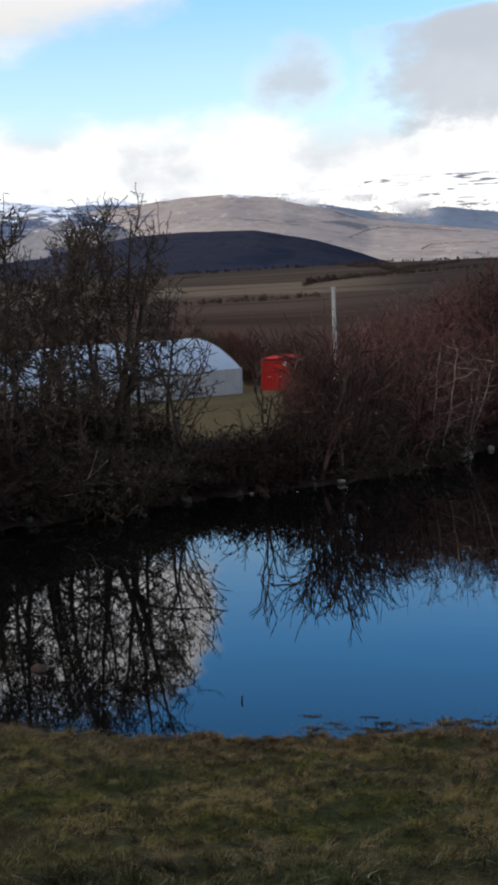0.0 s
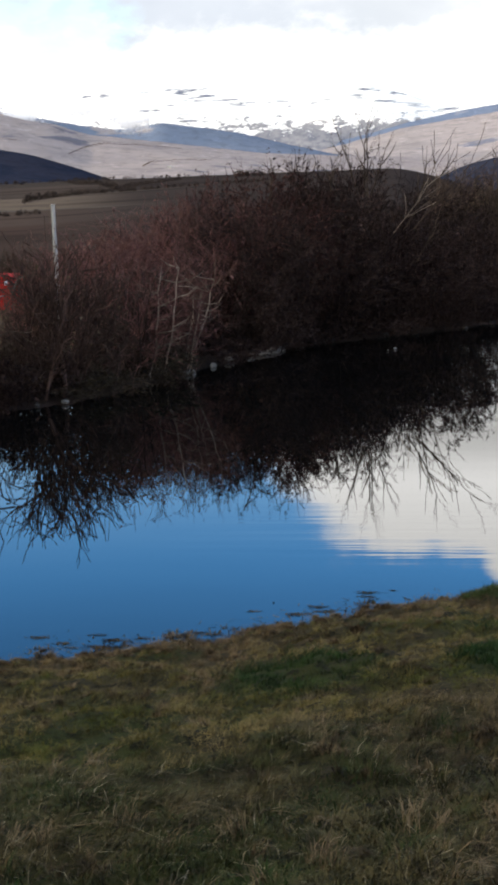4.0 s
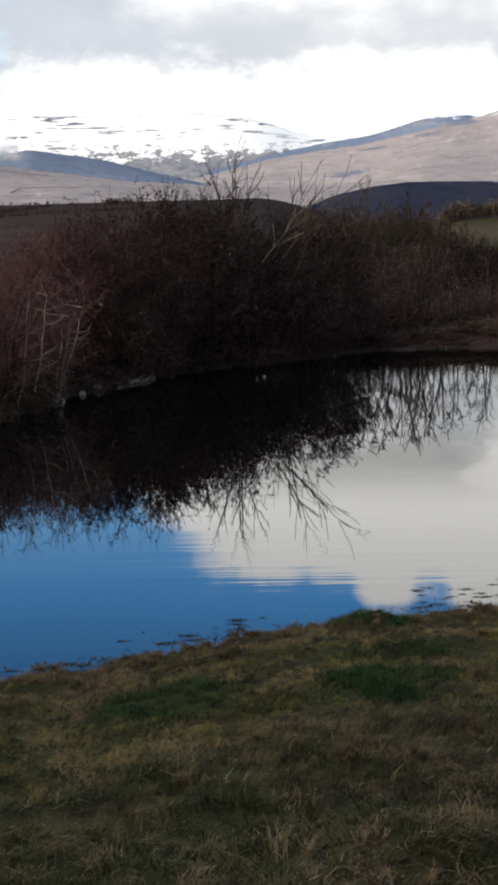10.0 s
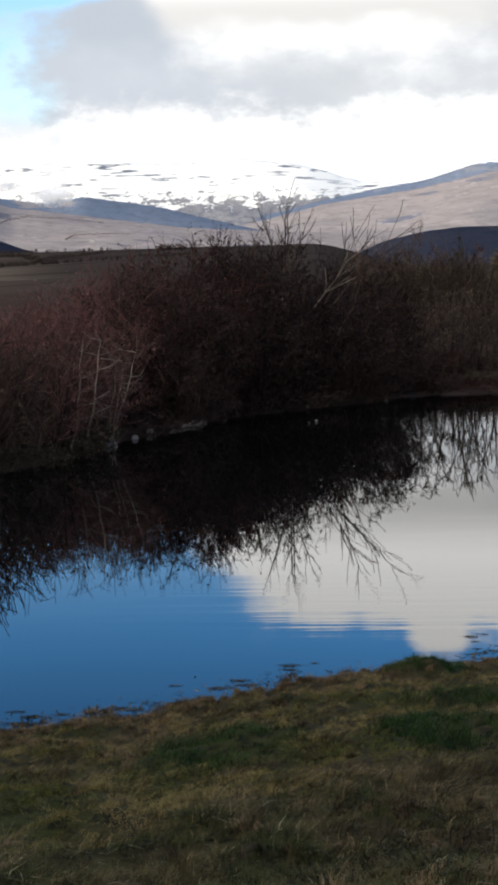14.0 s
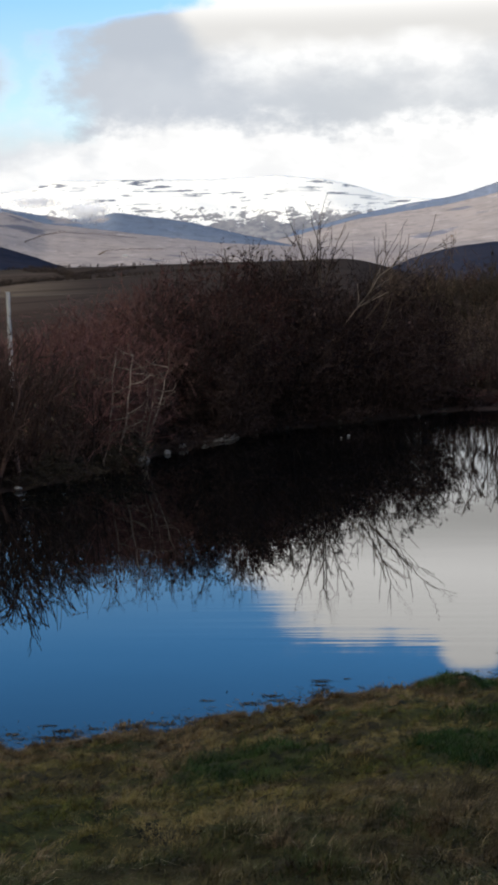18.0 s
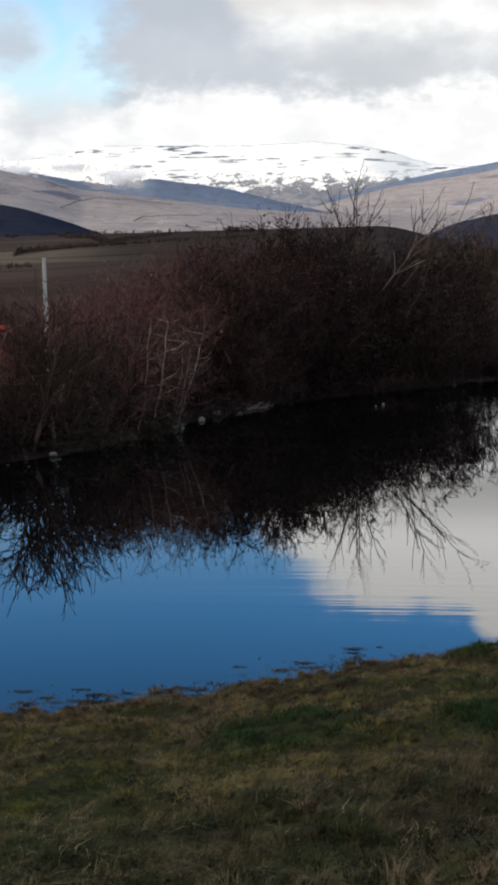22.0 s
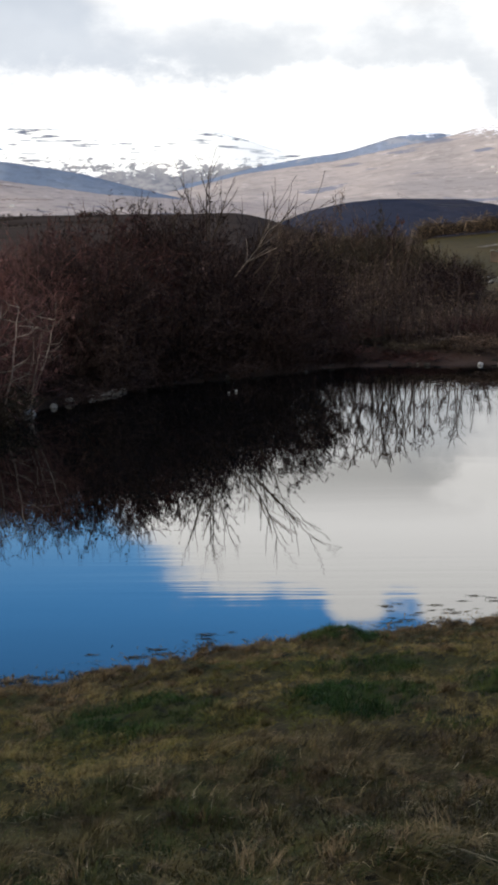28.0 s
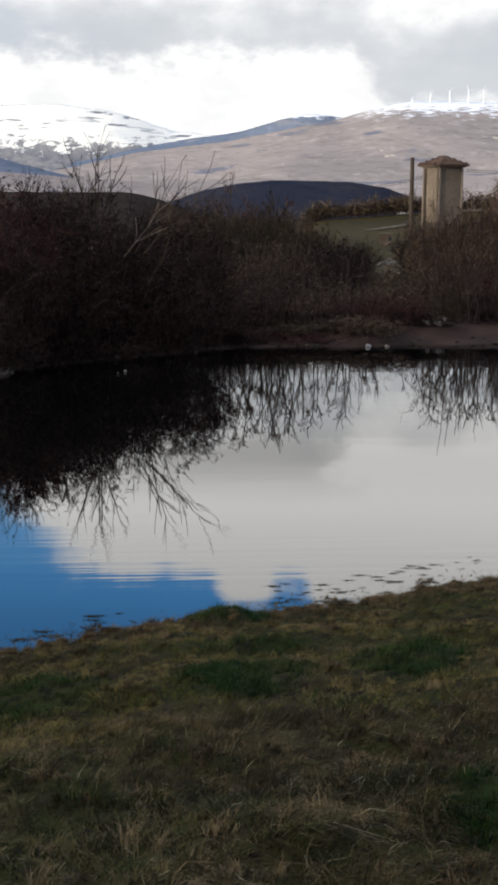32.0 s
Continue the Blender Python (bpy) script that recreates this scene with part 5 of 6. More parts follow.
# ---------------------------------------------------------------- brick tower, its poles and wires
def transformer_tower(place, turn, w, h):
    ob = holder("transformer_tower", place, turn, label="plastered square tower with a hipped clay-tile roof", category="tower")
    k = w / 2
    for spans in ((-k, k, -k, -k + 0.25), (-k, k, k - 0.25, k), (-k, -k + 0.25, -k + 0.25, k - 0.25), (k - 0.25, k, -k + 0.25, k - 0.25)):
        part("wall", boxed(*spans, -0.4, h), PLASTER, ob)
    for x in (-k, k):
        for y in (-k, k):
            part("corner_pier", boxed(x - 0.07, x + 0.07, y - 0.07, y + 0.07, -0.4, h - 0.05, bevel=0.02), BRICK_EDGE, ob, "worn brick corner")
    part("cornice", boxed(-k - 0.2, k + 0.2, -k - 0.2, k + 0.2, h - 0.02, h + 0.12, bevel=0.02), BRICK_EDGE, ob)
    e, rise = k + 0.36, 0.62
    roof = part("roof", bmesh_roof(e, h + 0.12, rise), ROOF_TILE, ob)
    tile = bpy.data.meshes.new("roof_tile")
    bm = bmesh.new()
    ring = []
    for y, lift in ((0.0, 0.0), (0.36, 0.03)):
        ring.append([bm.verts.new((0.12 * math.cos(math.pi * i / 4) * -1, y, 0.02 + lift * 0 + 0.07 * math.sin(math.pi * i / 4))) for i in range(5)])
    for i in range(4):
        bm.faces.new((ring[0][i], ring[0][i + 1], ring[1][i + 1], ring[1][i]))
    bm.to_mesh(tile)
    bm.free()
    tile.materials.append(ROOF_TILE)
    part("roof_cap", turned(boxed(-0.16, 0.16, -0.16, 0.16, 0, 0.1, bevel=0.04), Matrix.Translation((0, 0, h + 0.08 + rise))), ROOF_TILE, roof)
    slope = math.atan2(rise, e)
    run = math.hypot(rise, e)
    rr = random.Random(3)
    for face in range(4):
        turn_ = Matrix.Rotation(math.pi / 2 * face, 4, "Z")
        for row in range(6):
            y = row * 0.33
            half = e * (1 - y / run)
            if half < 0.22:
                break
            n = max(1, int(half * 2 / 0.27))
            for c in range(n):
                x = -half + (c + 0.5) * 2 * half / n
                m = turn_ @ Matrix.Translation((0, -e, h + 0.12)) @ Matrix.Rotation(slope, 4, "X") @ Matrix.Translation((x, y - 0.03, 0.01 * rr.random())) @ Matrix.Rotation(rr.gauss(0, 0.03), 4, "Z")
                t = new("roof_tile", tile)
                t.parent = roof
                t.matrix_basis = m
    return ob


def bmesh_roof(e, z, rise):
    bm = bmesh.new()
    base = [bm.verts.new(c) for c in ((-e, -e, z), (e, -e, z), (e, e, z), (-e, e, z))]
    low_ = [bm.verts.new((v.co.x, v.co.y, z - 0.06)) for v in base]
    top = bm.verts.new((0, 0, z + rise))
    for i in range(4):
        bm.faces.new((base[i], base[(i + 1) % 4], top))
        bm.faces.new((low_[i], low_[(i + 1) % 4], base[(i + 1) % 4], base[i]))
    bm.faces.new(low_[::-1])
    return bm


TOWER = on_ground(-12.92, 137)
TOWER_H = 137 * math.tan(radians(1.84)) + EYE_Z - TOWER.z
transformer_tower(TOWER, -12.92 + 35, 1.9, TOWER_H / 1.4).scale = (1.4, 1.4, 1.4)
POLE = on_ground(-11.66, 133)
round_pole("wooden_pole", POLE, 133 * math.tan(radians(2.2)) + EYE_Z - POLE.z, 0.23, 0.19, POLE_WOOD, "dark wooden power pole beside the tower")
SIDE_POLE = on_ground(-12.2, 132)
round_pole("wooden_pole", SIDE_POLE, 132 * math.tan(radians(1.75)) + EYE_Z - SIDE_POLE.z, 0.16, 0.13, POLE_WOOD, "thin wooden pole close to the tower")


def sagging_wire(p, q, sag, label):
    ob = holder("power_cable", p, 0, label=label, category="cable", group="cables at the tower")
    p, q = np.array(p), np.array(q)
    t = np.linspace(0, 1, 15)[:, None]
    pts = (q - p) * t + np.array([0, 0, -4 * sag]) * t * (1 - t)
    v, f = tubes(pts[:-1], pts[1:], np.full(14, 0.022), np.full(14, 0.022), 4)
    link("strand", fast_mesh("strand", v, f), CABLE, ob)
    return ob


head = TOWER + Vector((1.26, -1.96, TOWER_H - 0.42))
for d in (0.0, 0.35):
    sagging_wire(head + Vector((0.5, 0, d * 0.5)), away(-19, 147, 9.4 + d), 0.5, "black cable running off from the tower")
    sagging_wire(head + Vector((-1.4, 0, d * 0.5)), away(-6.5, 240, 10.5 + d), 2.0, "black cable sagging across the fields")

# a low house behind the scrub at the right
def low_house(place, turn):
    ob = holder("low_house", place, turn, label="low house with a brown tiled gable roof", category="house")
    part("wall", boxed(-4, 4, -2.6, 2.6, -0.3, 2.4), PLASTER, ob)
    for sgn in (-1, 1):
        bm = bmesh.new()
        v = [bm.verts.new(c) for c in ((-4.4, sgn * 3.1, 2.2), (4.4, sgn * 3.1, 2.2), (4.4, 0, 4.0), (-4.4, 0, 4.0))]
        bm.faces.new(v)
        bmesh.ops.solidify(bm, geom=bm.faces[:], thickness=0.12)
        part("roof_slope", bm, ROOF_TILE, ob)
    for x in (-3.99, 3.99):
        bm = bmesh.new()
        bm.faces.new([bm.verts.new(c) for c in ((x, -2.6, 2.4), (x, 2.6, 2.4), (x, 0, 3.9))])
        bmesh.ops.solidify(bm, geom=bm.faces[:], thickness=0.1)
        part("gable", bm, PLASTER, ob)
    for x in (-2, 1.4):
        part("window", boxed(x - 0.5, x + 0.5, -2.63, -2.55, 0.9, 1.9), UNLIT_GAP, ob, "dark window")
    return ob


HOUSE = away(-16.6, 150)
HOUSE.z = EYE_Z + 150 * math.tan(radians(0.5)) - 4.0
low_house(HOUSE, -16 + 8)

# wind turbines along the far crest
def wind_turbine(az, foot, tip, turn):
    r = 3820
    base = away(az, r, EYE_Z + r * math.tan(radians(foot)))
    size = r * (math.tan(radians(tip)) - math.tan(radians(foot)))
    ob = holder("wind_turbine", base, az, label="white wind turbine on the snowy crest", category="wind turbine", group="turbines on the crest")
    v, f = tubes(np.array([(0, 0, -8)]), np.array([(0, 0, size)]), [2.2], [1.5], 10)
    link("mast", fast_mesh("mast", v, f, True), WHITE_PAINT, ob)
    part("nacelle", boxed(-1.3, 1.3, -3.4, 3.0, size - 1.2, size + 1.3, bevel=0.4), WHITE_PAINT, ob)
    for k in range(3):
        a = radians(turn + 120 * k)
        v, f = tubes(np.array([(0, -4, size)]), np.array([(math.sin(a) * size * 0.42, -4, size + math.cos(a) * size * 0.42)]), [0.6], [0.25], 6)
        link("blade", fast_mesh("blade", v, f, True), WHITE_PAINT, ob)
    return ob


for i, (a, lo, hi) in enumerate(((-12.34, 4.42, 4.76), (-13.12, 4.4, 4.9), (-13.87, 4.38, 4.9), (-14.48, 4.38, 4.9), (-15.3, 4.35, 4.85), (-11.6, 4.43, 4.62))):
    wind_turbine(a, lo, hi, 20 + i * 37)
wind_turbine(-9.7, 2.55, 2.86, 5)

# ---------------------------------------------------------------- stones, litter and dead wood on the banks
def stone_mesh(seed, flat_=0.6):
    rng = np.random.default_rng(seed)
    bm = bmesh.new()
    bmesh.ops.create_icosphere(bm, subdivisions=2, radius=0.5)
    w = rng.normal(0, 1, (6, 3))
    w /= np.linalg.norm(w, axis=1)[:, None]
    for v in bm.verts:
        c = np.array(v.co)
        k = min(1.0, *(0.36 / max(1e-3, float(c @ u)) if c @ u > 0.36 else 1.0 for u in w))
        v.co = Vector(c * (k + rng.uniform(-0.03, 0.03))) * 1.0
        v.co.z *= flat_
    me = bpy.data.meshes.new("stone")
    bm.to_mesh(me)
    bm.free()
    return me


STONES = [stone_mesh(i, 0.55 + 0.06 * i) for i in range(5)]
PALE_STONES = [m.copy() for m in STONES]
WHITE_STONES = [m.copy() for m in STONES]
WHITE_ROCK = speckled("whitewashed_rubble", (0.46, 0.44, 0.41), (0.30, 0.285, 0.26), coarse=3, fine=18, bump=0.6)
for m in WHITE_STONES:
    m.materials.append(WHITE_ROCK)
for m in STONES:
    m.materials.append(DARK_ROCK)
for m in PALE_STONES:
    m.materials.append(ROCK)


def stone(az, r, size, pale, label, name="stone", z=None, group="stones on the far shore"):
    p = on_ground(az, r, 0.0)
    p.z = max(p.z, -0.02) + size * 0.12 if z is None else z
    me = (WHITE_STONES if pale == "white" else PALE_STONES if pale else STONES)[rnd.randrange(5)]
    ob = tagged(new(name, me), label, "stone", group)
    ob.matrix_basis = Matrix.Translation(p) @ Matrix.Rotation(rnd.uniform(0, 6.28), 4, "Z") @ Matrix.Diagonal((size * rnd.uniform(0.8, 1.4), size * rnd.uniform(0.7, 1.1), size, 1))
    return ob


a = -17.0
while a < 30:
    for _ in range(rnd.choice((0, 1, 1, 2))):
        stone(a + rnd.uniform(-0.3, 0.3), float(shore_far(a)) + rnd.uniform(-0.2, 0.7), rnd.uniform(0.10, 0.28), rnd.random() < 0.10, "rough grey stone at the water's edge")
    a += rnd.uniform(0.5, 1.2)
for az_, back, size in ((14.14, -0.05, 0.22), (8.9, -0.35, 0.42), (7.9, -0.3, 0.3), (5.8, -0.35, 0.40), (5.3, -0.3, 0.42), (6.3, -0.35, 0.32), (5.0, -0.3, 0.34), (6.05, -0.2, 0.3), (5.55, -0.4, 0.3), (-8.46, 3.0, 0.42), (7.2, 0.0, 0.36), (-7.9, 2.6, 0.3), (4.2, 0.3, 0.4)):
    stone(az_, float(shore_far(az_)) + back, size, True, "pale limestone block on the far shore")
for az_, r_, size in ((-9.99, 46.2, 0.24), (-10.8, 46.3, 0.19), (0.22, 38.4, 0.11), (0.52, 38.0, 0.06)):
    white_stone = stone(az_, r_, size, True, "white stone showing above the water", z=0.03)
    if size > 0.2:
        white_stone.data = white_stone.data.copy()
        white_stone.data.materials[0] = WHITE_ROCK
for az_, r_, size, up in ((-11.54, 52.6, 0.26, 0.15), (-12.02, 51.4, 0.34, 0.12), (-12.2, 51.2, 0.24, 0.0), (-12.33, 50.6, 0.20, 0.02), (-12.47, 50.2, 0.30, 0.0), (-12.74, 51.0, 0.22, 0.1), (-12.9, 50.3, 0.36, 0.02), (-13.14, 50.8, 0.26, 0.05)):
    block = stone(az_, r_, size, "white", "broken white block dumped on the bank")
    block.matrix_basis = Matrix.Translation((0, 0, up)) @ block.matrix_basis @ Matrix.Rotation(0.7, 4, "X") @ Matrix.Diagonal((0.7, 1.0, 1.5, 1))
for i in range(26):
    az_ = rnd.uniform(-11.6, -8.9)
    stone(az_, 92 + rnd.uniform(-5, 6), rnd.uniform(0.2, 0.42), rnd.choice((True, "white")), "pale rubble lying in rough grass", z=EYE_Z - 92 * math.tan(radians(2.05 + rnd.uniform(-0.1, 0.12))), group="rubble by the scrub")


def field_hut(place, turn):
    """A small shed, its roof two pale sheets laid side by side, bent by their own weight."""
    ob = holder("field_hut", place, turn, label="small weathered shed under two pale roof sheets", category="hut")
    part("body", boxed(-0.75, 0.75, -0.6, 0.6, -0.4, 1.25, bevel=0.02), POLE_WOOD, ob)
    part("doorway", boxed(0.42, 0.68, -0.63, -0.59, -0.1, 1.0), UNLIT_GAP, ob, "narrow doorway, a dark painted sheet")
    for x in (-0.42, 0.42):
        bm = bmesh.new()
        rows = [[bm.verts.new((x + u * 0.40, v, 1.27 + 0.13 * (1 - u * u))) for v in (-0.75, 0.75)] for u in (-1, -0.5, 0, 0.5, 1)]
        for p, q in zip(rows, rows[1:]):
            bm.faces.new((p[0], q[0], q[1], p[1]))
        bmesh.ops.solidify(bm, geom=bm.faces[:], thickness=0.04)
        part("roof_sheet", bm, WHITE_ROCK, ob, "pale bent roof sheet")
    return ob


field_hut(on_hill(MEADOW_FACE, -10.62, -1.36), -10)


def dead_branch(az, r, z, length, turn, seed, label, mat=None):
    rng = np.random.default_rng(seed)
    out = []
    grow(rng, (0, 0, 0), (1, 0, 0.06), length * 0.6, 0.02, 1, out, 0.6, 0.02, 0.16, 1)
    ob = holder("dead_branch", away(az, r, z), turn, label=label, category="branch", group="dead branches")
    link("wood", seg_mesh("wood", out, 5, 0.008), mat or PALE_BARK, ob)
    return ob


dead_branch(28.4, 27.2, 0.35, 2.2, 15, 1, "pale dead branch lying on the bank")
dead_branch(24.2, 28.2, 0.75, 1.0, 160, 2, "pale forked branch sticking out of the bank")
dead_branch(26.5, 27.4, 0.4, 1.6, 10, 4, "pale dead branch lying on the bank")
stick = holder("stick", away(18.75, 4.5 / math.tan(radians(17.2)), -0.1), 0, label="dark stick standing in shallow water", category="stick")
v, f = tubes(np.array([(0, 0, 0)]), np.array([(0.01, 0.01, 0.16)]), [0.012], [0.009], 6)
link("shaft", fast_mesh("shaft", v, f, True), POLE_WOOD, stick)
hump = stone(27.2, 16.3, 0.32, False, "brown clod of earth rising out of shallow water", "earth_clod", z=-0.03)
hump.data = hump.data.copy()
hump.data.materials[0] = CLAY
for v in hump.data.vertices:
    k = max(0.0, v.co.z)
    v.co = (v.co.x * (1.25 - 1.6 * k), v.co.y * (0.8 - 1.2 * k), v.co.z * 1.35)

# ---------------------------------------------------------------- distant hedges
def tree_belt(name, spots, size, seed, mat, label, n=36, thick=0.055):
    """Many small bare crowns in one belt, too far off to pick apart."""
    rng = np.random.default_rng(seed)
    vs, fs, off = [], [], 0
    for spot in spots:
        p = np.array(spot if len(spot) == 3 else on_ground(*spot, 0.3))
        h = size * rng.uniform(0.6, 1.3)
        d = rng.normal(0, 1, (n, 3))
        d /= np.linalg.norm(d, axis=1)[:, None]
        c = p + np.array([0, 0, h * 0.55]) + d * (rng.uniform(0.1, 1, (n, 1)) ** 0.5) * np.array([h * 0.5, h * 0.5, h * 0.5])
        e = c + rng.normal(0, 1, (n, 3)) * h * 0.16 + np.array([0, 0, h * 0.05])
        v, f = tubes(c, e, np.full(n, h * thick), np.full(n, h * thick * 0.36), 3)
        vs.append(v)
        fs.append(f + off)
        off += len(v)
    me = fast_mesh(name, np.concatenate(vs), np.concatenate(fs), True)
    me.materials.append(mat)
    return tagged(new(name, me), label, "trees", kind="stuff")


rg = np.random.default_rng(4)
tree_belt("far_hedge", [(rg.uniform(8.5, 23), 1150 + rg.uniform(-40, 30)) for _ in range(150)], 2.6, 1, FAR_TREES, "dark hedge along the crest of the fields")
tree_belt("far_hedge", [(13.6 - 0.02 * (k * 1.0) - 1.2 * k / 40, 1080 - k * 11) for k in range(40)], 3.2, 2, FAR_TREES, "dark hedge running down a fold in the fields")
tree_belt("far_hedge", [(rg.uniform(14.8, 24.5), 345 + rg.uniform(-4, 4)) for _ in range(90)], 1.3, 6, FAR_TREES, "low dark hedge between two fields")
tree_belt("far_hedge", [(9.0 + 6.5 * k / 110, 820 - 3.4 * k + rg.uniform(-5, 5)) for k in range(110)], 2.2, 7, FAR_TREES, "dark hedge slanting over the fields")
tree_belt("far_hedge", [(rg.uniform(5.5, 13.5), 560 + rg.uniform(-6, 6)) for _ in range(90)], 1.6, 8, FAR_TREES, "low dark hedge between two fields")


def hill_line(face, pairs, count):
    """Places along a line over a hill's face, given as (az, elevation) corners."""
    t = np.linspace(0, len(pairs) - 1, count)
    k = np.arange(len(pairs))
    return [on_hill(face, a, e) for a, e in zip(np.interp(t, k, [p[0] for p in pairs]), np.interp(t, k, [p[1] for p in pairs]))]


tree_belt("far_hedge", hill_line(FOOT_FACE, ((13.5, 1.72), (12.8, 1.98), (12.0, 2.1), (10.5, 1.98), (8.9, 1.78)), 150), 2.0, 21, TWIG_BROWN, "dark hedge curving over the foothills")
tree_belt("far_hedge", hill_line(FOOT_FACE, ((10.5, 1.12), (10.2, 1.28), (9.0, 1.34), (7.7, 1.30)), 90), 2.0, 22, TWIG_BROWN, "dark hedge curving over the foothills")
tree_belt("far_hedge", hill_line(FOOT_FACE, ((20.6, 2.55), (19.0, 2.75), (17.4, 2.6), (15.6, 2.3)), 70), 2.0, 23, TWIG_BROWN, "dark hedge curving over the foothills")
CREST = ((-7.4, -0.42), (-9.6, -0.22), (-11.6, -0.06), (-14.0, 0.06), (-17.5, 0.16))
tree_belt("tree_belt", hill_line(MEADOW_FACE, CREST, 120), 1.9, 3, FAR_TREES, "belt of bare brown trees behind the meadow", 110, 0.022)
tree_belt("tree_belt", hill_line(MEADOW_FACE, CREST, 60), 2.6, 31, STRAW, "belt of tawny bare trees behind the meadow", 80, 0.018)
tree_belt("far_trees", [(rg.normal(6.1, 0.35), 905 + rg.uniform(-8, 8)) for _ in range(16)], 4.6, 24, FAR_TREES, "small bare trees on the crest of the fields")


def far_barn(place, turn, wide, label):
    ob = holder("far_barn", place, turn, label=label, category="barn", group="barns on the mountain")
    part("wall", boxed(-wide / 2, wide / 2, -4, 4, -4, 2.6), CONCRETE, ob)
    bm = bmesh.new()
    for sgn in (-1, 1):
        bm.faces.new([bm.verts.new(c) for c in ((-wide / 2 - 0.4, sgn * 4.6, 2.4), (wide / 2 + 0.4, sgn * 4.6, 2.4), (wide / 2 + 0.4, 0, 4.2), (-wide / 2 - 0.4, 0, 4.2))])
    bmesh.ops.solidify(bm, geom=bm.faces[:], thickness=0.3)
    part("roof", bm, CONCRETE, ob)
    return ob


for a, e, wide in ((-10.62, 2.24, 9), (-10.85, 2.26, 12), (-10.4, 2.5, 8), (-15.0, 3.0, 14), (9.4, 1.05, 8)):
    far_barn(on_hill(BALD_FACE if a < 0 else FOOT_FACE, a, e), a, wide, "white barn far up on the dry slope")


farmhouse = far_barn(on_ground(-11.35, 420), 9, 7, "pale farmhouse behind a belt of bare trees")
farmhouse.scale = (0.42, 0.5, 1.75)


def low_cloud(az, el, r, wide, high, seed):
    """A wisp of cloud that clings to the mountains: a bulging sheet, ragged and thin at its rim."""
    mat, n, s = material("low_cloud", 1.0, gloss=0.0)
    s.inputs["Base Color"].default_value = (0.66, 0.67, 0.69, 1)
    p = n.place()
    sp = n.add("ShaderNodeSeparateXYZ")
    n.t.links.new(p, sp.inputs[0])
    u, w = n.math("DIVIDE", sp.outputs[0], wide / 2), n.math("DIVIDE", sp.outputs[2], high / 2)
    rim = n.math("SUBTRACT", 1.0, n.math("SQRT", n.math("ADD", n.math("MULTIPLY", u, u), n.math("MULTIPLY", w, w))))
    mottle = n.math("SUBTRACT", n.noise(p, 5.0 / high + seed * 0.0001, 6, 0.6), 0.5)
    dense = n.ramp01(n.math("ADD", rim, n.math("MULTIPLY", mottle, 1.3)), 0.12, 0.85)
    n.put(s.inputs["Alpha"], n.math("MULTIPLY", dense, 0.9))
    na, nb = 24, 12
    A, B = np.meshgrid(np.linspace(-1, 1, na), np.linspace(-1, 1, nb), indexing="ij")
    depth = -0.25 * high * (1 - A ** 2) * (1 - B ** 2) + 0.05 * high * wave(A * 4, B * 4, seed)
    verts = np.stack([A * wide / 2, depth, B * high / 2], -1).reshape(-1, 3)
    i, j = np.meshgrid(np.arange(na - 1), np.arange(nb - 1), indexing="ij")
    me = fast_mesh("low_cloud", verts, np.stack([i * nb + j, (i + 1) * nb + j, (i + 1) * nb + j + 1, i * nb + j + 1], -1).reshape(-1, 4), True)
    me.materials.append(mat)
    ob = tagged(new("low_cloud", me), "thin white cloud clinging to the mountain", "cloud", kind="structure")
    ob.matrix_basis = Matrix.Translation(away(az, r, EYE_Z + r * math.tan(radians(el)))) @ Matrix.Rotation(radians(az), 4, "Z")


low_cloud(10.95, 2.9, 2750, 150, 68, 1)
low_cloud(15.6, 3.15, 2690, 190, 64, 2)
low_cloud(13.0, 3.35, 2840, 150, 40, 3)


# ---------------------------------------------------------------- grass of the near slope
def grass_material(name, green, mid, straw, scale=0.5, dry=0.5):
    mat, n, s = material(name, 0.7)
    patch = n.noise(n.world_place(), scale, 4, 0.6)
    g = n.add("ShaderNodeNewGeometry")
    k = n.math("ADD", n.math("MULTIPLY", g.outputs["Random Per Island"], 0.5), n.math("ADD", n.math("MULTIPLY", patch, 3.0), -0.75))
    col = n.mix(n.ramp01(k, dry + 0.15, dry + 0.45), green, mid)
    col = n.mix(n.ramp01(k, dry + 0.45, dry + 0.75), col, straw)
    # patches of much darker colour stand in for shade between clumps
    clump_shade = n.noise(n.world_place(), 5.5, 3, 0.6)
    col = n.mix(n.math("MULTIPLY", n.ramp01(clump_shade, 0.48, 0.58), 0.80), col, tuple(v * 0.28 for v in mid))
    n.put(s.inputs["Base Color"], col)
    return mat


SWARD = grass_material("mixed_winter_grass", (0.066, 0.070, 0.012), (0.126, 0.103, 0.025), (0.202, 0.146, 0.054), 1.1, 0.44)
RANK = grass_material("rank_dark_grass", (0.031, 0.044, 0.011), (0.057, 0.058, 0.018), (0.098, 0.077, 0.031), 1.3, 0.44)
BLEACHED = grass_material("bleached_straw", (0.150, 0.118, 0.062), (0.210, 0.165, 0.092), (0.300, 0.245, 0.150), 2.0, 0.30)
LUSH = grass_material("lush_green_grass", (0.018, 0.041, 0.009), (0.028, 0.051, 0.011), (0.052, 0.063, 0.017), 1.0, 0.62)
DRY = grass_material("long_dead_grass", (0.034, 0.026, 0.010), (0.053, 0.041, 0.016), (0.098, 0.074, 0.033), 0.8, 0.42)
DEAD = grass_material("pale_dead_grass", (0.052, 0.034, 0.016), (0.094, 0.063, 0.030), (0.190, 0.132, 0.068), 0.8, 0.44)
WET_WEED = grass_material("dark_wet_weed", (0.020, 0.015, 0.007), (0.038, 0.027, 0.012), (0.060, 0.044, 0.020), 1.2, 0.42)
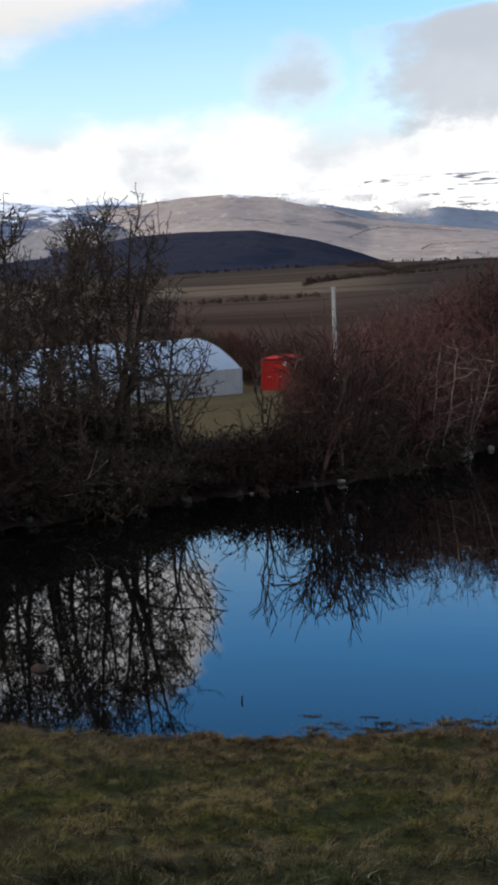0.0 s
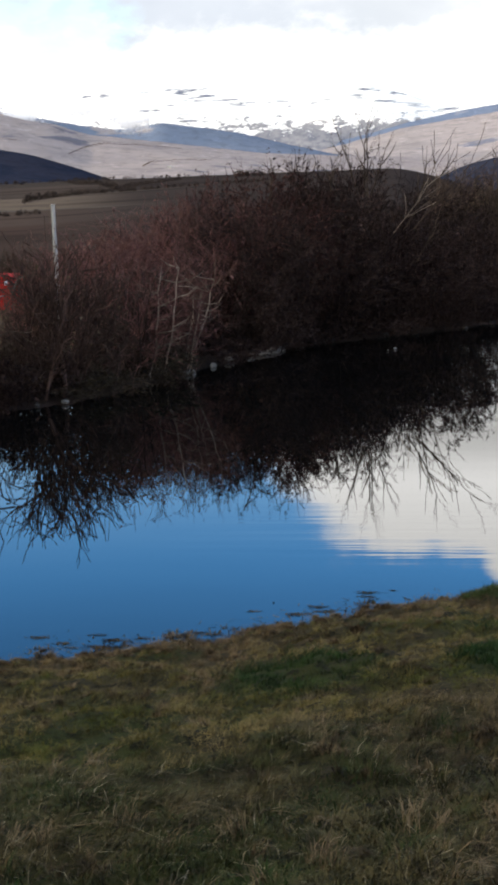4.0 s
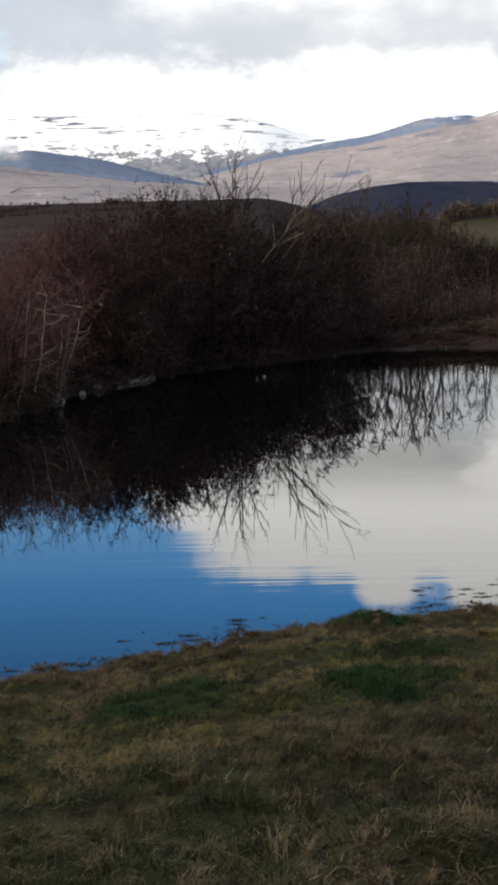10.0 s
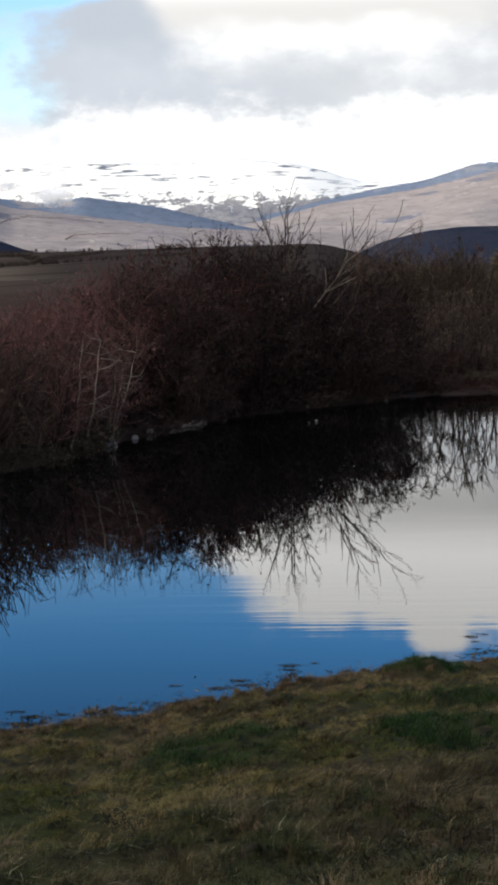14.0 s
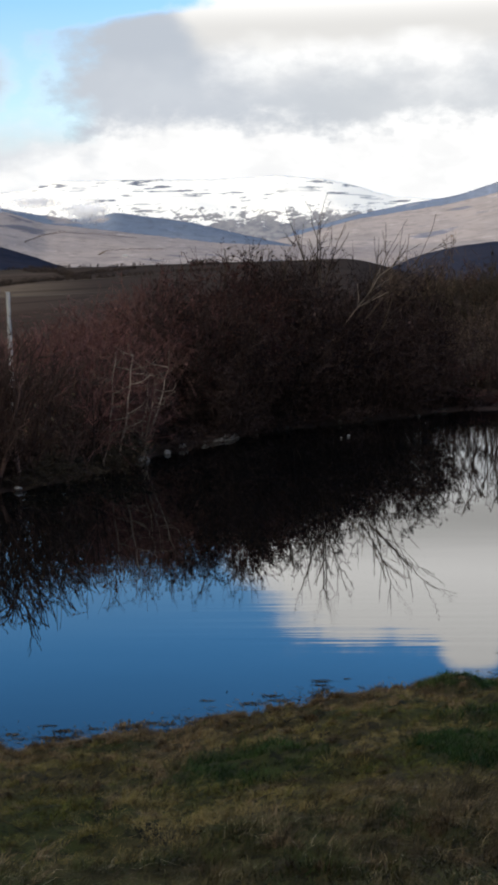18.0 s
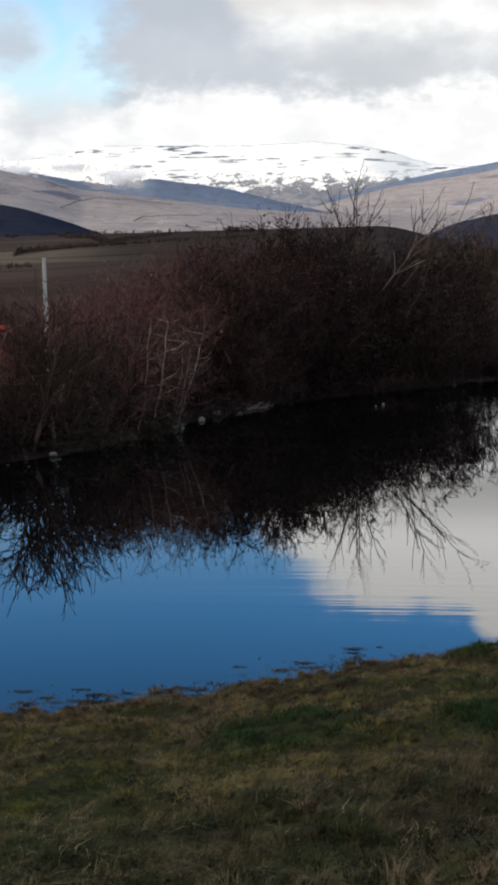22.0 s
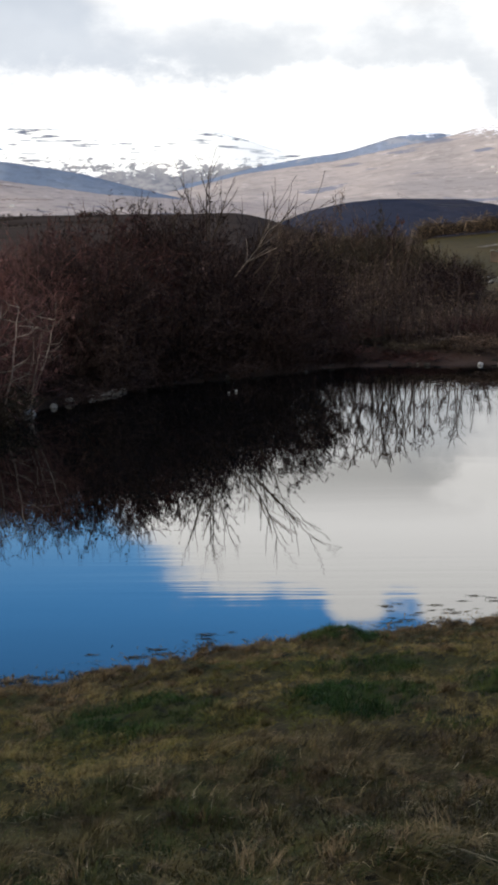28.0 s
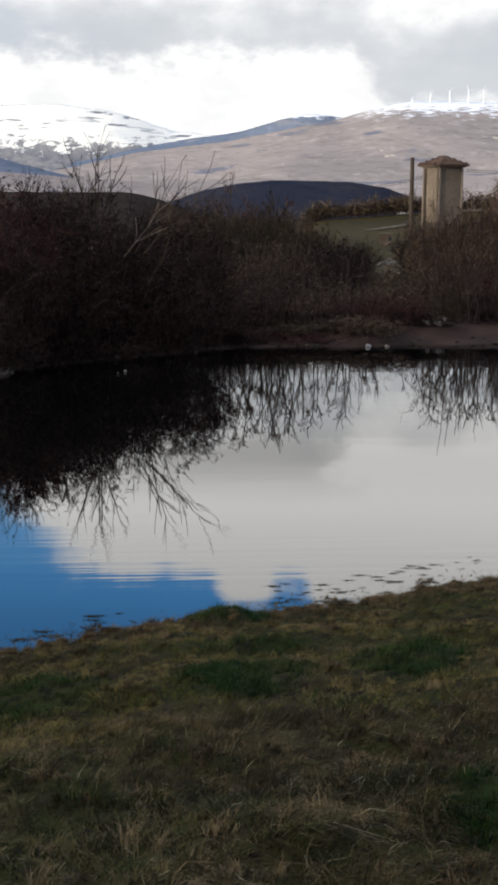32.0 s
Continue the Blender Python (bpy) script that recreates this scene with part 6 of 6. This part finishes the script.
BROWN_WEED = grass_material("brown_shore_weed", (0.060, 0.038, 0.015), (0.115, 0.072, 0.030), (0.180, 0.118, 0.056), 1.2, 0.42)


def blades(name, xy, height, width, lean, mat, label, seed, wind=(0.5, 0.2)):
    """Curved blades of grass on the slope: two quads each."""
    rng = np.random.default_rng(seed)
    n = len(xy)
    z = ground_z(xy[:, 0], xy[:, 1]) - 0.015
    p = np.column_stack([xy, z])
    clump = 0.5 + 0.5 * wave(xy[:, 0] * 5.0, xy[:, 1] * 5.0, 2.0) * 0.9 + 0.35 * wave(xy[:, 0] * 13.0, xy[:, 1] * 12.0, 6.0)
    clump = clump + 0.45 * wave(xy[:, 0] * 1.9, xy[:, 1] * 1.9, 12.0)
    h = height * rng.uniform(0.45, 1.3, n) * np.clip(0.45 + 1.05 * clump, 0.28, 2.2)
    a = rng.uniform(0, 2 * np.pi, n)
    # each patch lies its own way
    comb = 1.3 * wave(xy[:, 0] * 0.9, xy[:, 1] * 0.9, 9.0) + 0.6 * wave(xy[:, 0] * 2.6, xy[:, 1] * 2.6, 4.0)
    wx, wy = wind[0] * np.cos(comb) - wind[1] * np.sin(comb), wind[0] * np.sin(comb) + wind[1] * np.cos(comb)
    d = np.stack([np.cos(a) + wx, np.sin(a) + wy, np.zeros(n)], 1) * (lean * rng.uniform(0.2, 1.3, n))[:, None]
    up = np.array([0, 0, 1.0])
    m = p + (up * 0.62 + d * 0.4) * h[:, None]
    t = p + (up * (0.98 - 0.25 * np.linalg.norm(d, axis=1)[:, None]) + d * 1.2) * h[:, None]
    b = rng.uniform(0, 2 * np.pi, n)
    w = np.stack([np.cos(b), np.sin(b), 0.2 * np.sin(a)], 1) * (width * rng.uniform(0.6, 1.3, n))[:, None] / 2
    verts = np.stack([p - w, p + w, m + w * 0.8, m - w * 0.8, t + w * 0.15, t - w * 0.15], 1).reshape(-1, 3)
    q = np.array([[0, 1, 2, 3], [3, 2, 4, 5]])
    faces = ((np.arange(n) * 6)[:, None, None] + q[None]).reshape(-1, 4)
    me = fast_mesh(name, verts, faces, True)
    me.materials.append(mat)
    return tagged(new(name, me), label, "grass", kind="stuff")


def scatter(rng, n, az0, az1, r0, r1, bias=1.0):
    a = np.radians(rng.uniform(az0, az1, n))
    r = r0 + (r1 - r0) * rng.uniform(0, 1, n) ** bias
    return np.stack([-np.sin(a) * r, np.cos(a) * r], 1)


def polar(xy):
    return np.degrees(np.arctan2(-xy[:, 0], xy[:, 1])), np.hypot(xy[:, 0], xy[:, 1])


rg = np.random.default_rng(12)
LUSH_SPOTS = ((4.5, 10.4, 2.9, 0.75), (-4.9, 10.2, 2.5, 0.75), (-11.8, 10.6, 2.3, 0.6), (-15.6, 5.8, 2.0, 0.4), (24.0, 6.0, 2.4, 0.5), (-4.3, 14.3, 1.5, 0.4), (-6.2, 12.2, 1.6, 0.5))
# thinner green among the dead grass
FAINT_SPOTS = ((3.4, 6.3, 2.6, 0.7), (0.6, 5.4, 1.6, 0.5), (-1.6, 7.4, 1.6, 0.4), (6.4, 5.0, 2.2, 0.6), (-3.4, 11.9, 1.4, 0.7), (18.5, 5.4, 3.6, 0.7), (-9.0, 9.0, 3.0, 0.5))


def lushness(xy):
    a, r = polar(xy)
    out = np.zeros(len(xy))
    for la, lr, wa, wr in LUSH_SPOTS:
        out = np.maximum(out, np.exp(-((a - la) / wa) ** 2 - ((r - lr) / wr) ** 2))
    for la, lr, wa, wr in FAINT_SPOTS:
        out = np.maximum(out, 0.27 * np.exp(-((a - la) / wa) ** 2 - ((r - lr) / wr) ** 2))
    return out


def dryness(xy):
    a, r = polar(xy)
    return np.clip(0.66 * smooth(4, -5, a) * smooth(9.5, 7.9, r) + 0.3 * wave(xy[:, 0] * 0.9, xy[:, 1] * 0.9, 3.0) + 0.12, 0, 1)


xy = scatter(rg, 470000, -19, 31, 3.2, 17.2, 0.9)
thick = 0.66 + 0.40 * wave(xy[:, 0] * 5.0, xy[:, 1] * 5.0, 2.0) + 0.42 * wave(xy[:, 0] * 13.0, xy[:, 1] * 12.0, 6.0)
xy = xy[rg.uniform(0, 1, len(xy)) < np.clip(thick, 0.36, 1)]
a_, r_ = polar(xy)
xy = xy[r_ < shore_near(a_) - 0.03]
lush, dryn = lushness(xy), dryness(xy)
pick = rg.uniform(0, 1, len(xy))
is_lush = pick < np.clip(lush * 3.6 - 0.5, 0, 0.98)
is_dry = ~is_lush & (rg.uniform(0, 1, len(xy)) < dryn * 0.75)
a_, r_ = polar(xy)
to_shore = shore_near(a_) - r_
is_brown = ~is_lush & ~is_dry & (rg.uniform(0, 1, len(xy)) < 0.85 * smooth(2.1, 0.7, to_shore))
rest = ~is_lush & ~is_dry & ~is_brown
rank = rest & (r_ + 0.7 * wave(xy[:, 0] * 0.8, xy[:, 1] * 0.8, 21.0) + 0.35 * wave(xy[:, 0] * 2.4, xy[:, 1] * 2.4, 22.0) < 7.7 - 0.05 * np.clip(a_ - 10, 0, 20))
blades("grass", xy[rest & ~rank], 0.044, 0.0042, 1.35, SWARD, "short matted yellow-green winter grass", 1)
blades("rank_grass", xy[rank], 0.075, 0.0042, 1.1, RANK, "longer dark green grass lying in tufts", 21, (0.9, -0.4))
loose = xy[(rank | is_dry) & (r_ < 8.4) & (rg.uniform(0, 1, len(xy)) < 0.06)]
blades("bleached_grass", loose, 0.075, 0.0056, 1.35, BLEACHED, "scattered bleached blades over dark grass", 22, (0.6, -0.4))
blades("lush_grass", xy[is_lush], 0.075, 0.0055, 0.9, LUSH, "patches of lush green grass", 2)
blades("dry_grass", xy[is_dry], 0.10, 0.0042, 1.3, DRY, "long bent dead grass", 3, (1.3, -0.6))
straw = xy[is_dry & (rg.uniform(0, 1, len(xy)) < 0.13)]
straw = straw[wave(straw[:, 0] * 2.2, straw[:, 1] * 2.2, 15.0) > -0.15]
blades("straw_grass", straw, 0.10, 0.005, 1.2, DEAD, "pale straw lying over dark grass", 13, (1.5, -0.7))
blades("shore_weed", xy[is_brown], 0.05, 0.006, 1.3, BROWN_WEED, "brown withered weed along the shore", 4)
# tussocks: blades that fall outwards from one root
def tussocks(name, spots, count, size, width, mat, label, seed):
    rng = np.random.default_rng(seed)
    which = np.repeat(np.arange(len(spots)), count)
    n = len(which)
    k = rng.uniform(0.6, 1.25, len(spots))[which]
    sweep = rng.normal(0, 0.45, (len(spots), 2))[which]
    root = spots[which] + rng.normal(0, 0.022, (n, 2)) * k[:, None]
    a = rng.uniform(0, 2 * np.pi, n)
    out = np.stack([np.cos(a), np.sin(a)], 1) * rng.uniform(0.25, 1.0, n)[:, None] + sweep
    d = np.column_stack([out, np.zeros(n)])
    h = (size * k * rng.uniform(0.5, 1.1, n))[:, None]
    p = np.column_stack([root, ground_z(root[:, 0], root[:, 1]) - 0.01])
    up = np.array([0, 0, 1.0])
    m = p + (up * 0.48 + d * 0.42) * h
    t = p + (up * rng.uniform(0.1, 0.7, (n, 1)) + d * 1.05) * h
    w = np.stack([-np.sin(a), np.cos(a), np.zeros(n)], 1) * (width * rng.uniform(0.6, 1.3, n))[:, None] / 2
    verts = np.stack([p - w, p + w, m + w * 0.8, m - w * 0.8, t + w * 0.15, t - w * 0.15], 1).reshape(-1, 3)
    q = np.array([[0, 1, 2, 3], [3, 2, 4, 5]])
    me = fast_mesh(name, verts, ((np.arange(n) * 6)[:, None, None] + q[None]).reshape(-1, 4), True)
    me.materials.append(mat)
    return tagged(new(name, me), label, "grass", kind="stuff")


spots = scatter(rg, 1500, -20, 30, 3.6, 10.8)
spots = spots[(lushness(spots) < 0.3) & (rg.uniform(0, 1, len(spots)) < 0.14 + 0.75 * np.clip(dryness(spots) - 0.12, 0, 1))]
tussocks("dead_tussock_grass", spots, 46, 0.14, 0.0046, DEAD, "tall pale tussocks of dead grass", 5)
spots = scatter(rg, 2900, -20, 32, 3.8, 14.5)
a_, r_ = polar(spots)
spots = spots[(r_ < shore_near(a_) - 0.3) & (lushness(spots) < 0.35) & (wave(spots[:, 0] * 1.3, spots[:, 1] * 1.3, 8.0) > -0.25) & (dryness(spots) < 0.55)]
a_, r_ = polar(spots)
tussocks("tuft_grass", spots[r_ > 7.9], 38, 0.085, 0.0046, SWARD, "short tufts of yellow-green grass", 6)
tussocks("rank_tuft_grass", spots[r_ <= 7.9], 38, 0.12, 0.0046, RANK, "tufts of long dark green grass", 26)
spots = scatter(rg, 900, -20, 32, 9.0, 16.5)
a_, r_ = polar(spots)
spots = spots[(shore_near(a_) - r_ > 0.05) & (shore_near(a_) - r_ < 2.4 + 1.2 * wave(spots[:, 0], spots[:, 1], 3.0))]
tussocks("withered_tuft_grass", spots, 70, 0.085, 0.0075, BROWN_WEED, "withered brown tufts near the water", 7)

# the rounded green mound at the water's edge
mound = np.array([(p.x, p.y) for p in (away(-4.25 + rg.normal(0, 0.75), 14.25 + rg.normal(0, 0.13)) for _ in range(46))])
tussocks("mound_grass", mound, 60, 0.075, 0.008, LUSH, "rounded dark green mound of grass at the water", 16)

# clumps of weed at the water's edge
def shore_weeds():
    """Tufts that stand at the waterline, and loose weed that floats farther out."""
    rng = np.random.default_rng(9)
    vs = []
    tufts = [(az_, rng.uniform(-0.05, 0.2), rng.uniform(0.8, 1.5)) for az_ in (15.4, 12.4, 10.1, 9.8, 7.7, 5.6, 5.2, 1.6, 0.9, 1.8, -2.6, -7.4, -10, -10.9, -12.3, -13.9, -15.2, 8.0, 3.4, -0.6)]
    tufts += [(rng.uniform(-16.5, 20), rng.uniform(-0.05, 0.12), rng.uniform(0.4, 0.9)) for _ in range(40)]
    tufts += [(rng.uniform(-15.5, -6), rng.uniform(0.2, 1.5), 0.0) for _ in range(64)]
    tufts += [(rng.uniform(0, 18), rng.uniform(0.1, 0.9), 0.0) for _ in range(26)]
    for az_, off, k in tufts:
        floats = k == 0
        k = k or rng.uniform(0.05, 0.18) * (1.7 if az_ > 0 else 1.0)
        n = int(420 * k) + 40
        c = rng.normal(0, 1, (n, 2)) * np.array([0.30, 0.12]) * k
        p = np.column_stack([c, np.full(n, 0.004 if floats else -0.02)]) + np.array(away(az_, float(shore_near(az_)) + off, 0.0))
        d = np.column_stack([rng.normal(0, 1.0, (n, 2)), np.full(n, 0.08) if floats else rng.uniform(0.02, 0.4, n)])
        h = 0.075 * k * rng.uniform(0.4, 1.2, n)[:, None]
        w = np.column_stack([rng.normal(0, 1, (n, 2)), np.zeros(n)]) * 0.006
        vs.append(np.stack([p - w, p + w, p + d * h + w * 0.4, p + d * h - w * 0.4], 1).reshape(-1, 3))
    for name, group_, mat, label in (("shore_tuft", vs[:60], BROWN_WEED, "brown weed tufts standing at the waterline"), ("floating_weed", vs[60:], WET_WEED, "dark weed floating near the shore")):
        v = np.concatenate(group_)
        me = fast_mesh(name, v, np.arange(len(v)).reshape(-1, 4))
        me.materials.append(mat)
        tagged(new(name, me), label, "weed", kind="stuff")


shore_weeds()
# clumps of weed that stand in the shallows, each on its own
rafts = []
for az_, out_, size_ in ((9.9, 0.25, 1.0), (9.4, 0.18, 0.8), (7.4, 0.12, 1.2), (1.5, 0.3, 0.9), (12.3, 0.25, 1.0), (13.2, 0.2, 0.8), (5.2, 0.1, 0.8), (-0.9, 0.15, 0.7), (15.8, 0.2, 0.8), (-8.6, 0.3, 0.7), (-12.6, 0.4, 0.8)):
    for _ in range(int(15 * size_)):
        p = away(az_ + rg.normal(0, 0.24 * size_), float(shore_near(az_)) + 0.15 + out_ + rg.normal(0, 0.10 * size_))
        rafts.append((p.x, p.y))
rafts = np.array(rafts)


def raft_weeds():
    """Short dark stalks that break the water in clumps."""
    rng = np.random.default_rng(44)
    n = len(rafts) * 40
    root = np.repeat(rafts, 40, 0) + rng.normal(0, 0.025, (n, 2))
    p = np.column_stack([root, np.full(n, -0.02)])
    d = np.column_stack([rng.normal(0, 0.8, (n, 2)), rng.uniform(0.25, 1.0, n)])
    h = rng.uniform(0.02, 0.05, n)[:, None]
    w = np.column_stack([rng.normal(0, 1, (n, 2)), np.zeros(n)]) * 0.005
    v = np.stack([p - w, p + w, p + d * h + w * 0.5, p + d * h - w * 0.5], 1).reshape(-1, 3)
    me = fast_mesh("shallow_weed", v, np.arange(len(v)).reshape(-1, 4))
    me.materials.append(BROWN_WEED)
    tagged(new("shallow_weed", me), "clumps of brown weed standing in shallow water", "weed", kind="stuff")


raft_weeds()
# low mounds of withered weed that hang over the water
mounds = []
for az_ in (15.4, 13.6, 12.4, 10.1, 9.6, 7.7, 5.6, 5.1, 3.4, 1.7, 0.9, -0.6, -2.6, -7.4, -9.2, -10.9, -12.3, -13.9, -15.2, 17.2, 18.8, 20.5):
    for _ in range(int(rg.integers(4, 9))):
        p = away(az_ + rg.normal(0, 0.35), float(shore_near(az_)) + rg.uniform(-0.16, 0.10))
        mounds.append((p.x, p.y))
for _ in range(110):
    az_ = rg.uniform(-17, 22)
    p = away(az_, float(shore_near(az_)) + rg.uniform(-0.22, 0.02))
    mounds.append((p.x, p.y))
tussocks("waterside_tuft_grass", np.array(mounds), 90, 0.10, 0.0075, BROWN_WEED, "withered mounds of weed along the waterline", 8)
